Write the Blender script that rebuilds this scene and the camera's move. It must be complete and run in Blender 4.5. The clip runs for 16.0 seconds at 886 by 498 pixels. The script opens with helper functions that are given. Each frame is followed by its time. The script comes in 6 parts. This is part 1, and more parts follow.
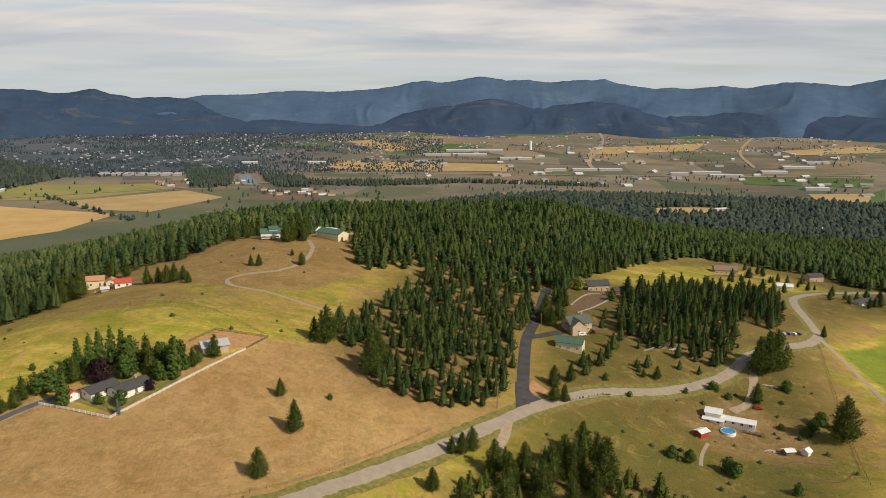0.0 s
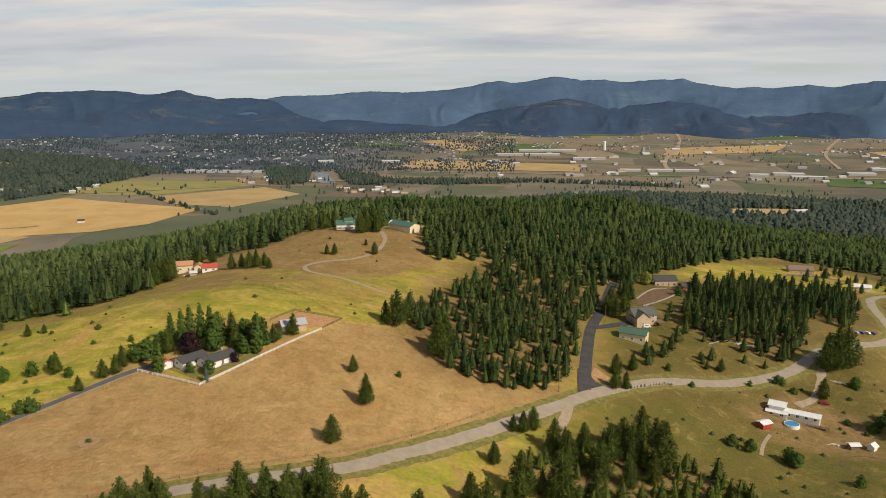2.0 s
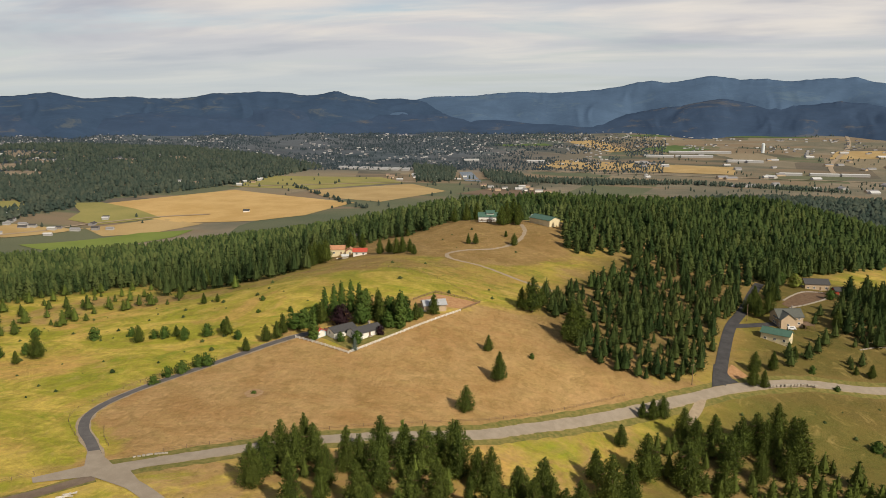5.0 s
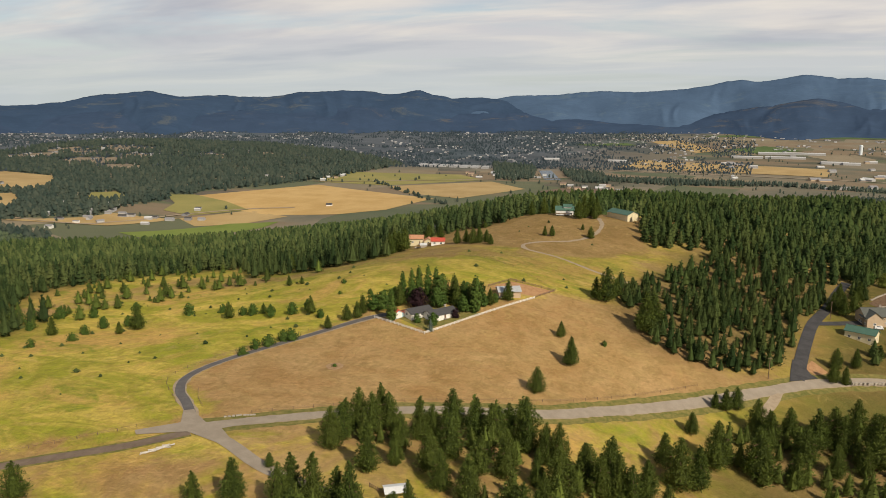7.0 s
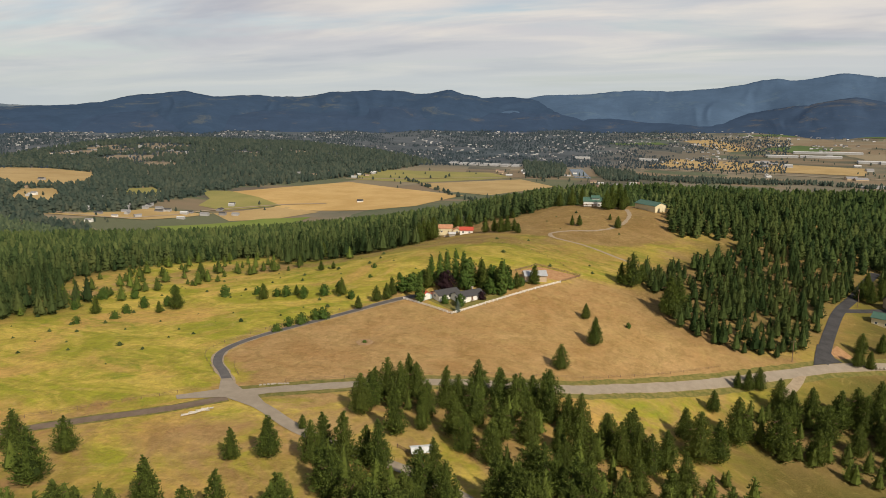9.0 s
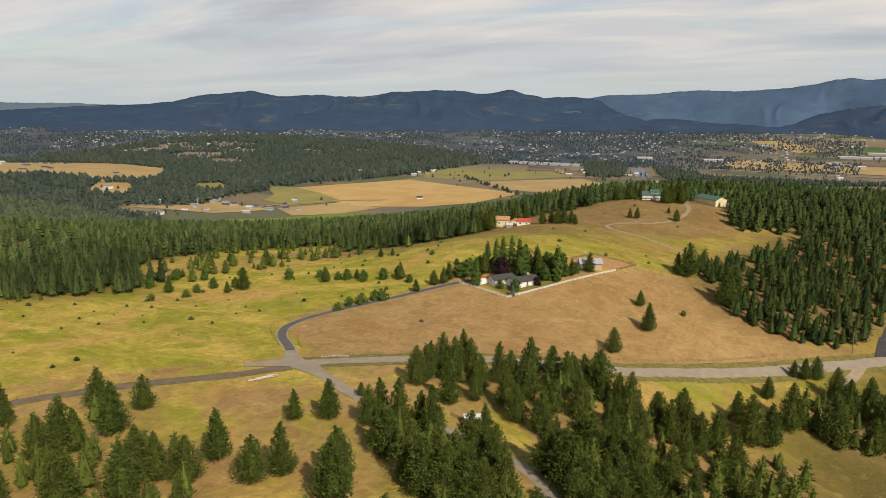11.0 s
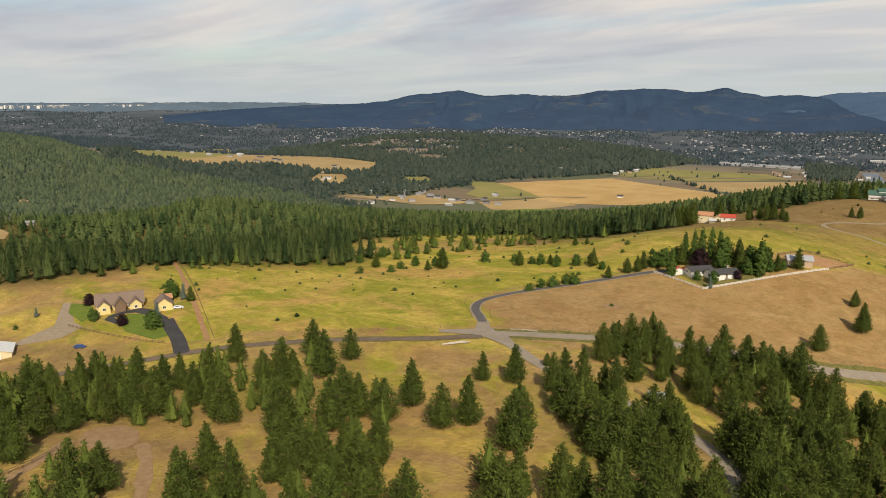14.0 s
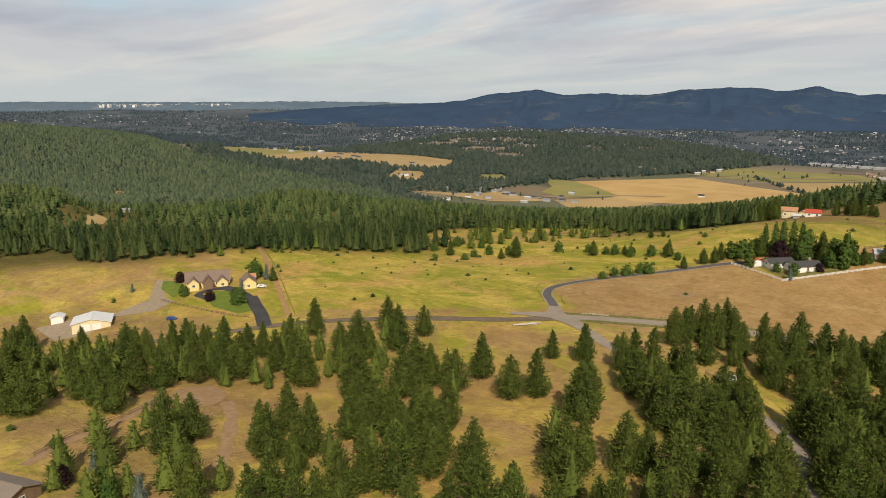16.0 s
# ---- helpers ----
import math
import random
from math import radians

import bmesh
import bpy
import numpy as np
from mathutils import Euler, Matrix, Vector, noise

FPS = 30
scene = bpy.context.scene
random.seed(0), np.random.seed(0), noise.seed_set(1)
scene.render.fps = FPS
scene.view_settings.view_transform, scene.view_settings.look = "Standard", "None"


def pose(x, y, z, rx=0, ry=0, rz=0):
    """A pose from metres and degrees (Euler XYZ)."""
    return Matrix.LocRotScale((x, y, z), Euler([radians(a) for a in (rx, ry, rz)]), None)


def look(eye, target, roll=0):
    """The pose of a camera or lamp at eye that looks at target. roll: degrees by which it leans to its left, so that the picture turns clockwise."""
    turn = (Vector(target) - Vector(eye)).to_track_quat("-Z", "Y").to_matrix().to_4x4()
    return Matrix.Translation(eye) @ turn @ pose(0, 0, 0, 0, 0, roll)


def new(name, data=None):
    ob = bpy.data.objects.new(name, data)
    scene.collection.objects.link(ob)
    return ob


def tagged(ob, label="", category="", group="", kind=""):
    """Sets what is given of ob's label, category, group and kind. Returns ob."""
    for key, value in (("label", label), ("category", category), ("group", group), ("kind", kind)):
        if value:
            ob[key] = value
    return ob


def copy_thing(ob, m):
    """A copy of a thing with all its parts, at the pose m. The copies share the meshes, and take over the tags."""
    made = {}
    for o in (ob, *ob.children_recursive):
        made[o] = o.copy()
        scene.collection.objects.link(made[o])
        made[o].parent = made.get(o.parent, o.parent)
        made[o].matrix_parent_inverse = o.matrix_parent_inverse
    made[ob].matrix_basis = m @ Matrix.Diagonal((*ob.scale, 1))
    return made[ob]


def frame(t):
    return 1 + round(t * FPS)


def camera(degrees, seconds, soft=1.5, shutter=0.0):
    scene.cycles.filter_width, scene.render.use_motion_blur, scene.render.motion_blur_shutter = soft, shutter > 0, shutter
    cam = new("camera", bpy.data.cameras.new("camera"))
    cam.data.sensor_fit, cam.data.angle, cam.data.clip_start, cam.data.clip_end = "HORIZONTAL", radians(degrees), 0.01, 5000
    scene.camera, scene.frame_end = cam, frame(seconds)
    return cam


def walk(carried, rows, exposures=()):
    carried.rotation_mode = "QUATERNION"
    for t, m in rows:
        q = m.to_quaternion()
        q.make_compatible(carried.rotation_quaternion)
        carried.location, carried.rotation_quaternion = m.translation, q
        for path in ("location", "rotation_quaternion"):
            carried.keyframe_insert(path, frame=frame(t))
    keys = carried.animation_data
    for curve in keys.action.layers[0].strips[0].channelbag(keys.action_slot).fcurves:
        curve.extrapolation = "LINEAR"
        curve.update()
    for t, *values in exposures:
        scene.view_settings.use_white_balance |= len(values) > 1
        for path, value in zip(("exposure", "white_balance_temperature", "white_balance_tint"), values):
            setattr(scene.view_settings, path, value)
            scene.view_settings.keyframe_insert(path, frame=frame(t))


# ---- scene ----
cam = camera(61.4, 16.0, soft=0.75)
PATH = [
    (0, pose(-0.00, -0.00, 114.57, 78.40, -0.28, 0.00)),
    (0.5, pose(0.64, -4.27, 113.81, 78.41, -0.23, 1.41)),
    (1, pose(1.30, -8.37, 113.09, 78.41, -0.18, 2.73)),
    (1.5, pose(2.00, -12.10, 112.44, 78.43, -0.15, 4.03)),
    (2, pose(2.64, -15.50, 111.82, 78.44, -0.12, 5.56)),
    (2.5, pose(3.23, -18.64, 111.29, 78.45, -0.11, 7.17)),
    (3, pose(3.93, -21.46, 110.79, 78.46, -0.11, 8.87)),
    (3.5, pose(4.73, -24.06, 110.33, 78.47, -0.08, 10.81)),
    (4, pose(5.59, -26.54, 109.88, 78.49, -0.05, 12.97)),
    (6.5, pose(10.55, -38.43, 105.38, 78.47, -0.13, 21.22)),
    (7, pose(11.69, -40.85, 104.13, 78.47, -0.17, 22.76)),
    (7.5, pose(12.95, -43.25, 102.68, 78.48, -0.17, 23.87)),
    (8, pose(14.28, -45.59, 101.07, 78.48, -0.15, 24.33)),
    (10.5, pose(20.93, -56.72, 93.49, 78.57, -0.10, 27.98)),
    (11, pose(22.25, -58.66, 92.19, 78.57, -0.12, 29.68)),
    (11.5, pose(23.47, -60.36, 90.99, 78.58, -0.09, 31.39)),
    (12, pose(24.76, -61.85, 89.93, 78.59, -0.08, 33.40)),
    (12.5, pose(26.08, -63.17, 89.01, 78.60, -0.05, 36.23)),
    (13, pose(27.47, -64.39, 88.09, 78.59, 0.01, 39.27)),
    (13.5, pose(28.87, -65.55, 87.09, 78.58, 0.06, 42.27)),
    (14, pose(30.29, -66.73, 85.99, 78.58, 0.07, 45.00)),
    (14.5, pose(31.79, -67.90, 84.84, 78.58, 0.08, 47.52)),
    (15, pose(33.30, -68.99, 83.54, 78.58, 0.08, 49.39)),
    (15.5, pose(34.70, -70.02, 82.08, 78.58, 0.09, 50.19)),
    (16, pose(36.19, -71.12, 80.54, 78.60, 0.10, 50.87)),
]
walk(cam, PATH)

# ---- world, sun ----
SUN_AZ, SUN_EL = 123.0, 38.0      # degrees clockwise from +y, degrees up
SUN_POWER = 4.3

world = bpy.data.worlds.new("sky")
scene.world = world
world.use_nodes = True
wn, wl = world.node_tree.nodes, world.node_tree.links
wn.clear()


def wnode(kind, **values):
    n = wn.new(kind)
    for key, value in values.items():
        n.inputs[key].default_value = value
    return n


def wmath(op, a, b, clamp=False):
    n = wn.new("ShaderNodeMath")
    n.operation, n.use_clamp = op, clamp
    for i, v in enumerate((a, b)):
        if hasattr(v, "default_value"):
            wl.new(v, n.inputs[i])
        else:
            n.inputs[i].default_value = v
    return n.outputs[0]


def wmix(fac, a, b):
    n = wn.new("ShaderNodeMix")
    n.data_type = "RGBA"
    for i, v in ((0, fac), (6, a), (7, b)):
        if hasattr(v, "default_value"):
            wl.new(v, n.inputs[i])
        else:
            n.inputs[i].default_value = v
    return n.outputs[2]


w_out = wn.new("ShaderNodeOutputWorld")
w_back = wn.new("ShaderNodeBackground")
w_coord = wn.new("ShaderNodeTexCoord")
w_sep = wn.new("ShaderNodeSeparateXYZ")
wl.new(w_coord.outputs["Generated"], w_sep.inputs[0])
w_sky = wn.new("ShaderNodeTexSky")
w_sky.sky_type, w_sky.sun_disc = "NISHITA", False
w_sky.sun_elevation, w_sky.sun_rotation = radians(SUN_EL), radians(SUN_AZ)
w_blue = wn.new("ShaderNodeVectorMath")
w_blue.operation = "SCALE"
wl.new(w_sky.outputs[0], w_blue.inputs[0])
w_blue.inputs["Scale"].default_value = 0.10
# Flat cloud deck: the direction is laid out on a plane high above.
w_up = wmath("MAXIMUM", w_sep.outputs[2], 0.0)
w_den = wmath("ADD", w_up, 0.085)
w_flat = wn.new("ShaderNodeCombineXYZ")
wl.new(wmath("DIVIDE", w_sep.outputs[0], w_den), w_flat.inputs[0])
wl.new(wmath("DIVIDE", w_sep.outputs[1], w_den), w_flat.inputs[1])


def wnoise(scale, detail, rough, stretch, turn, shift=0.0, warp=0.0):
    m = wn.new("ShaderNodeMapping")
    m.inputs["Scale"].default_value = stretch
    m.inputs["Rotation"].default_value = (0, 0, radians(turn))
    m.inputs["Location"].default_value = (shift, shift * 0.7, 0)
    wl.new(w_flat.outputs[0], m.inputs[0])
    n = wnode("ShaderNodeTexNoise", Scale=scale, Detail=detail, Roughness=rough, Distortion=warp)
    wl.new(m.outputs[0], n.inputs[0])
    return n.outputs[0]


def wrange(v, a, b):
    n = wn.new("ShaderNodeMapRange")
    n.interpolation_type = "SMOOTHSTEP"
    wl.new(v, n.inputs[0])
    n.inputs[1].default_value, n.inputs[2].default_value = a, b
    return n.outputs[0]


w_veil = wrange(wnoise(0.30, 5, 0.52, (0.8, 1.5, 1), 25, 3.0, 0.4), 0.30, 0.56)
w_puff = wrange(wnoise(0.55, 6, 0.55, (0.7, 1.5, 1), 25, 9.0, 0.5), 0.42, 0.70)
w_grey = wrange(wnoise(0.35, 5, 0.55, (0.8, 1.4, 1), 15, 5.0, 0.3), 0.45, 0.68)
sky_a = wmix(w_veil, w_blue.outputs[0], (0.61, 0.60, 0.615, 1))
sky_a = wmix(w_puff, sky_a, (0.80, 0.74, 0.67, 1))
sky_a = wmix(wmath("MULTIPLY", w_grey, 0.85), sky_a, (0.39, 0.41, 0.48, 1))
w_low = wrange(w_sep.outputs[2], 0.10, 0.0)
sky_a = wmix(wmath("MULTIPLY", w_low, 0.8), sky_a, (0.55, 0.60, 0.60, 1))
w_high = wrange(w_sep.outputs[2], 0.22, 0.70)
sky_a = wmix(wmath("MULTIPLY", w_high, 0.85), sky_a, (0.11, 0.15, 0.22, 1))
wl.new(sky_a, w_back.inputs[0])
w_back.inputs[1].default_value = 1.0
wl.new(w_back.outputs[0], w_out.inputs[0])

sun = new("sun", bpy.data.lights.new("sun", "SUN"))
sun.data.energy, sun.data.angle, sun.data.color = SUN_POWER, radians(1.0), (1.0, 0.9, 0.74)
_a = radians(SUN_AZ)
sun.matrix_world = look((math.sin(_a) * 300, math.cos(_a) * 300, 300 * math.tan(radians(SUN_EL))), (0, 0, 0))

# ---- materials ----


class Nodes:
    """A small builder for one procedural material."""

    def __init__(self, name, rough=0.85, spec=0.25, metal=0.0):
        self.m = bpy.data.materials.new(name)
        self.m.use_nodes = True
        self.t = self.m.node_tree
        self.b = self.t.nodes["Principled BSDF"]
        self.b.inputs["Roughness"].default_value = rough
        self.b.inputs["Specular IOR Level"].default_value = spec
        self.b.inputs["Metallic"].default_value = metal
        self.c = self.t.nodes.new("ShaderNodeTexCoord").outputs["Object"]

    def put(self, v, socket):
        if hasattr(v, "default_value"):
            self.t.links.new(v, socket)
        else:
            socket.default_value = v

    def noise(self, scale, detail=4.0, rough=0.55, warp=0.0, lo=0.3, hi=0.7, stretch=None, at=None):
        n = self.t.nodes.new("ShaderNodeTexNoise")
        n.inputs["Scale"].default_value, n.inputs["Detail"].default_value = scale, detail
        n.inputs["Roughness"].default_value, n.inputs["Distortion"].default_value = rough, warp
        v = at or self.c
        if stretch:
            m = self.t.nodes.new("ShaderNodeMapping")
            m.inputs["Scale"].default_value = stretch
            self.t.links.new(v, m.inputs[0])
            v = m.outputs[0]
        self.t.links.new(v, n.inputs[0])
        return self.ramp(n.outputs[0], lo, hi)

    def cells(self, scale, stretch):
        """A random value for each cell of a mosaic."""
        m = self.t.nodes.new("ShaderNodeMapping")
        m.inputs["Scale"].default_value, m.inputs["Rotation"].default_value = stretch, (0, 0, 0.2)
        self.t.links.new(self.c, m.inputs[0])
        n = self.t.nodes.new("ShaderNodeTexVoronoi")
        n.distance = "CHEBYCHEV"
        n.inputs["Scale"].default_value = scale
        self.t.links.new(m.outputs[0], n.inputs[0])
        sep = self.t.nodes.new("ShaderNodeSeparateColor")
        self.t.links.new(n.outputs["Color"], sep.inputs[0])
        return sep.outputs[0], sep.outputs[1]

    def ramp(self, v, lo, hi):
        r = self.t.nodes.new("ShaderNodeMapRange")
        r.interpolation_type = "SMOOTHSTEP"
        self.t.links.new(v, r.inputs[0])
        r.inputs[1].default_value, r.inputs[2].default_value = lo, hi
        return r.outputs[0]

    def mix(self, fac, a, b, mode="MIX"):
        n = self.t.nodes.new("ShaderNodeMix")
        n.data_type, n.blend_type = "RGBA", mode
        self.put(fac, n.inputs[0])
        for i, v in ((6, a), (7, b)):
            self.put((*v, 1) if isinstance(v, tuple) and len(v) == 3 else v, n.inputs[i])
        return n.outputs[2]

    def math(self, op, a, b):
        n = self.t.nodes.new("ShaderNodeMath")
        n.operation, n.use_clamp = op, True
        self.put(a, n.inputs[0])
        self.put(b, n.inputs[1])
        return n.outputs[0]

    def mathx(self, op, a, b):
        n = self.t.nodes.new("ShaderNodeMath")
        n.operation = op
        self.put(a, n.inputs[0])
        self.put(b, n.inputs[1])
        return n.outputs[0]

    def attr(self, name):
        n = self.t.nodes.new("ShaderNodeAttribute")
        n.attribute_name = name
        return n

    def island(self):
        return self.t.nodes.new("ShaderNodeNewGeometry").outputs["Random Per Island"]

    def random(self):
        return self.t.nodes.new("ShaderNodeObjectInfo").outputs["Random"]

    def bump(self, v, dist, strength=0.6):
        n = self.t.nodes.new("ShaderNodeBump")
        n.inputs["Strength"].default_value, n.inputs["Distance"].default_value = strength, dist
        self.t.links.new(v, n.inputs["Height"])
        self.t.links.new(n.outputs[0], self.b.inputs["Normal"])

    def done(self, colour):
        self.put((*colour, 1) if isinstance(colour, tuple) and len(colour) == 3 else colour, self.b.inputs["Base Color"])
        return self.m


def paint(name, rgb, rough=0.6, wear=0.12, scale=0.6, spec=0.3, metal=0.0):
    """Plain painted, tiled or metal surface with some weathering."""
    k = Nodes(name, rough, spec, metal)
    dark = tuple(c * (1 - wear * 2.2) for c in rgb)
    lite = tuple(min(1, c * (1 + wear)) for c in rgb)
    return k.done(k.mix(k.noise(scale * 6, 5), k.mix(k.noise(scale), dark, rgb), lite))


def ground_material():
    k = Nodes("dry_grassland", 0.95, 0.1)
    veg = k.attr("veg")
    sep = k.t.nodes.new("ShaderNodeSeparateColor")
    k.t.links.new(veg.outputs["Color"], sep.inputs[0])
    green, soil, valley = sep.outputs[0], sep.outputs[1], sep.outputs[2]
    # Alpha: olive pasture, with cloud shade, wood-floor shade and far haze painted in.
    olive_shade = veg.outputs["Alpha"]
    big, mid = k.noise(0.011, 5, 0.6, 0.6), k.noise(0.05, 6, 0.66, 0.5)
    fine, tiny = k.noise(0.45, 6, 0.72), k.noise(2.2, 4, 0.7)
    swath = k.noise(0.022, 6, 0.68, 1.0, 0.40, 0.64, (1.0, 2.2, 1))
    tan = k.mix(mid, (0.43, 0.238, 0.094), (0.585, 0.372, 0.170))
    tan = k.mix(k.math("MULTIPLY", big, 0.6), tan, (0.37, 0.19, 0.07))
    tan = k.mix(k.math("MULTIPLY", swath, 0.45), tan, (0.50, 0.33, 0.13))
    tan = k.mix(k.math("MULTIPLY", k.noise(0.03, 6, 0.7, 0.9, 0.56, 0.74), 0.5), tan, (0.23, 0.125, 0.05))
    grn = k.mix(swath, (0.345, 0.345, 0.022), (0.70, 0.51, 0.098))
    grn = k.mix(k.math("MULTIPLY", k.noise(0.016, 6, 0.68, 0.8, 0.46, 0.64), 0.85), grn, (0.66, 0.385, 0.115))
    grn = k.mix(k.math("MULTIPLY", k.noise(0.03, 7, 0.72, 0.9, 0.53, 0.66, (1, 1.8, 1)), 0.75), grn, (0.20, 0.28, 0.010))
    shift = k.noise(0.028, 7, 0.72, 0.9, 0.0, 1.0)
    patchy = k.ramp(k.mathx("ADD", green, k.mathx("MULTIPLY", k.mathx("SUBTRACT", shift, 0.5), 1.1)), 0.38, 0.76)
    col = k.mix(patchy, tan, grn)
    lush = k.mix(mid, (0.135, 0.235, 0.012), (0.22, 0.30, 0.022))
    lush_area = k.ramp(green, 1.05, 1.35)
    olv = k.mix(swath, (0.046, 0.044, 0.010), (0.135, 0.080, 0.028))
    olv = k.mix(k.math("MULTIPLY", mid, 0.6), olv, (0.130, 0.080, 0.028))
    olv = k.mix(k.math("MULTIPLY", green, 0.65), olv, k.mix(mid, (0.070, 0.100, 0.014), (0.150, 0.140, 0.028)))
    col = k.mix(olive_shade, col, olv)
    col = k.mix(lush_area, col, lush)
    dirt = k.mix(fine, (0.23, 0.125, 0.058), (0.42, 0.255, 0.125))
    col = k.mix(k.math("MULTIPLY", soil, k.noise(0.09, 5, 0.65, 0.5, 0.25, 0.6)), col, dirt)
    # Valley colours are greyed and blued: distance haze put into the ground.
    vnoise = k.noise(0.0045, 5, 0.6, 0.5, 0.35, 0.65)
    plot, kind = k.cells(0.0052, (1, 0.55, 1))
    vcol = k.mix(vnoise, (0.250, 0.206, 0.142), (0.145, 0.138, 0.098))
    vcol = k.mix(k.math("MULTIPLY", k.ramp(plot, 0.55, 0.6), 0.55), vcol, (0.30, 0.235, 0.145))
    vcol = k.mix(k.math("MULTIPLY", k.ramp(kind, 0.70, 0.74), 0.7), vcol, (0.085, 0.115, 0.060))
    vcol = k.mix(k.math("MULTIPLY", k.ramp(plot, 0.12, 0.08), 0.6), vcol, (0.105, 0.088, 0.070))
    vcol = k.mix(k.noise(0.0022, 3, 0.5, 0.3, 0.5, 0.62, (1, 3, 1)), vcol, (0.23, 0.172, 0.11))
    vcol = k.mix(k.math("MULTIPLY", olive_shade, 0.88), vcol, k.mix(vnoise, (0.092, 0.112, 0.135), (0.048, 0.066, 0.084)))
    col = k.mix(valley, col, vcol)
    clump = k.noise(0.16, 7, 0.74, 0.6, 0.44, 0.62)
    near = k.math("SUBTRACT", 1.0, valley)
    col = k.mix(k.math("MULTIPLY", k.math("MULTIPLY", clump, 0.50), near), col, k.mix(0.62, col, (0.12, 0.085, 0.016)))
    col = k.mix(k.math("MULTIPLY", fine, k.math("MULTIPLY", near, 0.5)), col, k.mix(0.6, col, (0.11, 0.08, 0.018)))
    col = k.mix(k.math("MULTIPLY", k.noise(0.11, 7, 0.75, 0.8, 0.52, 0.70), k.math("MULTIPLY", near, 0.5)), col, k.mix(0.6, col, (0.62, 0.44, 0.16)))
    col = k.mix(k.math("MULTIPLY", tiny, k.math("MULTIPLY", near, 0.3)), col, k.mix(0.5, col, (0.60, 0.45, 0.18)))
    k.bump(fine, 0.6, 0.6)
    return k.done(col)


def needle_material(name, low, high, warm):
    """Needles or leaves: every spray, bough and tree differs a little."""
    k = Nodes(name, 0.8, 0.15)
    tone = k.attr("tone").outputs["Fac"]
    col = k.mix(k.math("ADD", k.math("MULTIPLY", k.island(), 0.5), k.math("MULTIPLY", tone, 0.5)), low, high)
    col = k.mix(k.math("MULTIPLY", k.random(), 0.35), col, warm)
    return k.done(col)


def wood_material(name, low, high, warm):
    """Many trees in one mesh: the stand's tone drifts over tens of metres."""
    k = Nodes(name, 0.85, 0.12)
    tone = k.attr("tone").outputs["Fac"]
    col = k.mix(k.math("ADD", k.math("MULTIPLY", k.island(), 0.25), k.math("MULTIPLY", tone, 0.75)), low, high)
    col = k.mix(k.math("MULTIPLY", k.math("MULTIPLY", tone, k.noise(0.02, 4, 0.6)), 0.8), col, warm)
    return k.done(col)


def asphalt_material(name, a, b, scale=1.0):
    k = Nodes(name, 0.9, 0.2)
    col = k.mix(k.noise(0.25 * scale, 5, 0.6), a, b)
    col = k.mix(k.math("MULTIPLY", k.noise(5.0, 4, 0.7), 0.35), col, tuple(c * 0.6 for c in a))
    return k.done(col)


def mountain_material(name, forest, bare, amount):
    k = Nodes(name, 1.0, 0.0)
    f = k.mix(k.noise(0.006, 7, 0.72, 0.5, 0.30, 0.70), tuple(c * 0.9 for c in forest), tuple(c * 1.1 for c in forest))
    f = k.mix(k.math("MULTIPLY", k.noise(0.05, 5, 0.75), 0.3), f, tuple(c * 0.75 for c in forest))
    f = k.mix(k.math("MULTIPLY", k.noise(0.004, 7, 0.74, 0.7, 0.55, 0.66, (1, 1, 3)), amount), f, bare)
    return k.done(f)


M_GROUND = ground_material()
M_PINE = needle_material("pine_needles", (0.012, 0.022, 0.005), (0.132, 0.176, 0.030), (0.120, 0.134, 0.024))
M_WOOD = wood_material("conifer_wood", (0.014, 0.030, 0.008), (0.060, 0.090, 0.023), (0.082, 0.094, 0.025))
# Brighter and darker copies of the wood: sun and shade put into colour.
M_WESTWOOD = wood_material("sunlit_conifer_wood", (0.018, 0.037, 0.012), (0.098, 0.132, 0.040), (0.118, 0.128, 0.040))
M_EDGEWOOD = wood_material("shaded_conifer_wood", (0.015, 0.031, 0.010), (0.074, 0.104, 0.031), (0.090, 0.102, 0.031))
# Far trees: distance haze is mixed into the grey-blue foliage colours.
M_HILLWOOD = wood_material("haze_grey_hill_wood", (0.036, 0.056, 0.034), (0.098, 0.126, 0.066), (0.115, 0.132, 0.064))
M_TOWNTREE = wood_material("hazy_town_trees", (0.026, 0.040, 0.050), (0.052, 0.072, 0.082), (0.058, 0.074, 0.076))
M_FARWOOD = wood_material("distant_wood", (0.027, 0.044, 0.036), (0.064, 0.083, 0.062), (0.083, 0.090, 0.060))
M_LEAF = needle_material("broad_leaves", (0.026, 0.058, 0.010), (0.080, 0.128, 0.022), (0.105, 0.14, 0.026))
M_WILLOW = needle_material("willow_leaves", (0.10, 0.13, 0.02), (0.24, 0.27, 0.05), (0.26, 0.27, 0.05))
M_PLUM = needle_material("purple_leaves", (0.012, 0.006, 0.008), (0.030, 0.013, 0.016), (0.034, 0.015, 0.016))
M_BLUESPRUCE = needle_material("blue_spruce_needles", (0.07, 0.10, 0.08), (0.16, 0.20, 0.17), (0.17, 0.19, 0.15))
M_BARK = paint("pine_bark", (0.12, 0.07, 0.045), 0.95, 0.25, 1.5, 0.1)
M_ROAD = asphalt_material("worn_grey_asphalt", (0.315, 0.256, 0.190), (0.385, 0.318, 0.240))
M_BLACKTOP = asphalt_material("fresh_blacktop", (0.055, 0.052, 0.052), (0.085, 0.08, 0.078))
M_OLDTOP = asphalt_material("brown_grey_asphalt", (0.165, 0.118, 0.083), (0.235, 0.172, 0.122))
M_GRAVEL = asphalt_material("gravel_shoulder", (0.33, 0.25, 0.165), (0.42, 0.33, 0.225), 2.0)
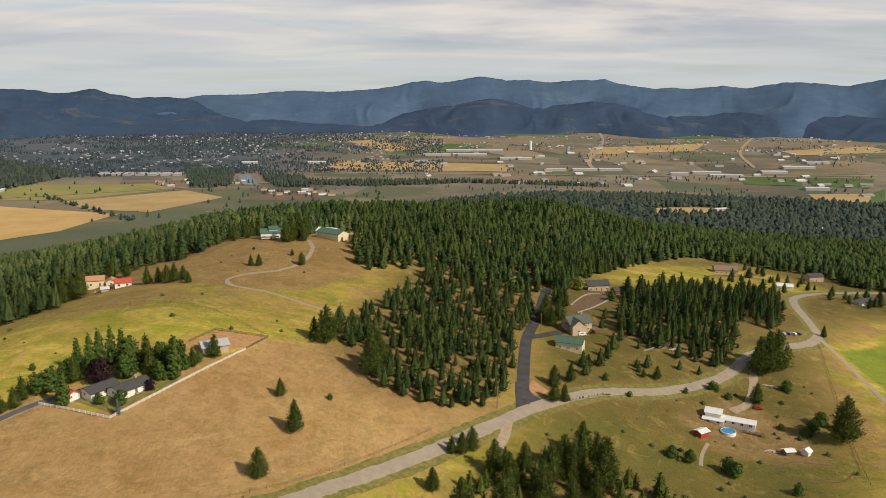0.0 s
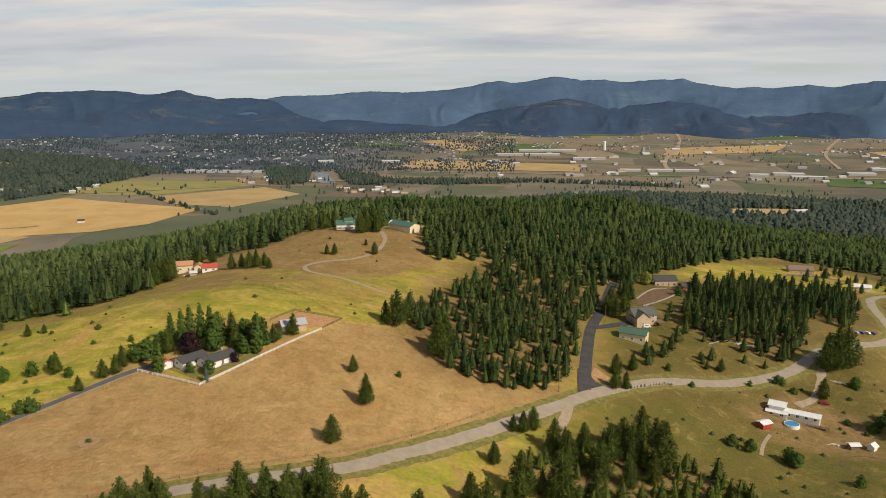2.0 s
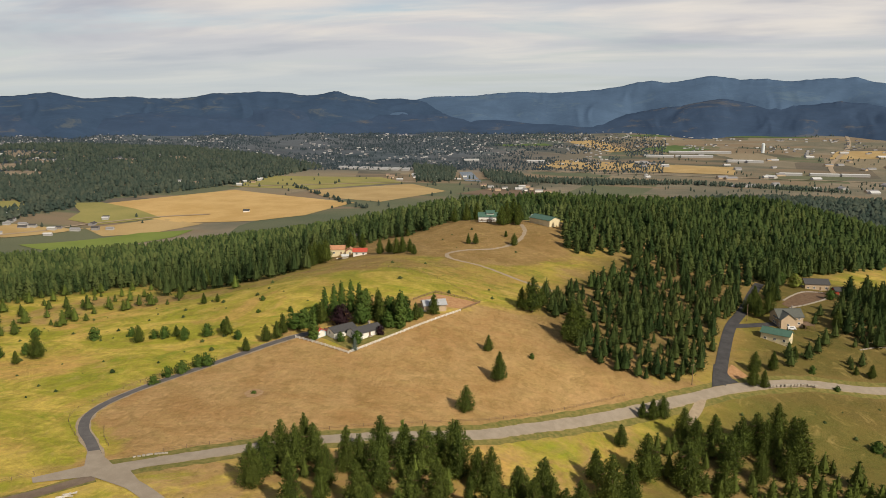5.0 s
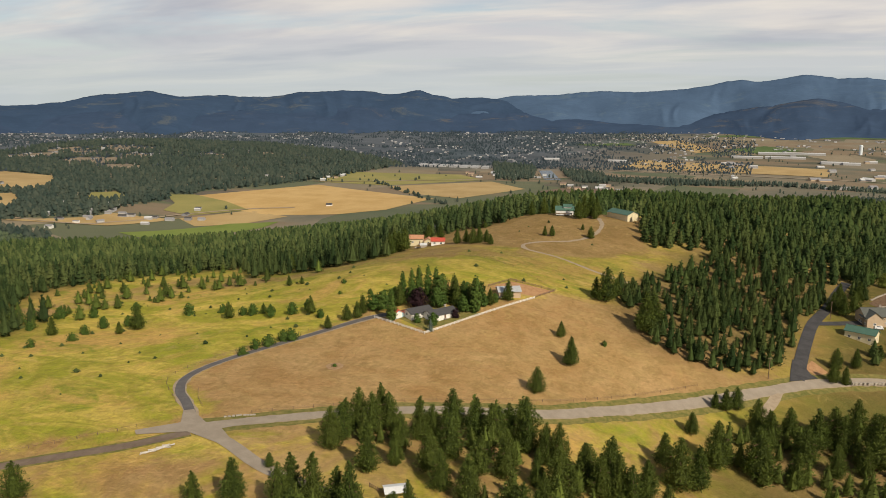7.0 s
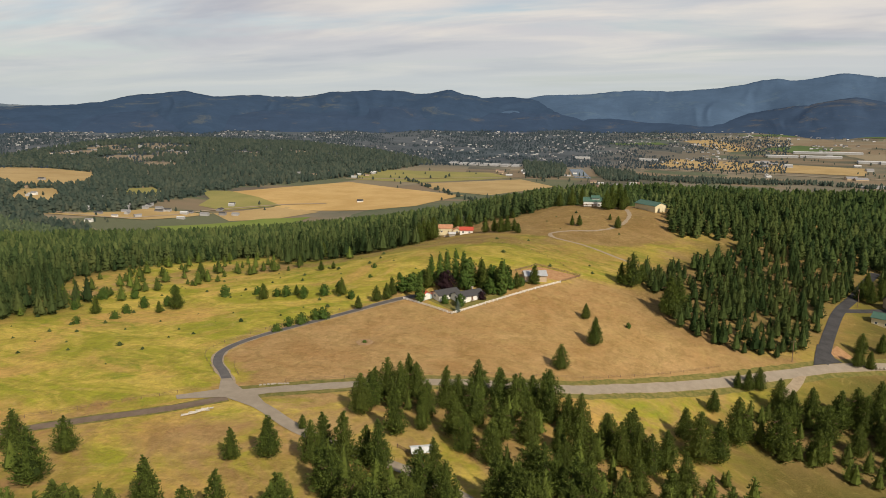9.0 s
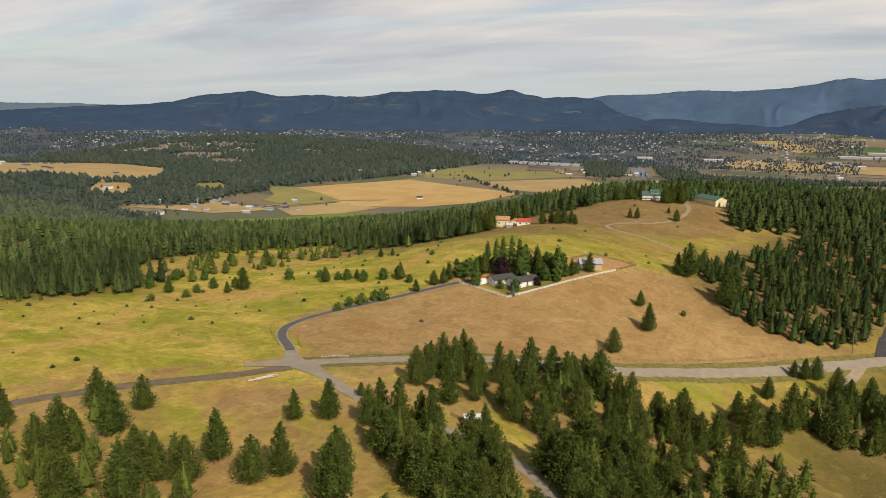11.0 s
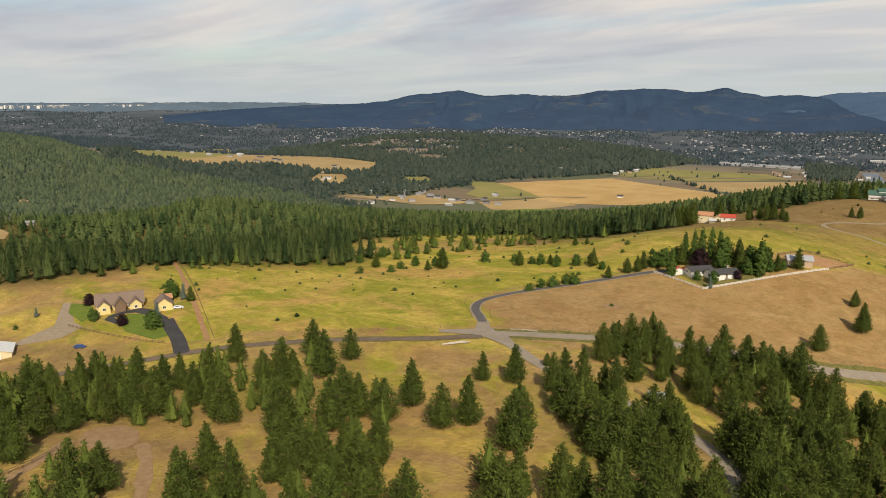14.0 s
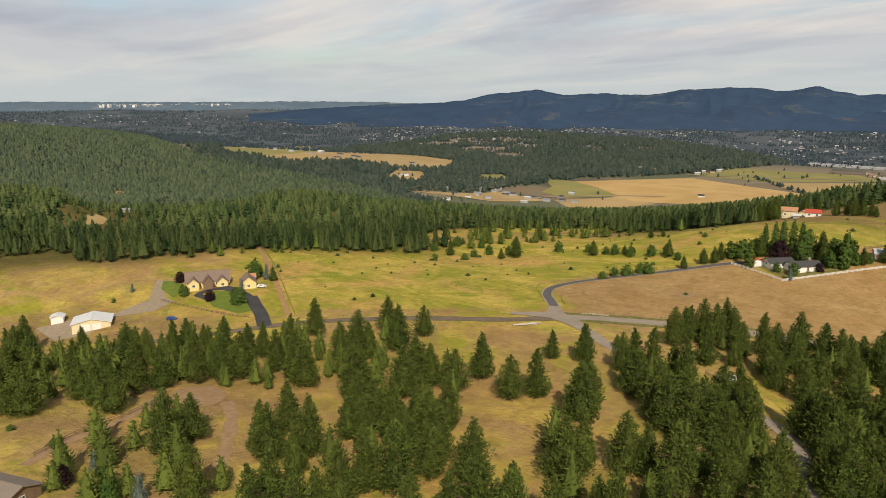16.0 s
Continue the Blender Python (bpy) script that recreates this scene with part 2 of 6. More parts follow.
M_SOIL = asphalt_material("bare_orange_soil", (0.38, 0.20, 0.09), (0.50, 0.29, 0.14), 2.0)
M_BED = asphalt_material("brown_garden_earth", (0.13, 0.078, 0.045), (0.22, 0.14, 0.08), 3.0)
M_SAND = asphalt_material("tan_sand", (0.33, 0.20, 0.10), (0.43, 0.28, 0.15), 2.0)
M_VERGE = asphalt_material("verge_grass", (0.13, 0.13, 0.03), (0.28, 0.22, 0.07), 2.0)
M_WHITE = paint("white_paint", (0.78, 0.75, 0.69), 0.55, 0.06)
M_CREAM = paint("cream_wall_paint", (0.70, 0.60, 0.38), 0.7, 0.06)
M_YELLOW = paint("pale_yellow_wall", (0.74, 0.60, 0.27), 0.7, 0.06)
M_TANWALL = paint("tan_wall", (0.48, 0.36, 0.24), 0.7, 0.08)
M_REDROOF = paint("red_metal_roof", (0.50, 0.085, 0.05), 0.45, 0.1)
M_TILEROOF = paint("terracotta_roof", (0.48, 0.24, 0.13), 0.7, 0.14)
M_GREENROOF = paint("green_metal_roof", (0.075, 0.145, 0.105), 0.5, 0.12)
M_GREYROOF = paint("grey_shingles", (0.072, 0.069, 0.068), 0.9, 0.14, 1.2)
M_BROWNROOF = paint("brown_shingles", (0.23, 0.165, 0.125), 0.85, 0.14, 1.2)
M_WHITEROOF = paint("white_sheet_roof", (0.72, 0.71, 0.68), 0.5, 0.07)
M_TIMBER = paint("weathered_timber", (0.20, 0.13, 0.08), 0.9, 0.2, 1.5)
M_REDWALL = paint("barn_red_boards", (0.36, 0.05, 0.03), 0.75, 0.15)
M_GLASS = paint("window_glass", (0.035, 0.045, 0.055), 0.12, 0.05, 0.6, 0.6)
M_TANK = paint("tower_white_steel", (0.66, 0.70, 0.70), 0.5, 0.05)
M_WATER = paint("pond_water", (0.06, 0.085, 0.10), 0.25, 0.05, 0.05, 0.5)
M_POOL = paint("pool_water", (0.03, 0.26, 0.52), 0.15, 0.05, 0.5, 0.5)
M_STONE = paint("grey_stone", (0.36, 0.31, 0.25), 0.9, 0.2, 1.0)
M_WHEAT = asphalt_material("ripe_wheat", (0.50, 0.315, 0.11), (0.62, 0.41, 0.165), 0.06)
M_STUBBLE = asphalt_material("stubble", (0.40, 0.27, 0.11), (0.50, 0.35, 0.155), 0.06)
M_CROP = asphalt_material("green_crop", (0.075, 0.12, 0.035), (0.12, 0.165, 0.05), 0.03)
M_GREENCROP = asphalt_material("young_green_crop", (0.15, 0.20, 0.035), (0.21, 0.25, 0.05), 0.05)
M_PASTURE = asphalt_material("pale_pasture", (0.25, 0.23, 0.07), (0.33, 0.28, 0.09), 0.05)
M_KNOLL = asphalt_material("rock_and_dry_grass", (0.17, 0.135, 0.095), (0.34, 0.26, 0.17), 0.25)
M_PLOUGH = asphalt_material("ploughed_earth", (0.14, 0.095, 0.06), (0.20, 0.14, 0.09), 0.05)
M_TOWNWALL = paint("distant_pale_walls", (0.38, 0.37, 0.36), 0.8, 0.1)
M_TOWNROOF = paint("distant_grey_roofs", (0.26, 0.25, 0.25), 0.8, 0.1)
M_FARROOF = paint("distant_white_roofs", (0.55, 0.54, 0.52), 0.7, 0.08)
# The horizon's blue haze is mixed into the plain's own colour.
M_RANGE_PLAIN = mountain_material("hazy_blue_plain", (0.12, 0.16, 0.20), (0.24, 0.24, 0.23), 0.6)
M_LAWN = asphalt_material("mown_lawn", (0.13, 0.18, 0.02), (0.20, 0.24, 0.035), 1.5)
# Distance haze is put into the base colours of the ranges, palest farthest.
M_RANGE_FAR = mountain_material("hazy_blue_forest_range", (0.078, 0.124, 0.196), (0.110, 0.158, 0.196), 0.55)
M_RANGE_MID = mountain_material("haze_blue_forest_range", (0.045, 0.074, 0.124), (0.12, 0.13, 0.125), 0.5)
M_RANGE_NEAR = mountain_material("haze_blue_foothills", (0.047, 0.074, 0.124), (0.125, 0.118, 0.11), 0.6)

# ---- helpers for building ----


def mesh_of(name, verts, faces, material, smooth=False):
    me = bpy.data.meshes.new(name)
    me.from_pydata(verts, [], faces)
    me.materials.append(material)
    if smooth:
        me.polygons.foreach_set("use_smooth", [True] * len(me.polygons))
    me.update()
    return me


def part(name, bm, material, parent, label=""):
    """Links a bmesh as one mesh object under a thing or under a part."""
    me = bpy.data.meshes.new(name)
    bmesh.ops.recalc_face_normals(bm, faces=bm.faces)
    bm.to_mesh(me)
    bm.free()
    me.materials.append(material)
    ob = new(name, me)
    ob.parent = parent
    return tagged(ob, label)


def piece(name, me, parent, m=None, label=""):
    """Another object on shared mesh data, under a thing or part."""
    ob = new(name, me)
    ob.parent = parent
    if m is not None:
        ob.matrix_basis = m
    return tagged(ob, label)


def thing(name, label, category, x, y, turn=0.0, z=None, group="", kind=""):
    ob = new(name)
    ob.empty_display_size = 0.5
    ob.matrix_basis = pose(x, y, height(x, y) if z is None else z, 0, 0, turn)
    return tagged(ob, label, category, group, kind)


def box(bm, cx, cy, cz, sx, sy, sz, bevel=0.0, turn=0.0):
    """A box by its centre and full sizes."""
    m = pose(cx, cy, cz, 0, 0, turn) @ Matrix.Diagonal((sx, sy, sz, 1))
    got = bmesh.ops.create_cube(bm, size=1.0, matrix=m)
    if bevel:
        edges = {e for v in got["verts"] for e in v.link_edges}
        bmesh.ops.bevel(bm, geom=list(edges), offset=bevel, segments=1, affect="EDGES")
    return bm


def bars(*rows):
    bm = bmesh.new()
    for r in rows:
        box(bm, *r)
    return bm


# ---- the lie of the land ----
VALLEY = -112.0
# Broad swells of the ground: x, y, radius, height.
SWELLS = [
    (-800, 200, 90, -44.1), (-700, 300, 90, 15.2), (-550, 200, 90, -27.4), (-300, -50, 90, -17.3), (-300, 200, 90, -5.6),
    (-200, 50, 90, -3.3), (-150, 350, 90, 18.8), (-150, 500, 90, 14.7), (-100, 650, 90, -19.7), (-50, 350, 90, 4.0),
    (-50, 500, 90, 10.2), (0, 600, 90, 9.4), (50, 200, 90, -29.9), (100, 800, 90, 22.1), (150, 300, 90, -21.8),
    (150, 450, 90, 7.8), (300, 400, 90, -20.1), (-780, 60, 140, 30.8), (-500, 480, 140, -12.8), (200, 830, 140, 20.0),
    (-100, 700, 200, 53.4), (-800, 850, 300, -35.8), (250, 1300, 300, 21.2), (-2500, 100, 800, 118.0), (-1750, 880, 420, 26.0), (-100, 0, 1000, 114.1),
]


def heights(x, y):
    """Height of the ground, for arrays."""
    x, y = np.asarray(x, float), np.asarray(y, float)
    z = np.full(np.broadcast(x, y).shape, VALLEY)
    for sx, sy, r, h in SWELLS:
        z = z + h * np.exp(-((x - sx) ** 2 + (y - sy) ** 2) / r**2)
    # A low rocky hill across the valley, and plains that climb to the rim of the land.
    z = z + 42 * np.exp(-((x + 1950) ** 2 / 620**2 + (y - 1950) ** 2 / 420**2))
    far, az = np.hypot(x, y), np.degrees(np.arctan2(-x, y))
    rim = np.where(np.abs(az) < 120, np.interp(az, [-40, 20, 48, 60], [95, 88, 96, 118]), 120)
    return z + rim * np.clip((far - 2300) / 2200, 0, 1.25) ** 1.5


def height(x, y):
    return float(heights(x, y))


def inside(x, y, poly):
    """Which of the points lie inside a polygon."""
    p = np.array(poly, float)
    hit = np.zeros(np.shape(x), bool)
    for (x0, y0), (x1, y1) in zip(p, np.roll(p, -1, 0)):
        cross = (y0 > y) != (y1 > y)
        hit ^= cross & (x < (x1 - x0) * (y - y0) / np.where(y1 == y0, 1e-9, y1 - y0) + x0)
    return hit


def edge_distance(x, y, line, closed=True):
    p = np.array(line, float)
    q = np.roll(p, -1, 0) if closed else p[1:]
    best = np.full(np.shape(x), 1e9)
    for (x0, y0), (x1, y1) in zip(p, q):
        dx, dy = x1 - x0, y1 - y0
        u = np.clip(((x - x0) * dx + (y - y0) * dy) / max(dx * dx + dy * dy, 1e-9), 0, 1)
        best = np.minimum(best, np.hypot(x - x0 - u * dx, y - y0 - u * dy))
    return best


def soft(x, y, poly, width):
    d = edge_distance(x, y, poly) * np.where(inside(x, y, poly), 1, -1)
    s = np.clip(d / width * 0.5 + 0.5, 0, 1)
    return s * s * (3 - 2 * s)


# ---- plan: woods, fields and roads ----
WOOD_RIDGE = [(-62, 510), (-54, 458), (-30, 470), (-5, 482), (50, 455), (66, 470), (90, 512), (140, 590), (190, 660), (240, 705),
              (300, 705), (345, 690), (360, 640), (400, 590), (470, 560), (640, 560), (760, 760), (760, 960), (480, 990), (300, 1010), (100, 960), (-100, 920), (-300, 900), (-300, 760), (-130, 660), (-70, 640), (-55, 570)]
WOOD_LOWER = [(-60, 345), (-46, 338), (-33, 312), (-20, 294), (4, 290), (28, 309), (38, 345), (44, 384), (53, 420), (56, 455), (-5, 482), (-22, 430), (-45, 385)]
WOOD_WEST = [(-470, -120), (-425, -20), (-412, 20), (-388, 55), (-392, 105), (-366, 140), (-322, 205), (-335, 250), (-338, 300), (-326, 335), (-290, 328),
             (-273, 352), (-226, 362), (-204, 385), (-222, 430), (-222, 470), (-160, 480), (-150, 540), (-140, 600), (-60, 640), (-130, 700), (-300, 780), (-300, 900), (-420, 900),
             (-560, 760), (-700, 700), (-860, 660), (-1060, 700), (-1300, 700), (-1750, 620), (-2050, 660), (-2500, 720), (-3000, 520), (-3300, 300), (-2900, -300), (-1500, -350), (-800, -300)]
WOOD_MIDHILL = [(-1838, 1120), (-2231, 1353), (-2256, 1840), (-2089, 2147), (-1778, 2472), (-1324, 2322), (-1015, 2093), (-1020, 1620), (-1063, 1400), (-1133, 1248), (-1327, 1250)]
WOOD_VILLAGE = [(-1090, 1180), (-1085, 1000), (-1020, 820), (-900, 690), (-1300, 690), (-1750, 610), (-2050, 700), (-2150, 1100), (-2000, 1330), (-1500, 1330), (-1120, 1290)]
WOOD_EAST = [(300, 1030), (480, 1010), (620, 960), (820, 1150), (1000, 1500), (700, 1620), (430, 1640), (200, 1560), (0, 1400), (-60, 1250), (120, 1050)]
WOOD_SIDE = [(100, 412), (112, 450), (122, 480), (160, 520), (205, 545), (208, 500), (190, 450), (176, 425), (165, 392), (150, 374), (139, 377), (124, 388), (110, 394)]
WOOD_SIDE_TWO = [(218, 540), (262, 566), (240, 505), (206, 440), (190, 428)]
HOLE_CLEARING = [(350, 1190), (340, 1270), (470, 1390), (560, 1440), (500, 1270), (400, 1190)]
HOLE_MEADOW = [(-2055, 800), (-2278, 984), (-2377, 1265), (-2015, 1110), (-2009, 1243), (-1833, 1336), (-1629, 1320), (-1448, 1174), (-1380, 1080), (-1420, 980), (-1540, 930), (-1570, 860), (-1600, 745), (-1720, 740), (-1820, 690)]
HOLE_BANK = [(-1122, 791), (-1060, 740), (-990, 740), (-900, 800), (-850, 880), (-780, 900), (-730, 1000), (-880, 1120), (-1000, 1190), (-1100, 1225), (-1150, 1190), (-1050, 1110), (-1025, 1042), (-1061, 966), (-1070, 907)]
HOLE_GLADE = [(-1286, 1120), (-1263, 1170), (-1172, 1115), (-1150, 1050), (-1195, 1030)]
HOLE_ROCKS = [(-1293, 850), (-1402, 955), (-1372, 1010), (-1250, 930), (-1190, 850)]


def blob(x, y, r, seed):
    """A small ragged outline round a point."""
    rng = random.Random(seed)
    return [(x + math.cos(a) * r * q, y + math.sin(a) * r * q * 0.8) for a, q in ((i * 0.6283, rng.uniform(0.55, 1.15)) for i in range(10))]


# bare rocky knolls on the wooded hill
KNOLLS = [blob(x, y, r * 1.6, n) for n, (x, y, r) in enumerate(((-1838, 1606, 62), (-1800, 1640, 50), (-1927, 1849, 70), (-1890, 1800, 48), (-2067, 1641, 66), (-1640, 1553, 44), (-1690, 1570, 36), (-1584, 1883, 40), (-2080, 1759, 58), (-1511, 2051, 40), (-1760, 1740, 40), (-1960, 1720, 44)))]
HOLE_EDGE = [(-470, -10), (-465, 30), (-436, 32), (-395, 28), (-390, -5), (-430, -20)]
HOLE_CABIN_TWO = [(-1226, 254), (-1245, 300), (-1200, 300), (-1190, 260)]
HOLE_FINGER = [(-365, 236), (-325, 232), (-285, 300), (-272, 335), (-330, 388), (-388, 345), (-396, 290), (-386, 258)]
HOLE_CABIN = [(-548, 52), (-560, 96), (-640, 145), (-760, 165), (-770, 105), (-680, 75), (-600, 52)]

TWO_LANE = [(-150, 137), (-120, 160), (-101, 175), (-56, 207.5), (-35, 230), (0, 267), (28, 295.5), (45, 312), (75, 334), (111, 347), (147, 367), (172, 393),
            (216, 426), (238, 452), (247, 475), (262, 534), (281, 570), (322, 598), (380, 620)]
OLD_LANE = [(-320, -90), (-268, -22), (-246, 8), (-228, 35), (-218, 55), (-208, 70.5), (-196, 85), (-186, 95.5), (-176, 104.5), (-160, 119), (-149, 133)]
PRIVATE_LANE = [(-152, 139), (-168, 153), (-178, 161), (-186, 173), (-187, 188), (-181, 208), (-167, 235), (-152, 258), (-138, 269)]
SOUTH_LANE = [(-148, 137), (-132, 131), (-112, 122), (-88, 117), (-66, 114), (-44, 106), (-30, 88), (-20, 60), (-15, 20), (-10, -60)]
BLACK_LANE = [(36.2, 310), (37.3, 322), (41, 352), (46, 384), (55, 416), (64, 456), (70, 480)]
HOUSE_SPUR = [(46, 384), (58, 392), (70, 400), (80, 404)]
EAST_TRACK = [(240, 452), (234, 407), (224, 355), (212, 300)]
STUB = [(28, 294), (26, 284), (21, 270)]
WHITE_DRIVE = [(171, 388), (160, 362), (151, 345), (140, 336)]
HILL_TRACK = [(-50, 378), (-72, 385), (-95, 398), (-116, 405), (-124, 418), (-116, 432), (-98, 444), (-88, 464), (-87, 489), (-94, 512)]
PINE_PATHS = [[(-150, 4), (-140, 1), (-131, -3), (-119, -10), (-112, -14)], [(-143, -47), (-152, -34), (-157, -21), (-168, -8)]]
YARD_DRIVE = [(-221, 49.5), (-240, 57), (-256, 62), (-271, 67)]


def smooth_line(points, step=3.0):
    """A line through the points (Catmull-Rom), at even steps."""
    p = np.array(points, float)
    p = np.vstack([2 * p[0] - p[1], p, 2 * p[-1] - p[-2]])
    out = []
    for a, b, c, d in zip(p, p[1:], p[2:], p[3:]):
        n = max(2, int(np.hypot(*(c - b)) / step))
        for u in np.arange(n) / n:
            out.append(0.5 * (2 * b + (c - a) * u + (2 * a - 5 * b + 4 * c - d) * u * u + (3 * b - a - 3 * c + d) * u**3))
    return np.array(out + [p[-2]])


def ribbon(name, points, width, material, lift, label, category="road", cross=5, ragged=0.0):
    """A strip that lies along a line on the ground."""
    c = smooth_line(points)
    t = np.gradient(c, axis=0)
    n = np.stack([-t[:, 1], t[:, 0]], 1) / np.hypot(*t.T)[:, None]
    rng = np.random.RandomState(len(points) * 7 + int(width * 10))
    verts = []
    for j in range(cross):
        s = (j / (cross - 1) - 0.5) * width
        rag = rng.uniform(-ragged, ragged, len(c)) if j in (0, cross - 1) else 0
        q = c + n * (s + rag)[:, None] if np.ndim(rag) else c + n * s
        crown = 0.05 * (1 - (2 * j / (cross - 1) - 1) ** 2)
        verts.append(np.column_stack([q, heights(q[:, 0], q[:, 1]) + lift + crown]))
    v = np.stack(verts, 1).reshape(-1, 3)
    k = np.arange(len(c) - 1)[:, None] * cross + np.arange(cross - 1)
    f = np.stack([k, k + 1, k + cross + 1, k + cross], -1).reshape(-1, 4)[:, ::-1]
    ob = new(name, mesh_of(name, v.tolist(), f.tolist(), material, True))
    return tagged(ob, label, category, kind="structure")


def patch(name, poly, material, lift, label, category="field", step=12.0):
    """A piece of land with an outline of its own, laid on the ground."""
    from mathutils import geometry
    p = np.array(poly, float)
    rim = []
    for a, b in zip(p, np.roll(p, -1, 0)):
        n = max(1, int(np.hypot(*(b - a)) / step))
        rim += [tuple(a + (b - a) * u) for u in np.arange(n) / n]
    gx, gy = np.meshgrid(np.arange(p[:, 0].min(), p[:, 0].max(), step), np.arange(p[:, 1].min(), p[:, 1].max(), step))
    ok = inside(gx, gy, poly) & (edge_distance(gx, gy, poly) > step * 0.4)
    pts = [Vector(q) for q in rim] + [Vector(q) for q in np.column_stack([gx[ok], gy[ok]])]
    v, _, f, *_ = geometry.delaunay_2d_cdt(pts, [], [list(range(len(rim)))], 1, 1e-4)
    xy = np.array([tuple(q) for q in v])
    z = heights(xy[:, 0], xy[:, 1]) + lift
    ob = new(name, mesh_of(name, np.column_stack([xy, z]).tolist(), f, material, True))
    return tagged(ob, label, category, kind="structure")


# ---- ground: one sheet to the horizon ----
def graded(lo, hi, step, far, grow=1.09):
    a = list(np.arange(lo, hi + 0.1, step))
    s = step
    while a[-1] < far:
        s = min(s * grow, 90)
        a.append(a[-1] + s)
    s = step
    while a[0] > -far:
        s = min(s * grow, 90)
        a.insert(0, a[0] - s)
    return np.array(a)


GREEN_FIELDS = [
    [(-150, 150), (-190, 175), (-190, 205), (-155, 262), (-150, 300), (-60, 330), (-40, 400), (-60, 430), (-130, 370), (-200, 345), (-300, 320), (-400, 110), (-240, 40), (-215, 80)],
    [(236, 440), (420, 560), (460, 420), (380, 250), (200, 240), (226, 360)],
    [(38, 310), (80, 320), (170, 300), (220, 240), (120, 150), (40, 210), (10, 240), (22, 280)],
    [(41, 330), (56, 332), (66, 368), (50, 378), (45, 360)],
    [(110, 520), (150, 640), (300, 690), (330, 600), (240, 560)],
    [(0, 262), (28, 288), (22, 262), (6, 246)],
]

LUSH_FIELDS = [GREEN_FIELDS[1], GREEN_FIELDS[5]]
DRY_FIELDS = [
    [(-150, 143), (-168, 158), (-182, 180), (-178, 205), (-150, 256), (-118, 248), (-82, 316), (-40, 335), (8, 290), (24, 302), (-40, 232), (-102, 180)],
    [(-240, 430), (-130, 410), (-90, 405), (-55, 450), (-60, 540), (-160, 540)],
]
# Olive pasture in the east; cloud shade over it is put into the colour.
SHADED_OLIVE_LAND = [
    [(32, 300), (60, 470), (130, 640), (320, 760), (700, 700), (700, 560), (300, 510), (236, 446), (205, 370), (188, 322), (169, 269), (100, 150), (60, 100), (0, 215), (12, 262)],
    [(-60, 345), (-30, 300), (30, 312), (70, 470), (-30, 490)],
]
BARE_LAND = [[(-171, -5), (-166, 5), (-158, 8), (-150, 4), (-150, -2), (-160, -7)], [(-205, -50), (-180, -38), (-150, -22), (-128, -6), (-140, -20), (-170, -46)], [(110, 325), (140, 345), (165, 330), (165, 290), (120, 300)], [(-345, -30), (-335, 10), (-300, 22), (-262, 36), (-236, 40), (-255, 10), (-300, -25)], [(-176, -16), (-160, 6), (-140, 16), (-128, 8), (-150, -10)], [(36, 318), (42, 316), (50, 322), (44, 334), (40, 334)]]


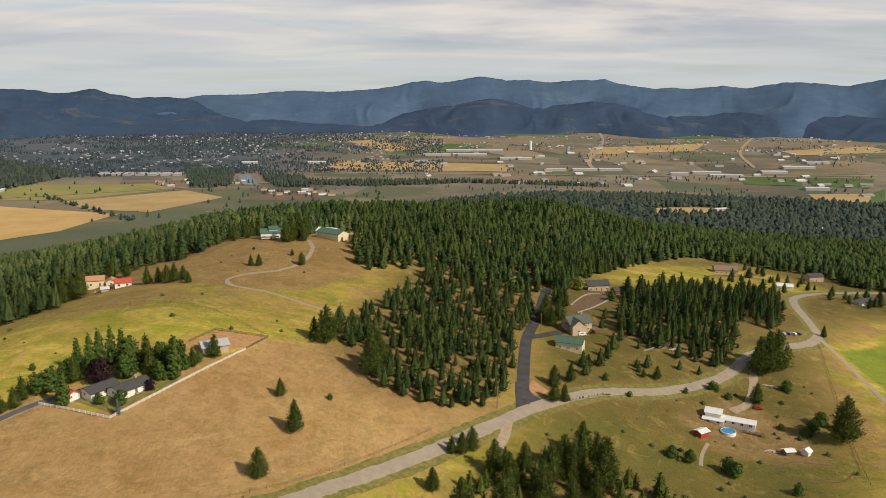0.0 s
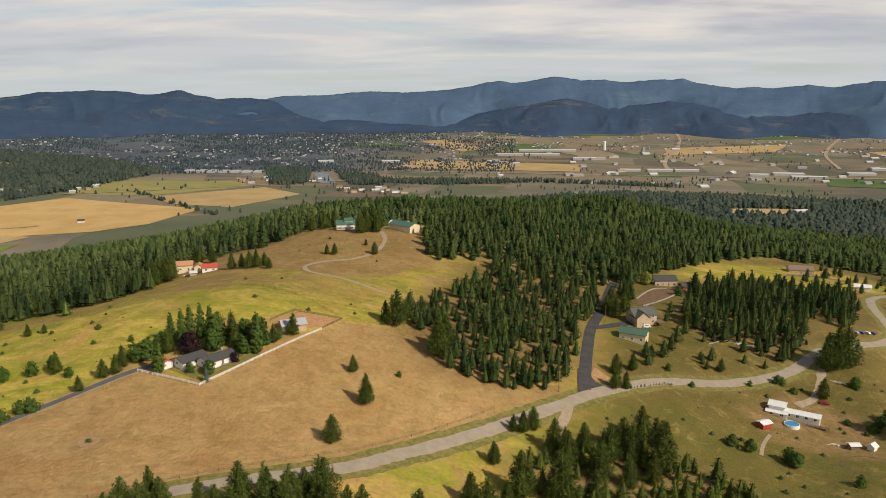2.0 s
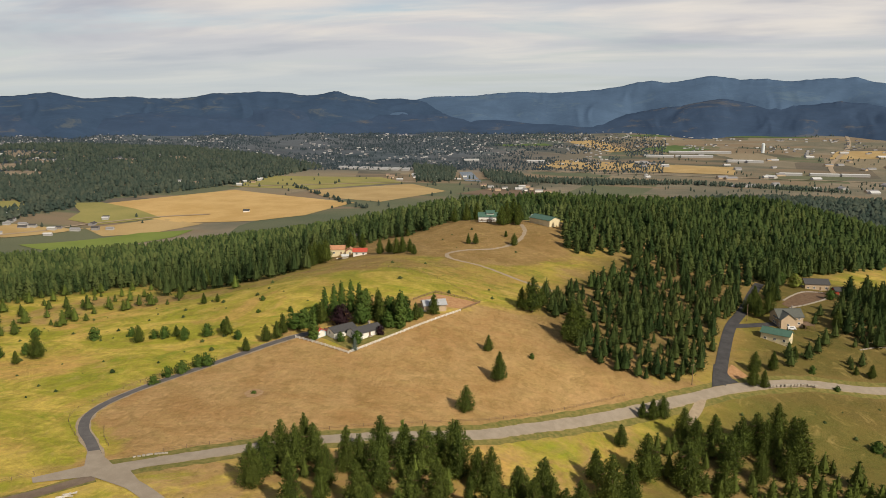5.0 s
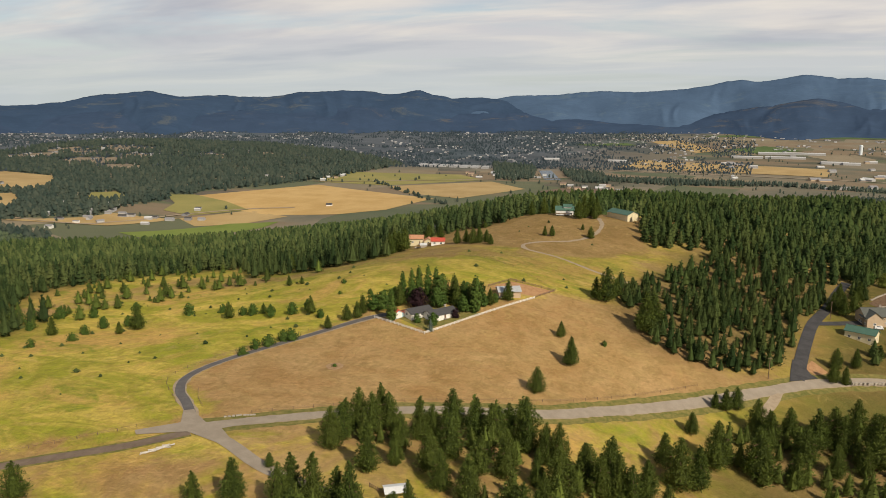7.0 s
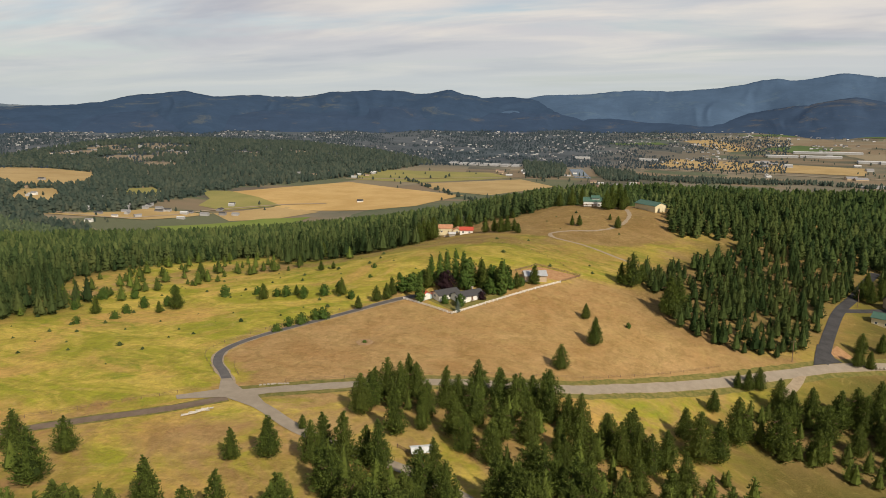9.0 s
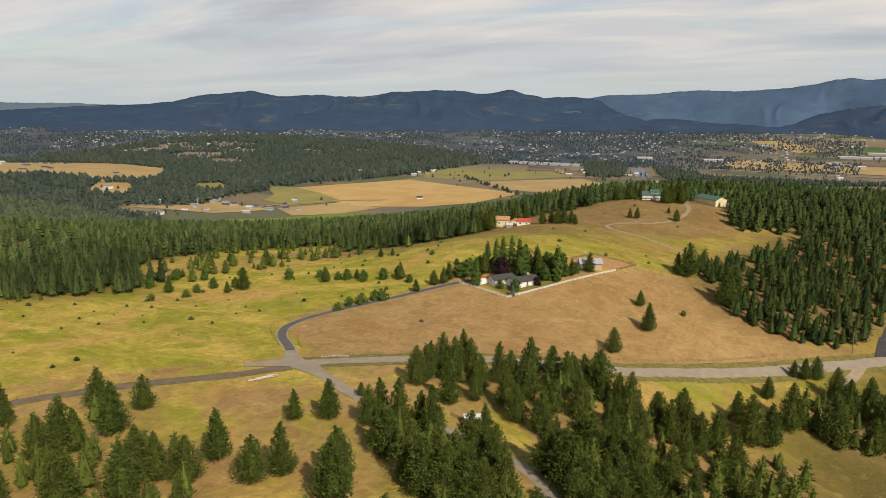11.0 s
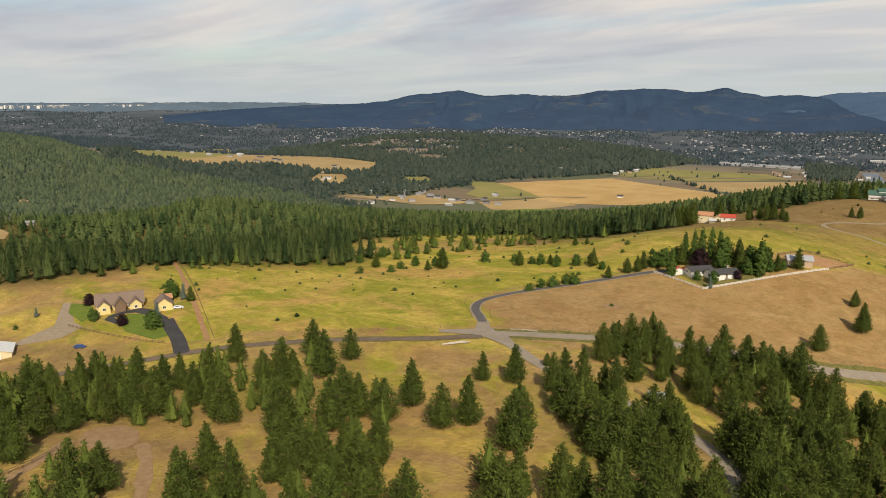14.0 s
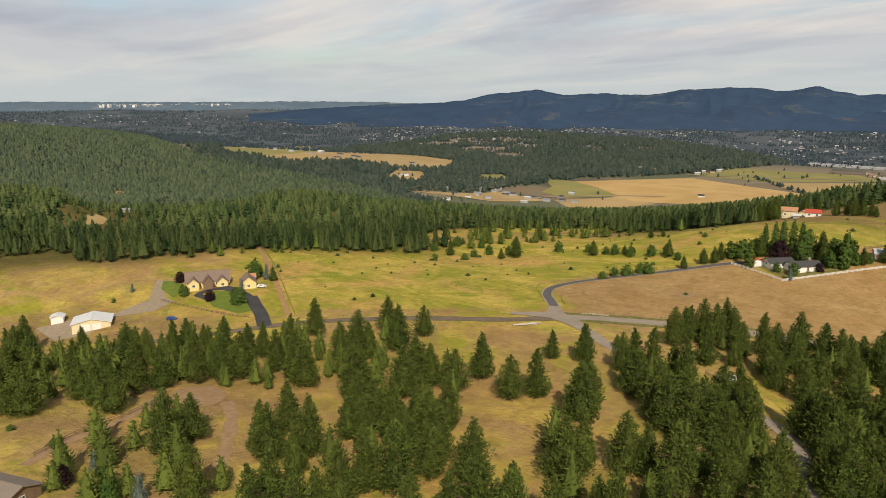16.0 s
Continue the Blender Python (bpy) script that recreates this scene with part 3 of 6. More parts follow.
def ground():
    xs, ys = graded(-420, 340, 4.0, 5200), graded(-140, 640, 4.0, 5200)
    x, y = np.meshgrid(xs, ys)
    v = np.column_stack([x.ravel(), y.ravel(), heights(x, y).ravel()])
    nx = len(xs)
    k = (np.arange(len(ys) - 1)[:, None] * nx + np.arange(nx - 1))
    f = np.stack([k, k + 1, k + nx + 1, k + nx], -1).reshape(-1, 4)
    me = bpy.data.meshes.new("ground")
    me.from_pydata(v.tolist(), [], f.tolist())
    me.polygons.foreach_set("use_smooth", [True] * len(me.polygons))
    me.materials.append(M_GROUND)
    far_d = np.hypot(x, y)
    green = np.full(x.shape, 0.58)
    for poly in DRY_FIELDS:
        green = green * (1 - soft(x, y, poly, 10))
    for poly in GREEN_FIELDS:
        green = np.maximum(green, (1.45 if poly in LUSH_FIELDS else 1.0) * soft(x, y, poly, 16))
    green = np.maximum(green, 0.85 * soft(x, y, [(-600, -300), (-600, 900), (-200, 700), (-230, 380), (-330, 320), (-400, 120)], 40))
    olive_shade = np.zeros(x.shape)
    for poly in SHADED_OLIVE_LAND:
        olive_shade = np.maximum(olive_shade, soft(x, y, poly, 25))
    olive_shade = olive_shade * (1 - 0.75 * soft(x, y, GREEN_FIELDS[4], 20))
    olive_shade = np.maximum(olive_shade, 0.5 * soft(x, y, [(-330, 320), (-160, 330), (-60, 345), (-40, 440), (-50, 545), (-240, 560), (-300, 400)], 40))
    # West wood floor darkened: shade between its trees put into the ground colour.
    olive_shade = np.maximum(olive_shade * 0.97, soft(x, y, WOOD_WEST, 24) * (1 - soft(x, y, HOLE_FINGER, 20)))
    # Haze and cloud shade over the far town plain, put into its colour.
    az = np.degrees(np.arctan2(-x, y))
    olive_shade = np.maximum(olive_shade, np.clip((az - 1) / 14, 0, 1) * np.clip((far_d - 2150) / 250, 0, 1))
    soil = np.zeros(x.shape)
    for poly in NEAR_WOODS:
        soil = np.maximum(soil, 0.65 * soft(x, y, poly, 12))
    for poly in (WOOD_RIDGE, WOOD_LOWER, WOOD_SIDE, WOOD_SIDE_TWO):
        soil = np.maximum(soil, 0.6 * soft(x, y, poly, 14))
    for poly in BARE_LAND:
        soil = np.maximum(soil, 0.9 * soft(x, y, poly, 6))
    soil = np.maximum(soil, np.exp(-((x + 138) ** 2 + (y - 204) ** 2) / 5.5**2))
    soil = np.maximum(soil, 0.6 * np.exp(-(edge_distance(x, y, TWO_LANE, False) / 7) ** 2))
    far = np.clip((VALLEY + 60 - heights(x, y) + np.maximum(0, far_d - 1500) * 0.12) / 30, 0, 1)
    col = np.stack([green, soil, far, olive_shade], -1).reshape(-1)
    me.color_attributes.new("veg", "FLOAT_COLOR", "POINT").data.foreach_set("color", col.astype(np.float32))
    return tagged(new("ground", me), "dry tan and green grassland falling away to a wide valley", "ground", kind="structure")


NEAR_WOODS = [
    [(-112, 152), (-94, 139), (-79, 138), (-66, 144), (-55, 142), (-46, 165), (-46, 188), (-54, 196), (-66, 192), (-80, 178), (-98, 168)],
    [(-82, 88), (-72, 80), (-64, 98), (-74, 110), (-92, 108)],
    [(-64, 98), (-58, 102), (-50, 104), (-38, 84), (-30, 60), (-40, 40), (-56, 60)],
    [(-46, 118), (-50, 140), (-38, 182), (-16, 150), (-14, 110), (-20, 90), (-34, 110)],
    [(-74, 46), (-78, 62), (-64, 60), (-52, 40), (-50, 20), (-66, 30)],
    [(-158, 42), (-172, 76), (-140, 62), (-124, 62), (-104, 58), (-102, 39), (-90, 20), (-85, 0), (-108, 8), (-124, 22)],
    [(-262, -40), (-250, -4), (-232, 14), (-205, 32), (-187, 52), (-150, 38), (-138, 22), (-163, 8), (-172, -12), (-200, -40)],
    [(-150, -22), (-146, -6), (-120, -6), (-100, -14), (-104, -40), (-130, -50)],
    [(6, 230), (10, 252), (20, 264), (40, 272), (66, 270), (88, 260), (92, 240), (64, 232), (30, 225)],
    [(-10, 120), (-6, 180), (4, 200), (20, 180), (20, 130), (0, 80)],
]
ground()

# roads and lanes
ribbon("road_grass_verge", TWO_LANE, 13.0, M_VERGE, 0.03, "strip of weedy verge beside the grey road", "verge", 7, 0.5)
ribbon("road_shoulder", TWO_LANE, 8.0, M_GRAVEL, 0.05, "pale gravel shoulder beside the grey road", "shoulder", 5, 0.35)
ribbon("road_two_lane", TWO_LANE, 5.6, M_ROAD, 0.12, "worn pale grey asphalt road curving downhill")
ribbon("road_verge", OLD_LANE, 6.4, M_VERGE, 0.04, "dry grassy verge of the brown lane", "verge", 5, 0.4)
ribbon("road_old_lane", OLD_LANE, 4.6, M_OLDTOP, 0.10, "old brownish grey asphalt lane beside the meadow")
ribbon("lane_verge", PRIVATE_LANE, 5.0, M_GRAVEL, 0.05, "pale gravel edge of the private lane", "shoulder", 5, 0.5)
ribbon("road_private_lane", PRIVATE_LANE, 3.5, asphalt_material("grey_lane_asphalt", (0.115, 0.105, 0.10), (0.16, 0.145, 0.135)), 0.13, "dark grey asphalt lane bending round the field")
ribbon("road_south_lane", SOUTH_LANE, 4.8, M_ROAD, 0.14, "pale grey lane running between pines")
ribbon("road_black_lane", BLACK_LANE, 5.8, M_BLACKTOP, 0.17, "fresh black asphalt lane climbing into the wood")
ribbon("house_spur", HOUSE_SPUR, 5.0, M_BLACKTOP, 0.15, "short asphalt drive to a house", "driveway")
ribbon("east_track", EAST_TRACK, 3.6, M_GRAVEL, 0.08, "narrow gravel track through green pasture", "track", 5, 0.4)
ribbon("road_stub", STUB, 4.2, M_GRAVEL, 0.09, "short gravel turning off the road", "track")
ribbon("white_house_drive", WHITE_DRIVE, 4.0, M_GRAVEL, 0.08, "gravel drive to the white house", "driveway", 5, 0.5)
ribbon("hill_track", HILL_TRACK, 2.8, M_GRAVEL, 0.06, "faint pale track over the dry hill", "track", 5, 0.5)
ribbon("yard_driveway", YARD_DRIVE, 5.6, M_BLACKTOP, 0.12, "dark asphalt driveway of the yellow house", "driveway")
patch("road_junction", [(-164, 125.5), (-150, 133), (-134, 129.5), (-133, 133.5), (-141, 139), (-136, 145), (-137.5, 149.5), (-149, 141), (-156, 145), (-160.5, 148.5), (-163.5, 146.5), (-157, 138), (-167, 128)], M_ROAD, 0.19,
      "pale grey asphalt where four lanes meet", "road junction", 4.0)
patch("black_junction", [(32.8, 305.2), (37, 309), (45, 316.4), (41.8, 318.5), (40.4, 322), (40.3, 328), (34.4, 328), (33.4, 316)], M_BLACKTOP, 0.22, "black asphalt mouth of the climbing lane", "road junction", 4.0)

# fields of the valley
patch("wheat_field", [(-1085, 1200), (-960, 1500), (-820, 1440), (-700, 1390), (-585, 1335), (-600, 1150), (-668, 1100), (-810, 1085), (-950, 1120)], M_WHEAT, 0.5, "ripe golden wheat field in the valley", step=30)
patch("stubble_field", [(-790, 1540), (-609, 1759), (-477, 1617), (-540, 1360), (-690, 1420)], M_STUBBLE, 0.5, "pale stubble field beyond a hedge", step=30)
patch("pasture_field", [(-1000, 1560), (-1100, 1800), (-750, 1900), (-640, 1790), (-800, 1560)], M_PASTURE, 0.4, "pale green pasture by the farm", step=30)
patch("ploughed_field", [(-440, 1560), (-400, 1700), (-250, 1700), (-280, 1560)], M_PLOUGH, 0.4, "dark ploughed plot in the valley", step=30)
patch("wood_clearing", HOLE_CLEARING, M_STUBBLE, 0.4, "dry clearing in the dark wood", step=20)
patch("mountain_meadow", [(-2040, 790), (-2278, 984), (-2377, 1265), (-2015, 1110), (-1900, 1010), (-1760, 880), (-1720, 740), (-1820, 690)], M_PASTURE, 0.4, "pale green meadow between wooded slopes", step=30)
patch("dry_meadow", [(-1900, 1010), (-2015, 1110), (-2009, 1243), (-1833, 1336), (-1629, 1320), (-1448, 1174), (-1380, 1080), (-1420, 980), (-1540, 930), (-1570, 860), (-1600, 745), (-1720, 740), (-1760, 880)], M_STUBBLE, 0.5, "dry tan meadow between wooded slopes", step=30)
patch("forest_glade", HOLE_GLADE, M_PASTURE, 0.4, "small dry glade below the wooded hill", "clearing", step=25)
for poly in KNOLLS:
    patch("bare_knoll", poly, M_KNOLL, 0.5, "bare rocky ground on the wooded hill", "rocky ground", step=20)
patch("rocky_clearing", HOLE_ROCKS, M_STUBBLE, 0.4, "dry rocky clearing in the wooded hill", step=25)
patch("hamlet_field", [(-1122, 791), (-1053, 839), (-986, 881), (-950, 960), (-940, 1000), (-960, 985), (-1061, 966), (-1065, 907)], M_STUBBLE, 0.8, "tan strip of field below the hamlet", step=25)
patch("hamlet_green", [(-1145, 1188), (-1093, 1220), (-975, 1175), (-875, 1116), (-943, 1030), (-1015, 1042), (-1048, 1110)], M_PASTURE, 0.6, "pale green plots among hamlet houses", step=25)
patch("lower_field", [(-940, 1000), (-870, 1112), (-760, 1078), (-800, 1010), (-870, 960)], M_STUBBLE, 0.5, "dry tan field below the hamlet road", step=25)
patch("cabin_clearing", [(-612, 80), (-618, 96), (-640, 106), (-660, 102), (-655, 93), (-634, 88)], M_STUBBLE, 0.3, "dry clearing round a cabin in the wood", "clearing", step=12)
patch("crop_strip", [(-930, 850), (-871, 935), (-826, 1000), (-745, 1030), (-740, 970), (-780, 905), (-860, 830)], M_GREENCROP, 0.6, "green strip of crop below the wheat", step=25)

for poly in ([(870, 2184), (1033, 2143), (934, 1934), (795, 1954)], [(1049, 2143), (1221, 2103), (1082, 1883), (966, 1939)], [(1016, 1766), (1122, 1883), (935, 1562), (922, 1588)],
             [(-230, 3601), (344, 3993), (812, 3943), (583, 3612)], [(-104, 3071), (37, 3236), (174, 3081), (12, 2947)], [(900, 3500), (1300, 3650), (1500, 3500), (1100, 3380)], [(-700, 3100), (-500, 3200), (-450, 3120), (-640, 3040)]):
    patch("green_field", poly, M_CROP, 1.0, "flat green crop field on the valley floor", step=60)
for poly in ([(-362, 2593), (218, 2496), (198, 2271), (-396, 2327)], [(614, 3076), (1119, 3201), (983, 2933), (540, 2809)], [(864, 1756), (1023, 1766), (928, 1608), (822, 1618)], [(1300, 2900), (1700, 3000), (1700, 2800), (1300, 2750)], [(-200, 2900), (-420, 3300), (-300, 3400), (-120, 3000)]):
    patch("dry_field", poly, M_STUBBLE, 1.0, "dry tan field on the valley floor", step=60)
for line, w in (([(-400, 2230), (200, 2190), (800, 2160), (1500, 2200)], 12), ([(470, 2320), (520, 2650), (700, 3300), (800, 3900)], 14), ([(1000, 2400), (1150, 2900), (1500, 3600)], 12), ([(-1240, 800), (-1090, 830), (-1020, 865), (-1002, 908), (-982, 953), (-968, 1007), (-942, 1052), (-879, 1121), (-800, 1160)], 7), ([(-1010, 1560), (-900, 1620), (-640, 1800), (-300, 2050)], 9)):
    ribbon("valley_road", line, w, M_GRAVEL, 1.2, "pale road across the valley floor", "road", 3)

# ---- distant ranges ----
RANGE_FAR = [(-60, 1.1), (-45, 0.9), (-36, 1.2), (-30.1, 1.39), (-27.9, 0.93), (-25.9, 1.15), (-24.1, 1.2), (-21.6, 0.78), (-20.1, 0.97), (-17.9, 0.73), (-16.7, 0.85), (-15.6, 0.73), (-14.4, 0.89), (-13.1, 1.09), (-11.9, 1.43), (-11.1, 1.37),
             (-9.9, 1.36), (-8.7, 1.24), (-7.6, 1.2), (-6.3, 1.38), (-4.7, 1.33), (-3.2, 1.58), (-2.6, 1.6), (-1.4, 1.36), (0.1, 1.14), (1.4, 1.28), (2.2, 1.2), (3.4, 0.9), (5.0, 0.66), (6.7, 0.52), (8.4, 0.42), (11.0, 0.50),
             (12.4, 0.42), (14.1, 0.22), (16.3, 0.17), (17.5, 0.15), (18.6, -0.06), (24, -0.4), (30, -0.6)]
RANGE_WEST = [(14, -1.2), (17, -0.5), (18.5, -0.14), (20, 0.02), (21.4, -0.03), (22.1, -0.07), (23.0, 0.12), (24.0, 0.32), (24.65, 0.58), (25.2, 0.46), (26.0, 0.29), (27.0, 0.23), (28.2, 0.42), (29.5, 0.5), (31.1, 0.47), (32.3, 0.38), (33.6, 0.38),
              (34.8, 0.12), (36.1, 0.0), (38.1, 0.03), (38.9, 0.15), (41.0, 0.06), (42.0, -0.02), (43.1, 0.21), (43.9, 0.41), (44.6, 0.36), (46.1, 0.2), (47.2, 0.16), (48.2, -0.04), (49.1, -0.26), (50.0, -0.41), (51.7, -0.56), (55.3, -0.66), (60, -0.9), (66, -1.3)]
FOOTHILLS = [(-60, -0.9), (-40, -1.0), (-30.3, -1.12), (-26.3, -0.85), (-22.8, -0.73), (-19.1, -1.01), (-15.2, -0.73), (-12.7, -0.3), (-11.1, -0.15), (-9.1, -0.4), (-6.6, -0.5), (-3.6, 0.05), (-1.5, -0.35), (1.1, -0.75), (3.6, -1.26),
             (6.2, -1.6), (9.5, -1.69), (12.8, -1.44), (16.8, -1.11), (21.8, -1.1), (25.3, -0.71), (28.4, -0.56), (30.3, -0.63), (38.8, -1.02), (42.6, -1.17), (46.3, -0.9), (49.8, -1.13), (53.1, -1.3), (58, -1.6)]


def mountain_range(name, crest, radius, depth, material, label, rough, eye=100.0):
    """A range of hills on an arc round the valley, with spurs and gullies: crest is azimuth and elevation in degrees."""
    az = np.arange(crest[0][0], crest[-1][0], 0.09)
    e = np.interp(az, *np.array(crest).T)
    e = np.convolve(np.pad(e, 2, "edge"), [0.12, 0.22, 0.32, 0.22, 0.12], "valid")
    broad = np.convolve(np.pad(e, 20, "edge"), np.full(41, 1 / 41), "valid")
    rows = 26
    verts = []
    for i, a in enumerate(az):
        wide = depth * (1 + 0.45 * noise.noise(Vector((a * 0.22, 3.1, radius))))
        crest_z = eye + radius * math.tan(radians(e[i])) + 4.0 * noise.fractal(Vector((a * 1.3, 0, radius)), 0.7, 2.2, 5)
        broad_z = eye + radius * math.tan(radians(broad[i]))
        for j in range(rows):
            u = min(1.0, j / (rows - 3))
            r = radius - wide * (1 - u) if j < rows - 2 else radius + 60 * (j - rows + 3)
            x, y = -math.sin(radians(a)) * r, math.cos(radians(a)) * r
            top = broad_z + (crest_z - broad_z) * u**6
            if j >= rows - 2:
                verts.append((x, y, top - (j - rows + 3) * 60))
                continue
            base = height(x, y) - 6
            bend = 0.9 * noise.noise(Vector((a * 0.4, u * 1.6, radius * 0.1)))
            spur = 1 - 2.2 * abs(noise.noise(Vector((a * 0.34 + bend * 1.6, u * 1.1, radius * 0.01))))
            rill = 1 - 2.2 * abs(noise.noise(Vector((a * 1.1 + bend * 2.6, u * 2.6, radius * 0.02))))
            fine = noise.fractal(Vector((x / 90, y / 90, radius * 0.01)), 0.9, 2.1, 4)
            lift = math.sin(math.pi * u) * (1.0 * spur + 0.15 * rill + 0.25 * fine)
            verts.append((x, y, base + max(0.0, top - base) * min(0.985 if u < 1 else 1.0, u**1.05 + rough * lift)))
    n = rows
    k = np.arange(len(az) - 1)[:, None] * n + np.arange(n - 1)
    f = np.stack([k, k + n, k + n + 1, k + 1], -1).reshape(-1, 4)
    ob = new(name, mesh_of(name, verts, f.tolist(), material, True))
    return tagged(ob, label, "mountains", kind="structure")


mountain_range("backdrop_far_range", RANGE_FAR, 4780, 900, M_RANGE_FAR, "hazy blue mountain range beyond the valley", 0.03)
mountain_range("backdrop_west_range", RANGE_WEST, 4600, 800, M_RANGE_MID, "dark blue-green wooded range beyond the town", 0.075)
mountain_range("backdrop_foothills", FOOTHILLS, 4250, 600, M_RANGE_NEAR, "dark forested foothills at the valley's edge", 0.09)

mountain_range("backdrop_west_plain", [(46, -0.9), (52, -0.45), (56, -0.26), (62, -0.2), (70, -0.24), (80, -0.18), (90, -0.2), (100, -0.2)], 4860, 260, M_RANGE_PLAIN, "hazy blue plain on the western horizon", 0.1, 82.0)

# ---- trees ----


def crown(rng, sprays, width, base, tip, size, clumps=60, lean=0.0, needle=True):
    """Foliage of a unit-high tree: boughs ending in clumps, each of many small leaf or needle sprays. Returns triangles (n, 3, 3) and a tone for each."""
    k = np.arange(clumps)
    h = base + (0.97 - base) * (1 - (1 - (k + rng.uniform(size=clumps)) / clumps) ** 0.66)
    u = (h - base) / (1 - base)
    body = np.minimum(1.0, u * 4.2 + 0.50) * (1 - u**tip) ** 0.85
    a = k * 2.39996 + rng.uniform(-0.7, 0.7, clumps)
    r = width * body * rng.uniform(0.35, 0.86, clumps) * (1 + 0.10 * np.sin(2 * a + rng.uniform(0, 6)))
    centre = np.column_stack([np.cos(a) * r + lean * h, np.sin(a) * r, h])
    big = width * (0.07 + 0.40 * body) * (60 / max(60, clumps)) ** 0.3 * rng.uniform(0.7, 1.2, clumps)
    own = rng.randint(0, clumps, sprays)
    ball = rng.normal(size=(sprays, 3))
    ball /= np.linalg.norm(ball, axis=1)[:, None]
    at = centre[own] + ball * (big[own] * rng.uniform(0.45, 1.0, sprays) ** 0.6)[:, None] * np.array([1, 1, 0.62])
    out = np.column_stack([np.cos(a[own]), np.sin(a[own]), np.full(sprays, 0.35)])
    n = ball * 0.75 + out * 0.75 + rng.normal(size=(sprays, 3)) * 0.26
    n /= np.linalg.norm(n, axis=1)[:, None]
    p = np.cross(n, rng.normal(size=(sprays, 3)))
    thin = 1.0
    if needle:
        # shoots point outwards and up
        p = out * 0.5 + ball * 0.55 + np.array([0, 0, 0.45]) + rng.normal(size=(sprays, 3)) * 0.35
        thin = 0.62
    p /= np.linalg.norm(p, axis=1)[:, None]
    q = np.cross(n, p)
    q /= np.linalg.norm(q, axis=1)[:, None]
    s = (size * rng.uniform(0.7, 1.35, sprays) * (0.7 + 0.3 * body[own]))[:, None]
    tris = np.stack([at + p * s * 1.15, at - p * s * 0.7 + q * s * 0.62 * thin, at - p * s * 0.55 - q * s * 0.66 * thin], 1)
    return tris, rng.uniform(size=clumps)[own]


def skirts(rng, rings, sides, width, base, tip):
    """A lighter conifer for the depth of a wood: ragged tiers of boughs, one over another. Returns vertices and faces."""
    v, f = [], []
    for k in range(rings):
        u = k / rings
        h = base + (1 - base) * u
        body = min(1.0, u * 4 + 0.62) * (1 - u**tip) ** 0.8 + 0.03
        top = h + (1 - base) * (1.75 if k < rings - 1 else 1.0) / rings
        o, turn = len(v), rng.uniform(0, 6.28)
        for i in range(sides):
            a = turn + (i + rng.uniform(-0.3, 0.3)) / sides * 6.28318
            r = width * body * (rng.uniform(0.95, 1.3) if i % 2 else rng.uniform(0.55, 0.85))
            v.append((math.cos(a) * r, math.sin(a) * r, h + rng.uniform(-0.35, 0.35) / rings * (1 - base)))
        v.append((rng.uniform(-0.15, 0.15) * width, rng.uniform(-0.15, 0.15) * width, min(top, 1.0)))
        f += [(o + i, o + (i + 1) % sides, o + sides) for i in range(sides)]
    return np.array(v), np.array(f)


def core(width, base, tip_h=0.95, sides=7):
    """A cone added inside a crown to stop light showing through."""
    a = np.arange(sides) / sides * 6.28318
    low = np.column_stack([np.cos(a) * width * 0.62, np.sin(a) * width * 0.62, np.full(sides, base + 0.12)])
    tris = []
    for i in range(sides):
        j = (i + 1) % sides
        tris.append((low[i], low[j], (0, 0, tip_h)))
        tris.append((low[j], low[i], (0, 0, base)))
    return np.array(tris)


def scatter(poly, gap, seed, holes=(), roads=(), jitter=0.42):
    rng = np.random.RandomState(seed)
    p = np.array(poly)
    gx, gy = np.meshgrid(np.arange(p[:, 0].min(), p[:, 0].max(), gap), np.arange(p[:, 1].min(), p[:, 1].max(), gap))
    gx = gx + rng.uniform(-jitter, jitter, gx.shape) * gap + (np.arange(gx.shape[0]) % 2)[:, None] * gap / 2
    gy = gy + rng.uniform(-jitter, jitter, gy.shape) * gap
    ok = inside(gx, gy, poly)
    for h in holes:
        ok &= ~inside(gx, gy, h)
    for line, w in roads:
        ok &= edge_distance(gx, gy, line, False) > w
    return np.column_stack([gx[ok], gy[ok]])


CONIFERS = {0: [], 1: [], 2: [], 3: [], 4: []}
for s in range(5):
    rng = np.random.RandomState(100 + s)
    w, e = rng.uniform(0.235, 0.30), rng.uniform(1.05, 1.4)
    tris, _ = crown(rng, 300, w, 0.05, e, 0.052, 34)
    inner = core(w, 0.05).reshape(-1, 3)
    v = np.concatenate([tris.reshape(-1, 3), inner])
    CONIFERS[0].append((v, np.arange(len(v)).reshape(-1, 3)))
    tris, _ = crown(rng, 110, w, 0.05, e, 0.075, 30)
    v, f = skirts(rng, 6, 8, w * 0.8, 0.04, e)
    CONIFERS[1].append((np.concatenate([v, tris.reshape(-1, 3)]), np.concatenate([f, np.arange(330).reshape(-1, 3) + len(v)])))
    CONIFERS[2].append(skirts(rng, 6, 8, w * 1.05, 0.04, e))
    CONIFERS[3].append(skirts(rng, 3, 6, w * 1.1, 0.04, e))
    CONIFERS[4].append(skirts(rng, 2, 4, w * 1.2, 0.04, e))


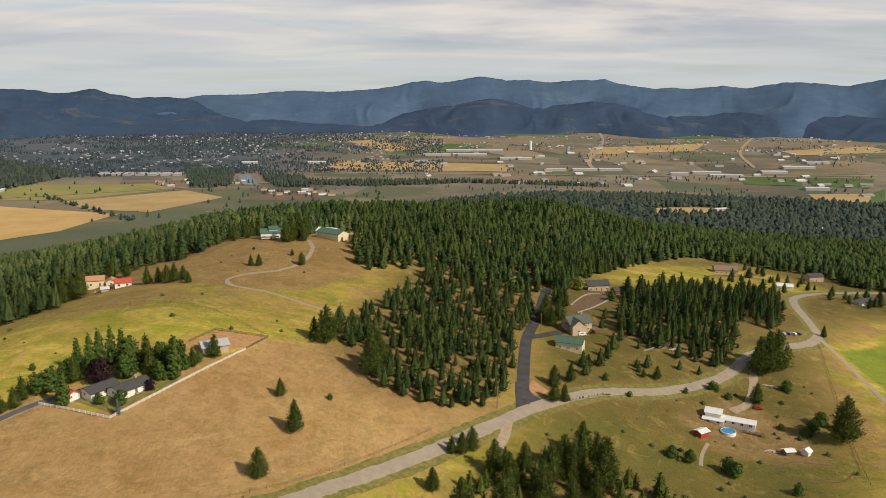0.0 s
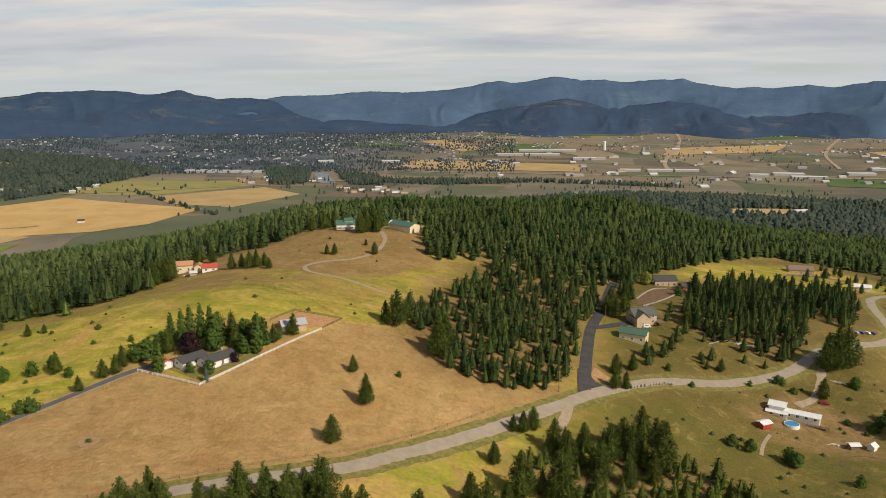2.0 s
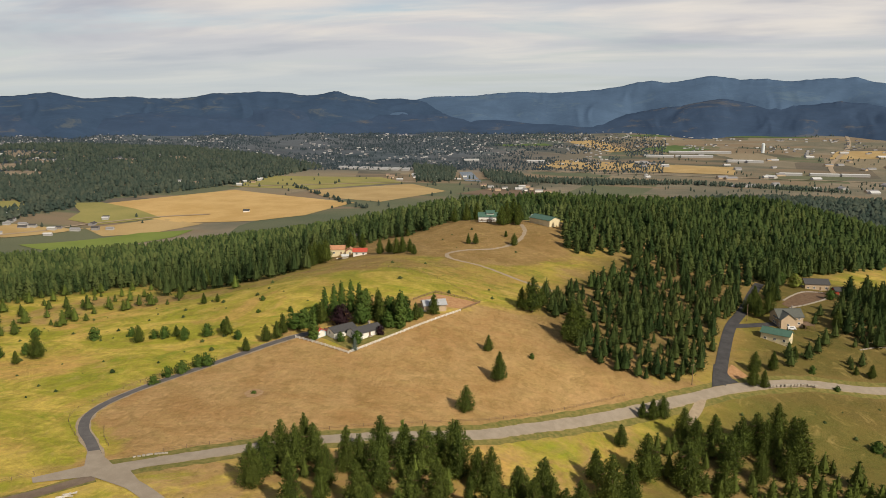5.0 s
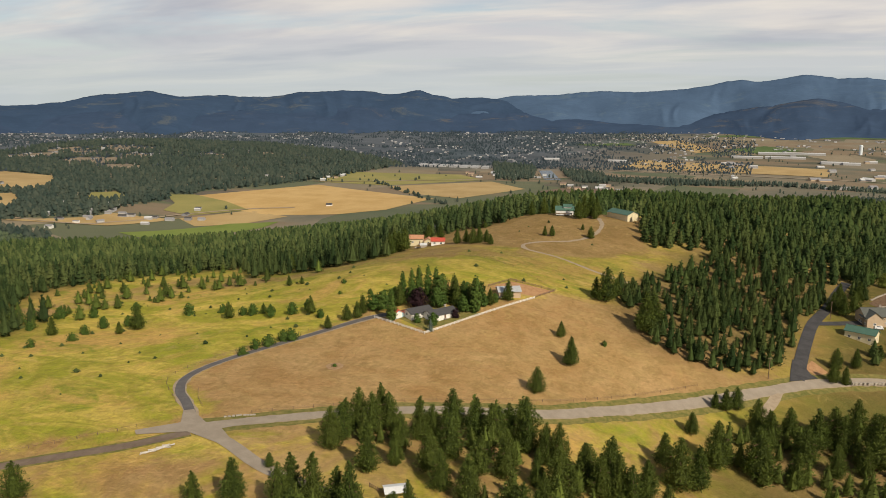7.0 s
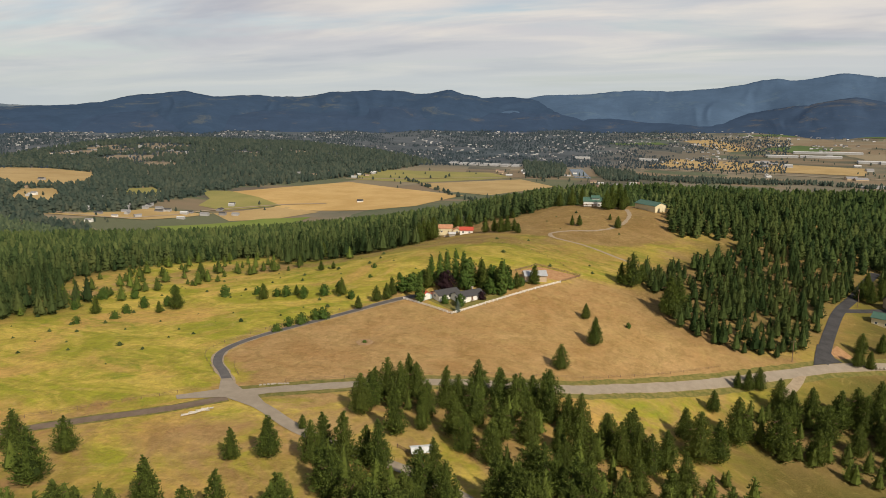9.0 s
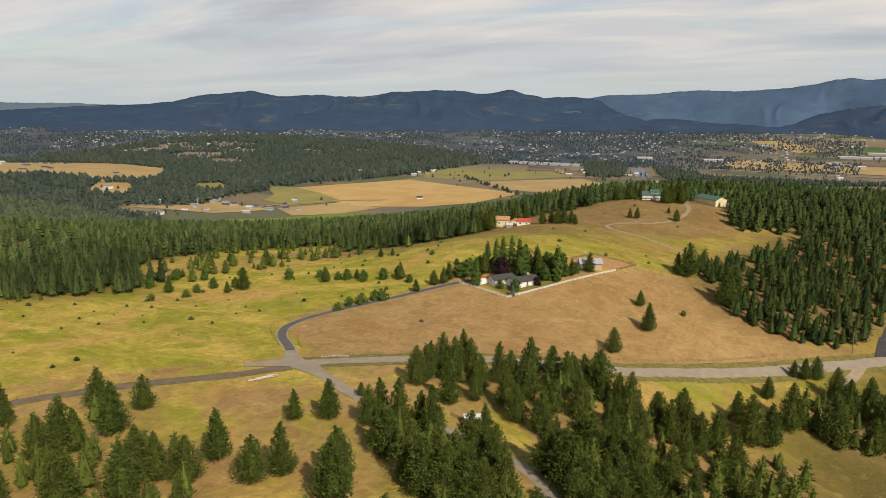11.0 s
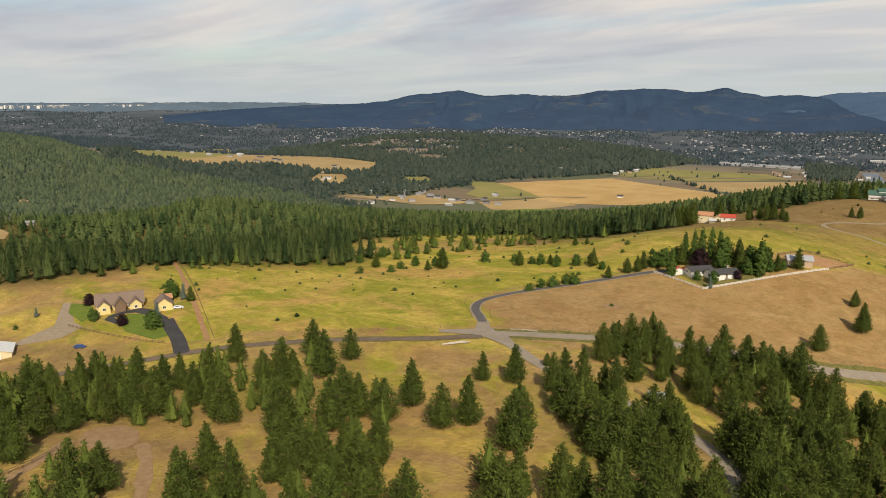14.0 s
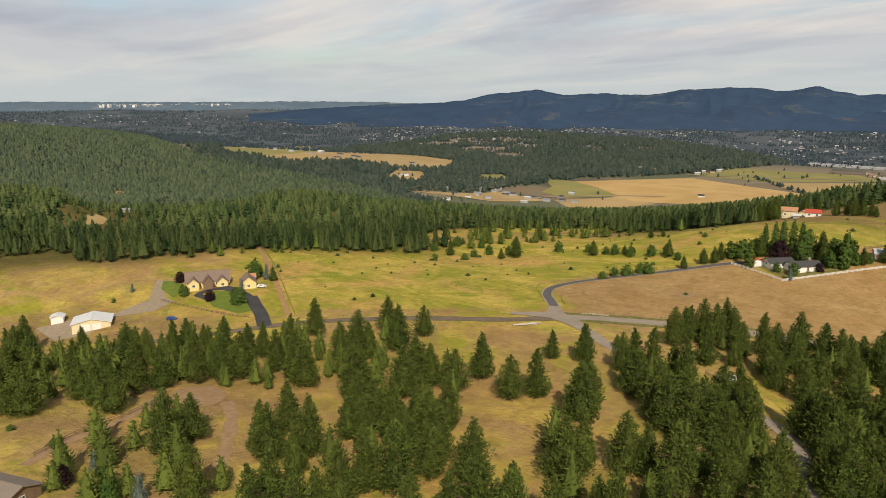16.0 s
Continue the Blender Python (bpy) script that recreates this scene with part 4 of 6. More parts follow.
def wood(name, spots, level, material, label, seed, low=10.0, high=16.5, widen=1.0):
    """Many conifers in one mesh."""
    rng = np.random.RandomState(seed)
    kinds = rng.randint(0, 5, len(spots))
    size = rng.uniform(low, high, len(spots)) * np.where(rng.uniform(size=len(spots)) < 0.12, rng.uniform(0.5, 0.8, len(spots)), 1)
    z = heights(spots[:, 0], spots[:, 1])
    turn = rng.uniform(0, 6.28, len(spots))
    fat = rng.uniform(0.85, 1.2, len(spots)) * widen
    vs, fs, ts, at = [], [], [], 0
    for kind in range(5):
        v, f = CONIFERS[level][kind]
        m = kinds == kind
        if not m.any():
            continue
        c, s, h, w = np.cos(turn[m])[:, None], np.sin(turn[m])[:, None], size[m][:, None], fat[m][:, None]
        x = (v[:, 0] * c - v[:, 1] * s) * h * w + spots[m, 0][:, None]
        y = (v[:, 0] * s + v[:, 1] * c) * h * w + spots[m, 1][:, None]
        zz = v[:, 2] * h + z[m][:, None] - 0.2
        n = m.sum()
        vs.append(np.stack([x, y, zz], -1).reshape(-1, 3))
        ts.append(np.repeat(rng.uniform(size=n), len(v)))
        fs.append((f[None] + (np.arange(n) * len(v))[:, None, None]).reshape(-1, 3) + at)
        at += n * len(v)
    v, f = np.concatenate(vs), np.concatenate(fs)
    me = bpy.data.meshes.new(name)
    me.vertices.add(len(v))
    me.vertices.foreach_set("co", v.astype(np.float32).ravel())
    me.loops.add(f.size)
    me.loops.foreach_set("vertex_index", f.astype(np.int32).ravel())
    me.polygons.add(len(f))
    me.polygons.foreach_set("loop_start", np.arange(0, f.size, 3, dtype=np.int32))
    me.update(calc_edges=True)
    me.attributes.new("tone", "FLOAT", "POINT").data.foreach_set("value", np.concatenate(ts).astype(np.float32))
    me.materials.append(material)
    return tagged(new(name, me), label, "wood", kind="stuff")


ALL_ROADS = [(TWO_LANE, 6), (OLD_LANE, 5), (SOUTH_LANE, 4.5), (BLACK_LANE, 4.2), (HOUSE_SPUR, 5), (PRIVATE_LANE, 4), (WHITE_DRIVE, 4), (HILL_TRACK, 3)]


def split(spots, near, far):
    d = np.hypot(spots[:, 0], spots[:, 1])
    return spots[(d >= near) & (d < far)]


lower = scatter(WOOD_LOWER, 5.2, 1, roads=ALL_ROADS)
lower = lower[np.random.RandomState(2).uniform(size=len(lower)) < 0.62]
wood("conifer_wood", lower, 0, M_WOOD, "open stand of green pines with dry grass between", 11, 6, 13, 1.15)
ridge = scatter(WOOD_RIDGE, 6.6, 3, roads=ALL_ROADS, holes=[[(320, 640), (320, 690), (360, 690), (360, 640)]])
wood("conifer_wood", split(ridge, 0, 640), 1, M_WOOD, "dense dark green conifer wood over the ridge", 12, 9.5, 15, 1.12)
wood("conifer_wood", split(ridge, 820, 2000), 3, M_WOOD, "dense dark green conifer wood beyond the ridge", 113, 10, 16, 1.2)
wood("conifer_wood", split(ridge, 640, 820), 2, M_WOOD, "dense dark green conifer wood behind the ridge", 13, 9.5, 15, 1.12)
side = np.concatenate([scatter(WOOD_SIDE, 7.2, 4, roads=ALL_ROADS), scatter(WOOD_SIDE_TWO, 7.5, 5, roads=ALL_ROADS)])
wood("conifer_wood", side, 0, M_WOOD, "stand of dark green conifers above the road", 14, 9, 17, 1.1)
west = scatter(WOOD_WEST, 7.9, 6, holes=[HOLE_BANK, HOLE_CABIN, HOLE_CABIN_TWO, HOLE_FINGER, HOLE_EDGE])
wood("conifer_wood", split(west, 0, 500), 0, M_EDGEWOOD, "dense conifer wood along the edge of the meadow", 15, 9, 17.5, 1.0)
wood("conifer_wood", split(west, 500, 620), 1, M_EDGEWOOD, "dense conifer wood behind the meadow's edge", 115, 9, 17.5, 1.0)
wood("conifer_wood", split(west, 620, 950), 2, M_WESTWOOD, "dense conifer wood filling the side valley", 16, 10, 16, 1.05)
west_far = scatter(WOOD_WEST, 10.0, 7, holes=[HOLE_MEADOW, HOLE_BANK, HOLE_CABIN_TWO])
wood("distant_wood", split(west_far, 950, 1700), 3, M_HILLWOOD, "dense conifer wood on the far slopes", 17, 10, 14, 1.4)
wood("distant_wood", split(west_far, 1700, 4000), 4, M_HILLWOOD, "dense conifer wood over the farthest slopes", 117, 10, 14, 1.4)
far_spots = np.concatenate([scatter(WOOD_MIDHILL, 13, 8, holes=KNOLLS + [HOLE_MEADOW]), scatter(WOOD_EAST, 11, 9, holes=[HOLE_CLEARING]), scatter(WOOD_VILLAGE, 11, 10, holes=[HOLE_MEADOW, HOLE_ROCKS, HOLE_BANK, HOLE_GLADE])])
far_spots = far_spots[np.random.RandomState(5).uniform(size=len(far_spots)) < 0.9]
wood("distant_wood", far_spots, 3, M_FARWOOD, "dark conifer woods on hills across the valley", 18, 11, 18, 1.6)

nook = scatter([(70, 445), (76, 434), (80, 470), (88, 496), (100, 520), (128, 569), (155, 650), (92, 590), (73, 492)], 6.0, 98, roads=ALL_ROADS)
wood("conifer_wood", nook, 0, M_WOOD, "dark conifers closing in beside the black lane", 99, 9, 15, 1.15)
# loose young pines on the eastern slopes, and low growth in the meadows
slope = np.concatenate([scatter([(60, 345), (100, 358), (130, 372), (152, 398), (112, 445), (92, 430), (88, 380)], 13, 91, roads=ALL_ROADS), scatter([(232, 610), (290, 690), (330, 600), (300, 560), (262, 575)], 15, 92, roads=ALL_ROADS),
                        scatter([(120, 360), (150, 372), (175, 400), (165, 415), (140, 385)], 9, 93, roads=ALL_ROADS), scatter([(290, 585), (400, 600), (420, 520), (330, 530)], 11, 94, roads=ALL_ROADS)])
wood("conifer_wood", slope, 0, M_WOOD, "scattered young pines on the eastern slope", 19, 5, 11, 1.25)
low = np.concatenate([scatter([(-400, 110), (-300, 320), (-190, 350), (-150, 300), (-190, 215), (-220, 90)], 15, 95, roads=ALL_ROADS), scatter([(40, 315), (100, 345), (200, 380), (170, 270), (90, 200), (30, 240)], 11, 96, roads=ALL_ROADS),
                      scatter([(-150, 260), (-60, 340), (-60, 500), (-180, 500)], 24, 97, roads=ALL_ROADS)])
low = low[np.random.RandomState(6).uniform(size=len(low)) < 0.55]
wood("meadow_growth", low, 1, M_WESTWOOD, "low weeds and bushes dotted over the grass", 20, 0.7, 2.0, 3.2)
hedge = np.concatenate([np.column_stack([np.interp(u, [0, 0.4, 0.8, 1], [-892, -744, -580, -520]), np.interp(u, [0, 0.4, 0.8, 1], [1649, 1487, 1305, 1240])]) for u in [np.random.RandomState(4).uniform(size=46)]])
wood("distant_wood", hedge + np.random.RandomState(9).normal(0, 4, hedge.shape), 2, M_FARWOOD, "dark hedge trees between the wheat fields", 36, 5, 10, 2.0)

# ---- single trees ----


def tree_kind(name, label, category, seed, tufts, width, base, tip, size, material, trunk_r=0.016, lean=0.0, group="", clumps=60, needle=True):
    """One tree, one metre high, at the origin: trunk and crown. Copies are scaled."""
    rng = np.random.RandomState(seed)
    root = new(name)
    tagged(root, label, category, group)
    tris, tone = crown(rng, tufts, width, base, tip, size, clumps, lean, needle)
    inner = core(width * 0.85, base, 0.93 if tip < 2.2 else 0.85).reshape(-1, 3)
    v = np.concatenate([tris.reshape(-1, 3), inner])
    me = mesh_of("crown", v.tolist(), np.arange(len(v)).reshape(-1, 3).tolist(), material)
    # The core takes the lowest tone: shade inside the crown put into its colour.
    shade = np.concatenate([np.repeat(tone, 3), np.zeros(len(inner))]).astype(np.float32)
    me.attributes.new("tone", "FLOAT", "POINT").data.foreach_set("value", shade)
    piece("crown", me, root)
    bm = bmesh.new()
    last = None
    for h, r in ((-0.04, 1.5), (0.02, 1.1), (0.25, 0.85), (0.6, 0.5), (0.93, 0.12)):
        ring = [bm.verts.new((math.cos(q) * trunk_r * r + lean * h, math.sin(q) * trunk_r * r, h)) for q in np.arange(7) / 7 * 6.28318]
        if last:
            for i in range(7):
                bm.faces.new((last[i], last[(i + 1) % 7], ring[(i + 1) % 7], ring[i]))
        last = ring
    for i in range(6):
        a, h = rng.uniform(0, 6.28), base + 0.1 + 0.1 * i
        box(bm, math.cos(a) * width * 0.3, math.sin(a) * width * 0.3, h, width * 0.6, 0.008, 0.008, 0, math.degrees(a))
    part("trunk", bm, M_BARK, root)
    return root


PINE_LABEL = "green ponderosa pine with dense ragged crown on dry grass"
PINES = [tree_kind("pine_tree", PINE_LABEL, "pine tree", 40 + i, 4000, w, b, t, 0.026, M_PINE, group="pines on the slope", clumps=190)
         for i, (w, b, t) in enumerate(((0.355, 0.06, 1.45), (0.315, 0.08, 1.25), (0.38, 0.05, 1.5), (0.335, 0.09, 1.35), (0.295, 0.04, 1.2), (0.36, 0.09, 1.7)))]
POPLAR = tree_kind("poplar_tree", "tall narrow green poplar beside the ranch house", "poplar tree", 60, 1800, 0.15, 0.03, 2.8, 0.027, M_LEAF, clumps=100, needle=False)
SPRUCE = tree_kind("spruce_tree", "pale blue spruce in a garden", "spruce tree", 61, 1100, 0.25, 0.03, 1.2, 0.034, M_BLUESPRUCE)
FIR = tree_kind("fir_tree", "dark green fir with a pointed crown", "fir tree", 62, 1800, 0.27, 0.03, 1.2, 0.033, M_PINE, clumps=90)
LEAFY = [tree_kind("leafy_tree", "round dense green broadleaf tree", "broadleaf tree", 63 + i, 1500, w, 0.10, 3.0, 0.046, M_LEAF, clumps=46, needle=False) for i, w in enumerate((0.38, 0.44))]
PLUM = tree_kind("plum_tree", "round dark purple-leaved tree", "purple tree", 66, 1300, 0.46, 0.06, 3.0, 0.048, M_PLUM, clumps=46, needle=False)
WILLOW = tree_kind("willow_tree", "pale yellow-green willow with drooping crown", "willow tree", 70, 1400, 0.44, 0.08, 3.0, 0.046, M_WILLOW, clumps=46, needle=False)
SHRUB = [tree_kind("shrub", "low rounded green shrub in the grass", "shrub", 67 + i, 600, w, 0.0, 3.0, 0.075, M_LEAF, 0.02, clumps=30, needle=False) for i, w in enumerate((0.5, 0.66))]
used = set()


def plant(kind, x, y, tall, rng=random, fat=1.0, sink=0.15):
    """Sets a tree of that kind down, tall in metres."""
    m = pose(x, y, height(x, y) - sink, 0, 0, rng.uniform(0, 360)) @ Matrix.Diagonal((tall * fat, tall * fat, tall, 1))
    if kind.name not in used:
        used.add(kind.name)
        kind.matrix_basis = m
        return kind
    ob = copy_thing(kind, Matrix())
    ob.matrix_basis = m
    return ob


rnd = random.Random(4)
LONE = [(-60, 225, 11.1), (-54, 256, 13.5), (-64, 279, 7.9), (-3, 241, 9.5), (-118, 449, 7.4), (-113, 449, 8.1), (-88, 456, 8.9), (-97, 472, 5.0), (-171, 476, 6.0), (-144, 411, 7.3), (-171, 420, 11.6),
        (-164, 419, 10.0), (-158, 416, 11.3), (-154, 417, 12.0), (-150, 420, 9.2), (-54, 334, 19), (-60, 336, 11.7), (-51, 346, 10.8), (-52, 363, 9.5), (-31, 309, 21), (-28, 315, 19.0), (51, 317, 10.3), (56, 319, 9.3)]
LONE_EAST = [(74, 357, 7.8), (53, 332, 10.7), (62, 339, 10.3), (102, 357, 4.9), (109, 357, 7.4), (102, 407, 12.3), (167, 372, 22), (179, 379, 24), (172, 374, 25), (155, 345, 11.3), (180, 310, 23), (245, 458, 8.4), (62, 260, 24), (51, 265, 16.6)]
LONE_WEST = [(-184, 259, 9.9), (-212, 259, 6.0), (-267, 230, 13.2), (-305, 212, 10.5), (-271, 222, 6.9), (-228, 252, 9.2), (-232, 311, 6.8), (-224, 312, 5.1), (-265, 396, 7.4), (-277, 380, 11.8), (-164, 242, 7.0), (-161, 254, 8.3),
             (-157, 257, 8.9), (-157, 263, 6.7), (-164, 83, 11.9), (-117, 98, 10.1), (-108, 103, 13.3)]
LONE_NEAR = [(-4, 201, 19), (2, 206, 17), (7, 226, 19), (21, 230, 21), (34, 234, 14.8), (8, 266, 9.8), (12, 270, 10.4), (4, 265, 7.7), (-179, 78, 13.9), (-100, 63, 13.3), (-97, 70, 14.8), (-78, 66, 17), (-85, 78, 12.7), (-43, 110, 16.5), (-36, 106, 17), (-111, 123, 5)]
for n, (x, y, tall) in enumerate(LONE + LONE_EAST + LONE_WEST + LONE_NEAR):
    plant(PINES[(n * 5 + 2) % 6], x, y, tall, rnd)
LEFT_PINES = [(-181.4, -39.4, 16), (-210.8, -38.8, 17), (-249.8, -25.5, 15), (-186.7, -44.4, 16), (-275.5, -26.7, 15)]
STAND_A = [(-245, -10), (-222, -18), (-208, -5), (-207, 1), (-205, 9), (-209, 15), (-193, 15), (-198, 24), (-186, 27), (-183, 31), (-177, 38), (-193, 56), (-175, -23), (-189, -17), (-185, -25),
           (-177, -12), (-176, -5), (-173, 4), (-172, 12), (-167, 16), (-166, 27), (-153, 27), (-146, 26), (-163, -22), (-159, -15), (-161, 47), (-160, 53), (-157, 55), (-157, 67), (-125, 50),
           (-122, 53), (-115, 56), (-117, 68), (-120, 42), (-128, 31), (-130, 34), (-96, 38), (-98, 23), (-116, 25), (-107, 24), (-100, 31), (-91, 28), (-128, -8), (-120, -6), (-130, -13)]
STAND_B = [(-128, -20), (-114, -3), (-120, 7), (-104, 4), (-107, 16), (-102, 17), (-90, 20), (-71, 24), (-83, 24), (-82, 73), (-80, 67), (-96, 106), (-96, 112), (-88, 110), (-80, 92),
           (-84, 94), (-82, 112), (-69, 86), (-62, 87), (-62, 80), (-58, 89), (-62, 105), (-62, 113), (-54, 103), (-51, 82), (-47, 82), (-44, 87), (-102, 142), (-103, 153), (-101, 158),
           (-96, 158), (-96, 164), (-83, 152), (-81, 162), (-78, 165), (-73, 164), (-74, 173), (-66, 173), (-60, 171), (-60, 179), (-58, 183), (-53, 180), (-50, 178), (-44, 179), (-39, 176)]
STAND_C = [(-42, 115), (-39, 113), (-40, 128), (-36, 126), (-33, 128), (-35, 143), (-34, 157), (-31, 158), (-27, 126), (-22, 121), (-33, 105), (-28, 101), (-25, 105), (-61, 47), (-60, 40),
           (-55, 54), (-51, 56), (-43, 54), (-43, 59), (-41, 65), (-37, 67), (-30, 72), (-26, 84), (-21, 87), (-18, 94), (-14, 98), (-286, -28), (-283, -22), (-215, -36), (-87, -14),
           (-74, -11), (-81, -2), (-83, 5), (-79, 10), (-79, 19), (-59, 14), (-55, 20), (-56, 81), (-49, 93), (-33, 56), (-27, 88), (-21, 82), (-22, 94), (-29, 68), (-20, 60)]
STAND_D = [(-24, 54), (-35, 39), (-39, 30), (-43, 30), (-46, 21), (-50, 14), (-57, 6), (-65, 3), (-74, -15), (-83, -20), (-99, -25), (-98, -3), (-108, -4), (-102, 148), (-92, 162),
           (-53, 186), (-85, 134), (-80, 142), (-70, 144), (-68, 156), (-57, 151), (-50, 156), (-41, 158), (-29, 173), (-23, 176), (-19, 171), (-54, 134), (-63, 136), (-77, 110),
           (48, 268), (37, 249), (57, 279), (63, 279), (48, 248), (58, 254), (42, 262), (32, 263), (20, 258), (25, 252)]
for x, y in STAND_A + STAND_B + STAND_C + STAND_D:
    if min(float(edge_distance(x, y, path, False)) for path in PINE_PATHS) < 4.5 or (x + 161) ** 2 + y**2 < 130:
        continue
    plant(PINES[rnd.randrange(6)], x, y, rnd.uniform(12.5, 17), rnd, rnd.uniform(0.8, 1.05))
taken = np.array(STAND_A + STAND_B + STAND_C + STAND_D)
fill = np.concatenate([scatter(poly, gap, 50 + n, roads=[(SOUTH_LANE, 4.0), (TWO_LANE, 6), (OLD_LANE, 5)]) for n, (poly, gap) in enumerate(zip(NEAR_WOODS, (7, 7.5, 7, 8, 8, 8, 7, 8, 6.5, 9)))])
fill = fill[np.min(np.hypot(fill[:, :1] - taken[:, 0], fill[:, 1:] - taken[:, 1]), 1) > 6.2]
for path in PINE_PATHS:
    fill = fill[edge_distance(fill[:, 0], fill[:, 1], path, False) > 5.5]
wood("pine_wood", fill, 0, M_PINE, "young green pines between the taller ones", 21, 7, 12, 1.2)
for n, (x, y, tall) in enumerate([(-45, 283, 2.9), (175, 358, 6.3), (138, 354, 4.5), (142, 347, 3.7), (121, 348, 3.2), (90, 336, 2.9), (81, 348, 4.2), (97, 291, 5), (104, 288, 6.4), (118, 283, 7.5), (139, 265, 5.3), (158, 323, 3.2),
                                  (-296, 193, 4.6), (-286, 207, 4.6), (-290, 218, 5.4), (-312, 244, 6.6), (-278, 235, 6.4), (-289, 229, 6.8), (-223, 257, 5.1), (-217, 257, 6.5), (-204, 254, 6.9), (-194, 258, 6.8), (-189, 264, 6.2)]):
    plant(SHRUB[n % 2] if tall < 6.2 else LEAFY[n % 2], x, y, tall, rnd)
for n, (x, y, tall) in enumerate([(-176, 255, 4.7), (-183, 204, 4.1), (-182, 212, 5.0), (-179, 217, 5.5), (-176, 224, 5.7), (-173, 226, 6.0), (-166, 287, 3.2), (-184, 287, 2.1), (-154, 285, 2.5), (-192, 305, 2.8), (-259, 258, 7.0),
                                  (-343, 222, 7.6), (-340, 229, 7.0), (-330, 238, 6.9), (-355, 205, 6), (-345, 190, 5), (-325, 215, 5), (-300, 262, 5), (-240, 262, 5)]):
    plant(SHRUB[n % 2], x, y, tall, rnd)
# young pines along the meadow's far edge and in the clearings
young = np.concatenate([scatter([(-390, 60), (-392, 100), (-300, 320), (-230, 350), (-250, 330), (-300, 280), (-330, 200), (-370, 100)], 13, 77), scatter(HOLE_FINGER, 15, 78)])
wood("young_pines", young, 0, M_PINE, "young green pines scattered along the meadow's edge", 81, 3, 10, 1.5)
cabin_pines = scatter(HOLE_CABIN, 11, 79)
wood("young_pines", cabin_pines[edge_distance(cabin_pines[:, 0], cabin_pines[:, 1], [(-640, 95), (-610, 90)], False) > 9], 1, M_WESTWOOD, "loose pines round a forest clearing", 82, 5, 10, 1.3)
# big dark pines round the hilltop houses
for x, y, tall in [(-104, 508, 19), (-107, 504, 15), (-100, 513, 20), (-97, 519, 16), (-96, 508, 12), (-212, 414, 15), (-207, 413, 17), (-214, 408, 12), (-218, 420, 16), (-226, 428, 14), (-212, 466, 13), (-200, 460, 12), (-140, 528, 14), (-148, 520, 12), (-134, 536, 15), (-60, 532, 14), (-58, 520, 12)]:
    plant(PINES[rnd.randrange(6)], x, y, tall, rnd, rnd.uniform(0.8, 1.0))
# tall pines beyond the sandy path
for x, y, tall in LEFT_PINES:
    plant(PINES[rnd.randrange(6)], x, y, tall, rnd, 1.05)
# tall pines below the road
STAND_E = [(-43, 175), (-31, 178), (-24, 186), (-41, 158), (-32, 160), (-24, 168), (-12, 182), (-4, 166), (-15, 170), (-15, 149), (-25, 130), (-24, 109), (-16, 105), (-14, 123), (-6, 148), (2, 125), (-7, 118), (-8, 97), (-1, 109), (-10, 212), (6, 120), (-26, 95), (-23, 81), (-17, 84), (-11, 84)]
have = np.array(STAND_A + STAND_B + STAND_C + STAND_D + [p[:2] for p in LONE_NEAR])
for x, y in STAND_E:
    if np.min(np.hypot(have[:, 0] - x, have[:, 1] - y)) > 3.0:
        plant(PINES[rnd.randrange(6)], x, y, rnd.uniform(12.5, 16), rnd, rnd.uniform(0.85, 1.1))

# ---- houses ----


def gable(bm, L, W, h, rise, cx=0, cy=0, cz=0, turn=0.0):
    """Walls of a house with gable ends across its length."""
    m = pose(cx, cy, cz, 0, 0, turn)
    p = [(-L / 2, -W / 2, -1.5), (L / 2, -W / 2, -1.5), (L / 2, W / 2, -1.5), (-L / 2, W / 2, -1.5), (-L / 2, -W / 2, h), (L / 2, -W / 2, h), (L / 2, W / 2, h), (-L / 2, W / 2, h),
         (-L / 2, 0, h + rise), (L / 2, 0, h + rise)]
    v = [bm.verts.new(m @ Vector(q)) for q in p]
    for f in ((0, 1, 5, 4), (2, 3, 7, 6), (1, 2, 6, 9, 5), (3, 0, 4, 8, 7), (4, 5, 9, 8), (6, 7, 8, 9), (3, 2, 1, 0)):
        bm.faces.new([v[i] for i in f])


def roof_slabs(bm, L, W, h, rise, cx=0, cy=0, cz=0, turn=0.0, over=0.55, thick=0.22):
    """Two thick roof planes that stand out over the walls."""
    m = pose(cx, cy, cz, 0, 0, turn)
    for s in (-1, 1):
        y1, k = W / 2 + over, rise / (W / 2)
        low, top = h - over * k, h + rise
        q = [(-L / 2 - over, s * y1, low), (L / 2 + over, s * y1, low), (L / 2 + over, 0, top), (-L / 2 - over, 0, top)]
        a = [bm.verts.new(m @ Vector((x, y, z + 0.03))) for x, y, z in q]
        b = [bm.verts.new(m @ Vector((x, y, z + 0.03 + thick))) for x, y, z in q]
        bm.faces.new(a)
        bm.faces.new(b[::-1])
        for i in range(4):
            bm.faces.new((a[i], a[(i + 1) % 4], b[(i + 1) % 4], b[i]))


WINDOWS = {}


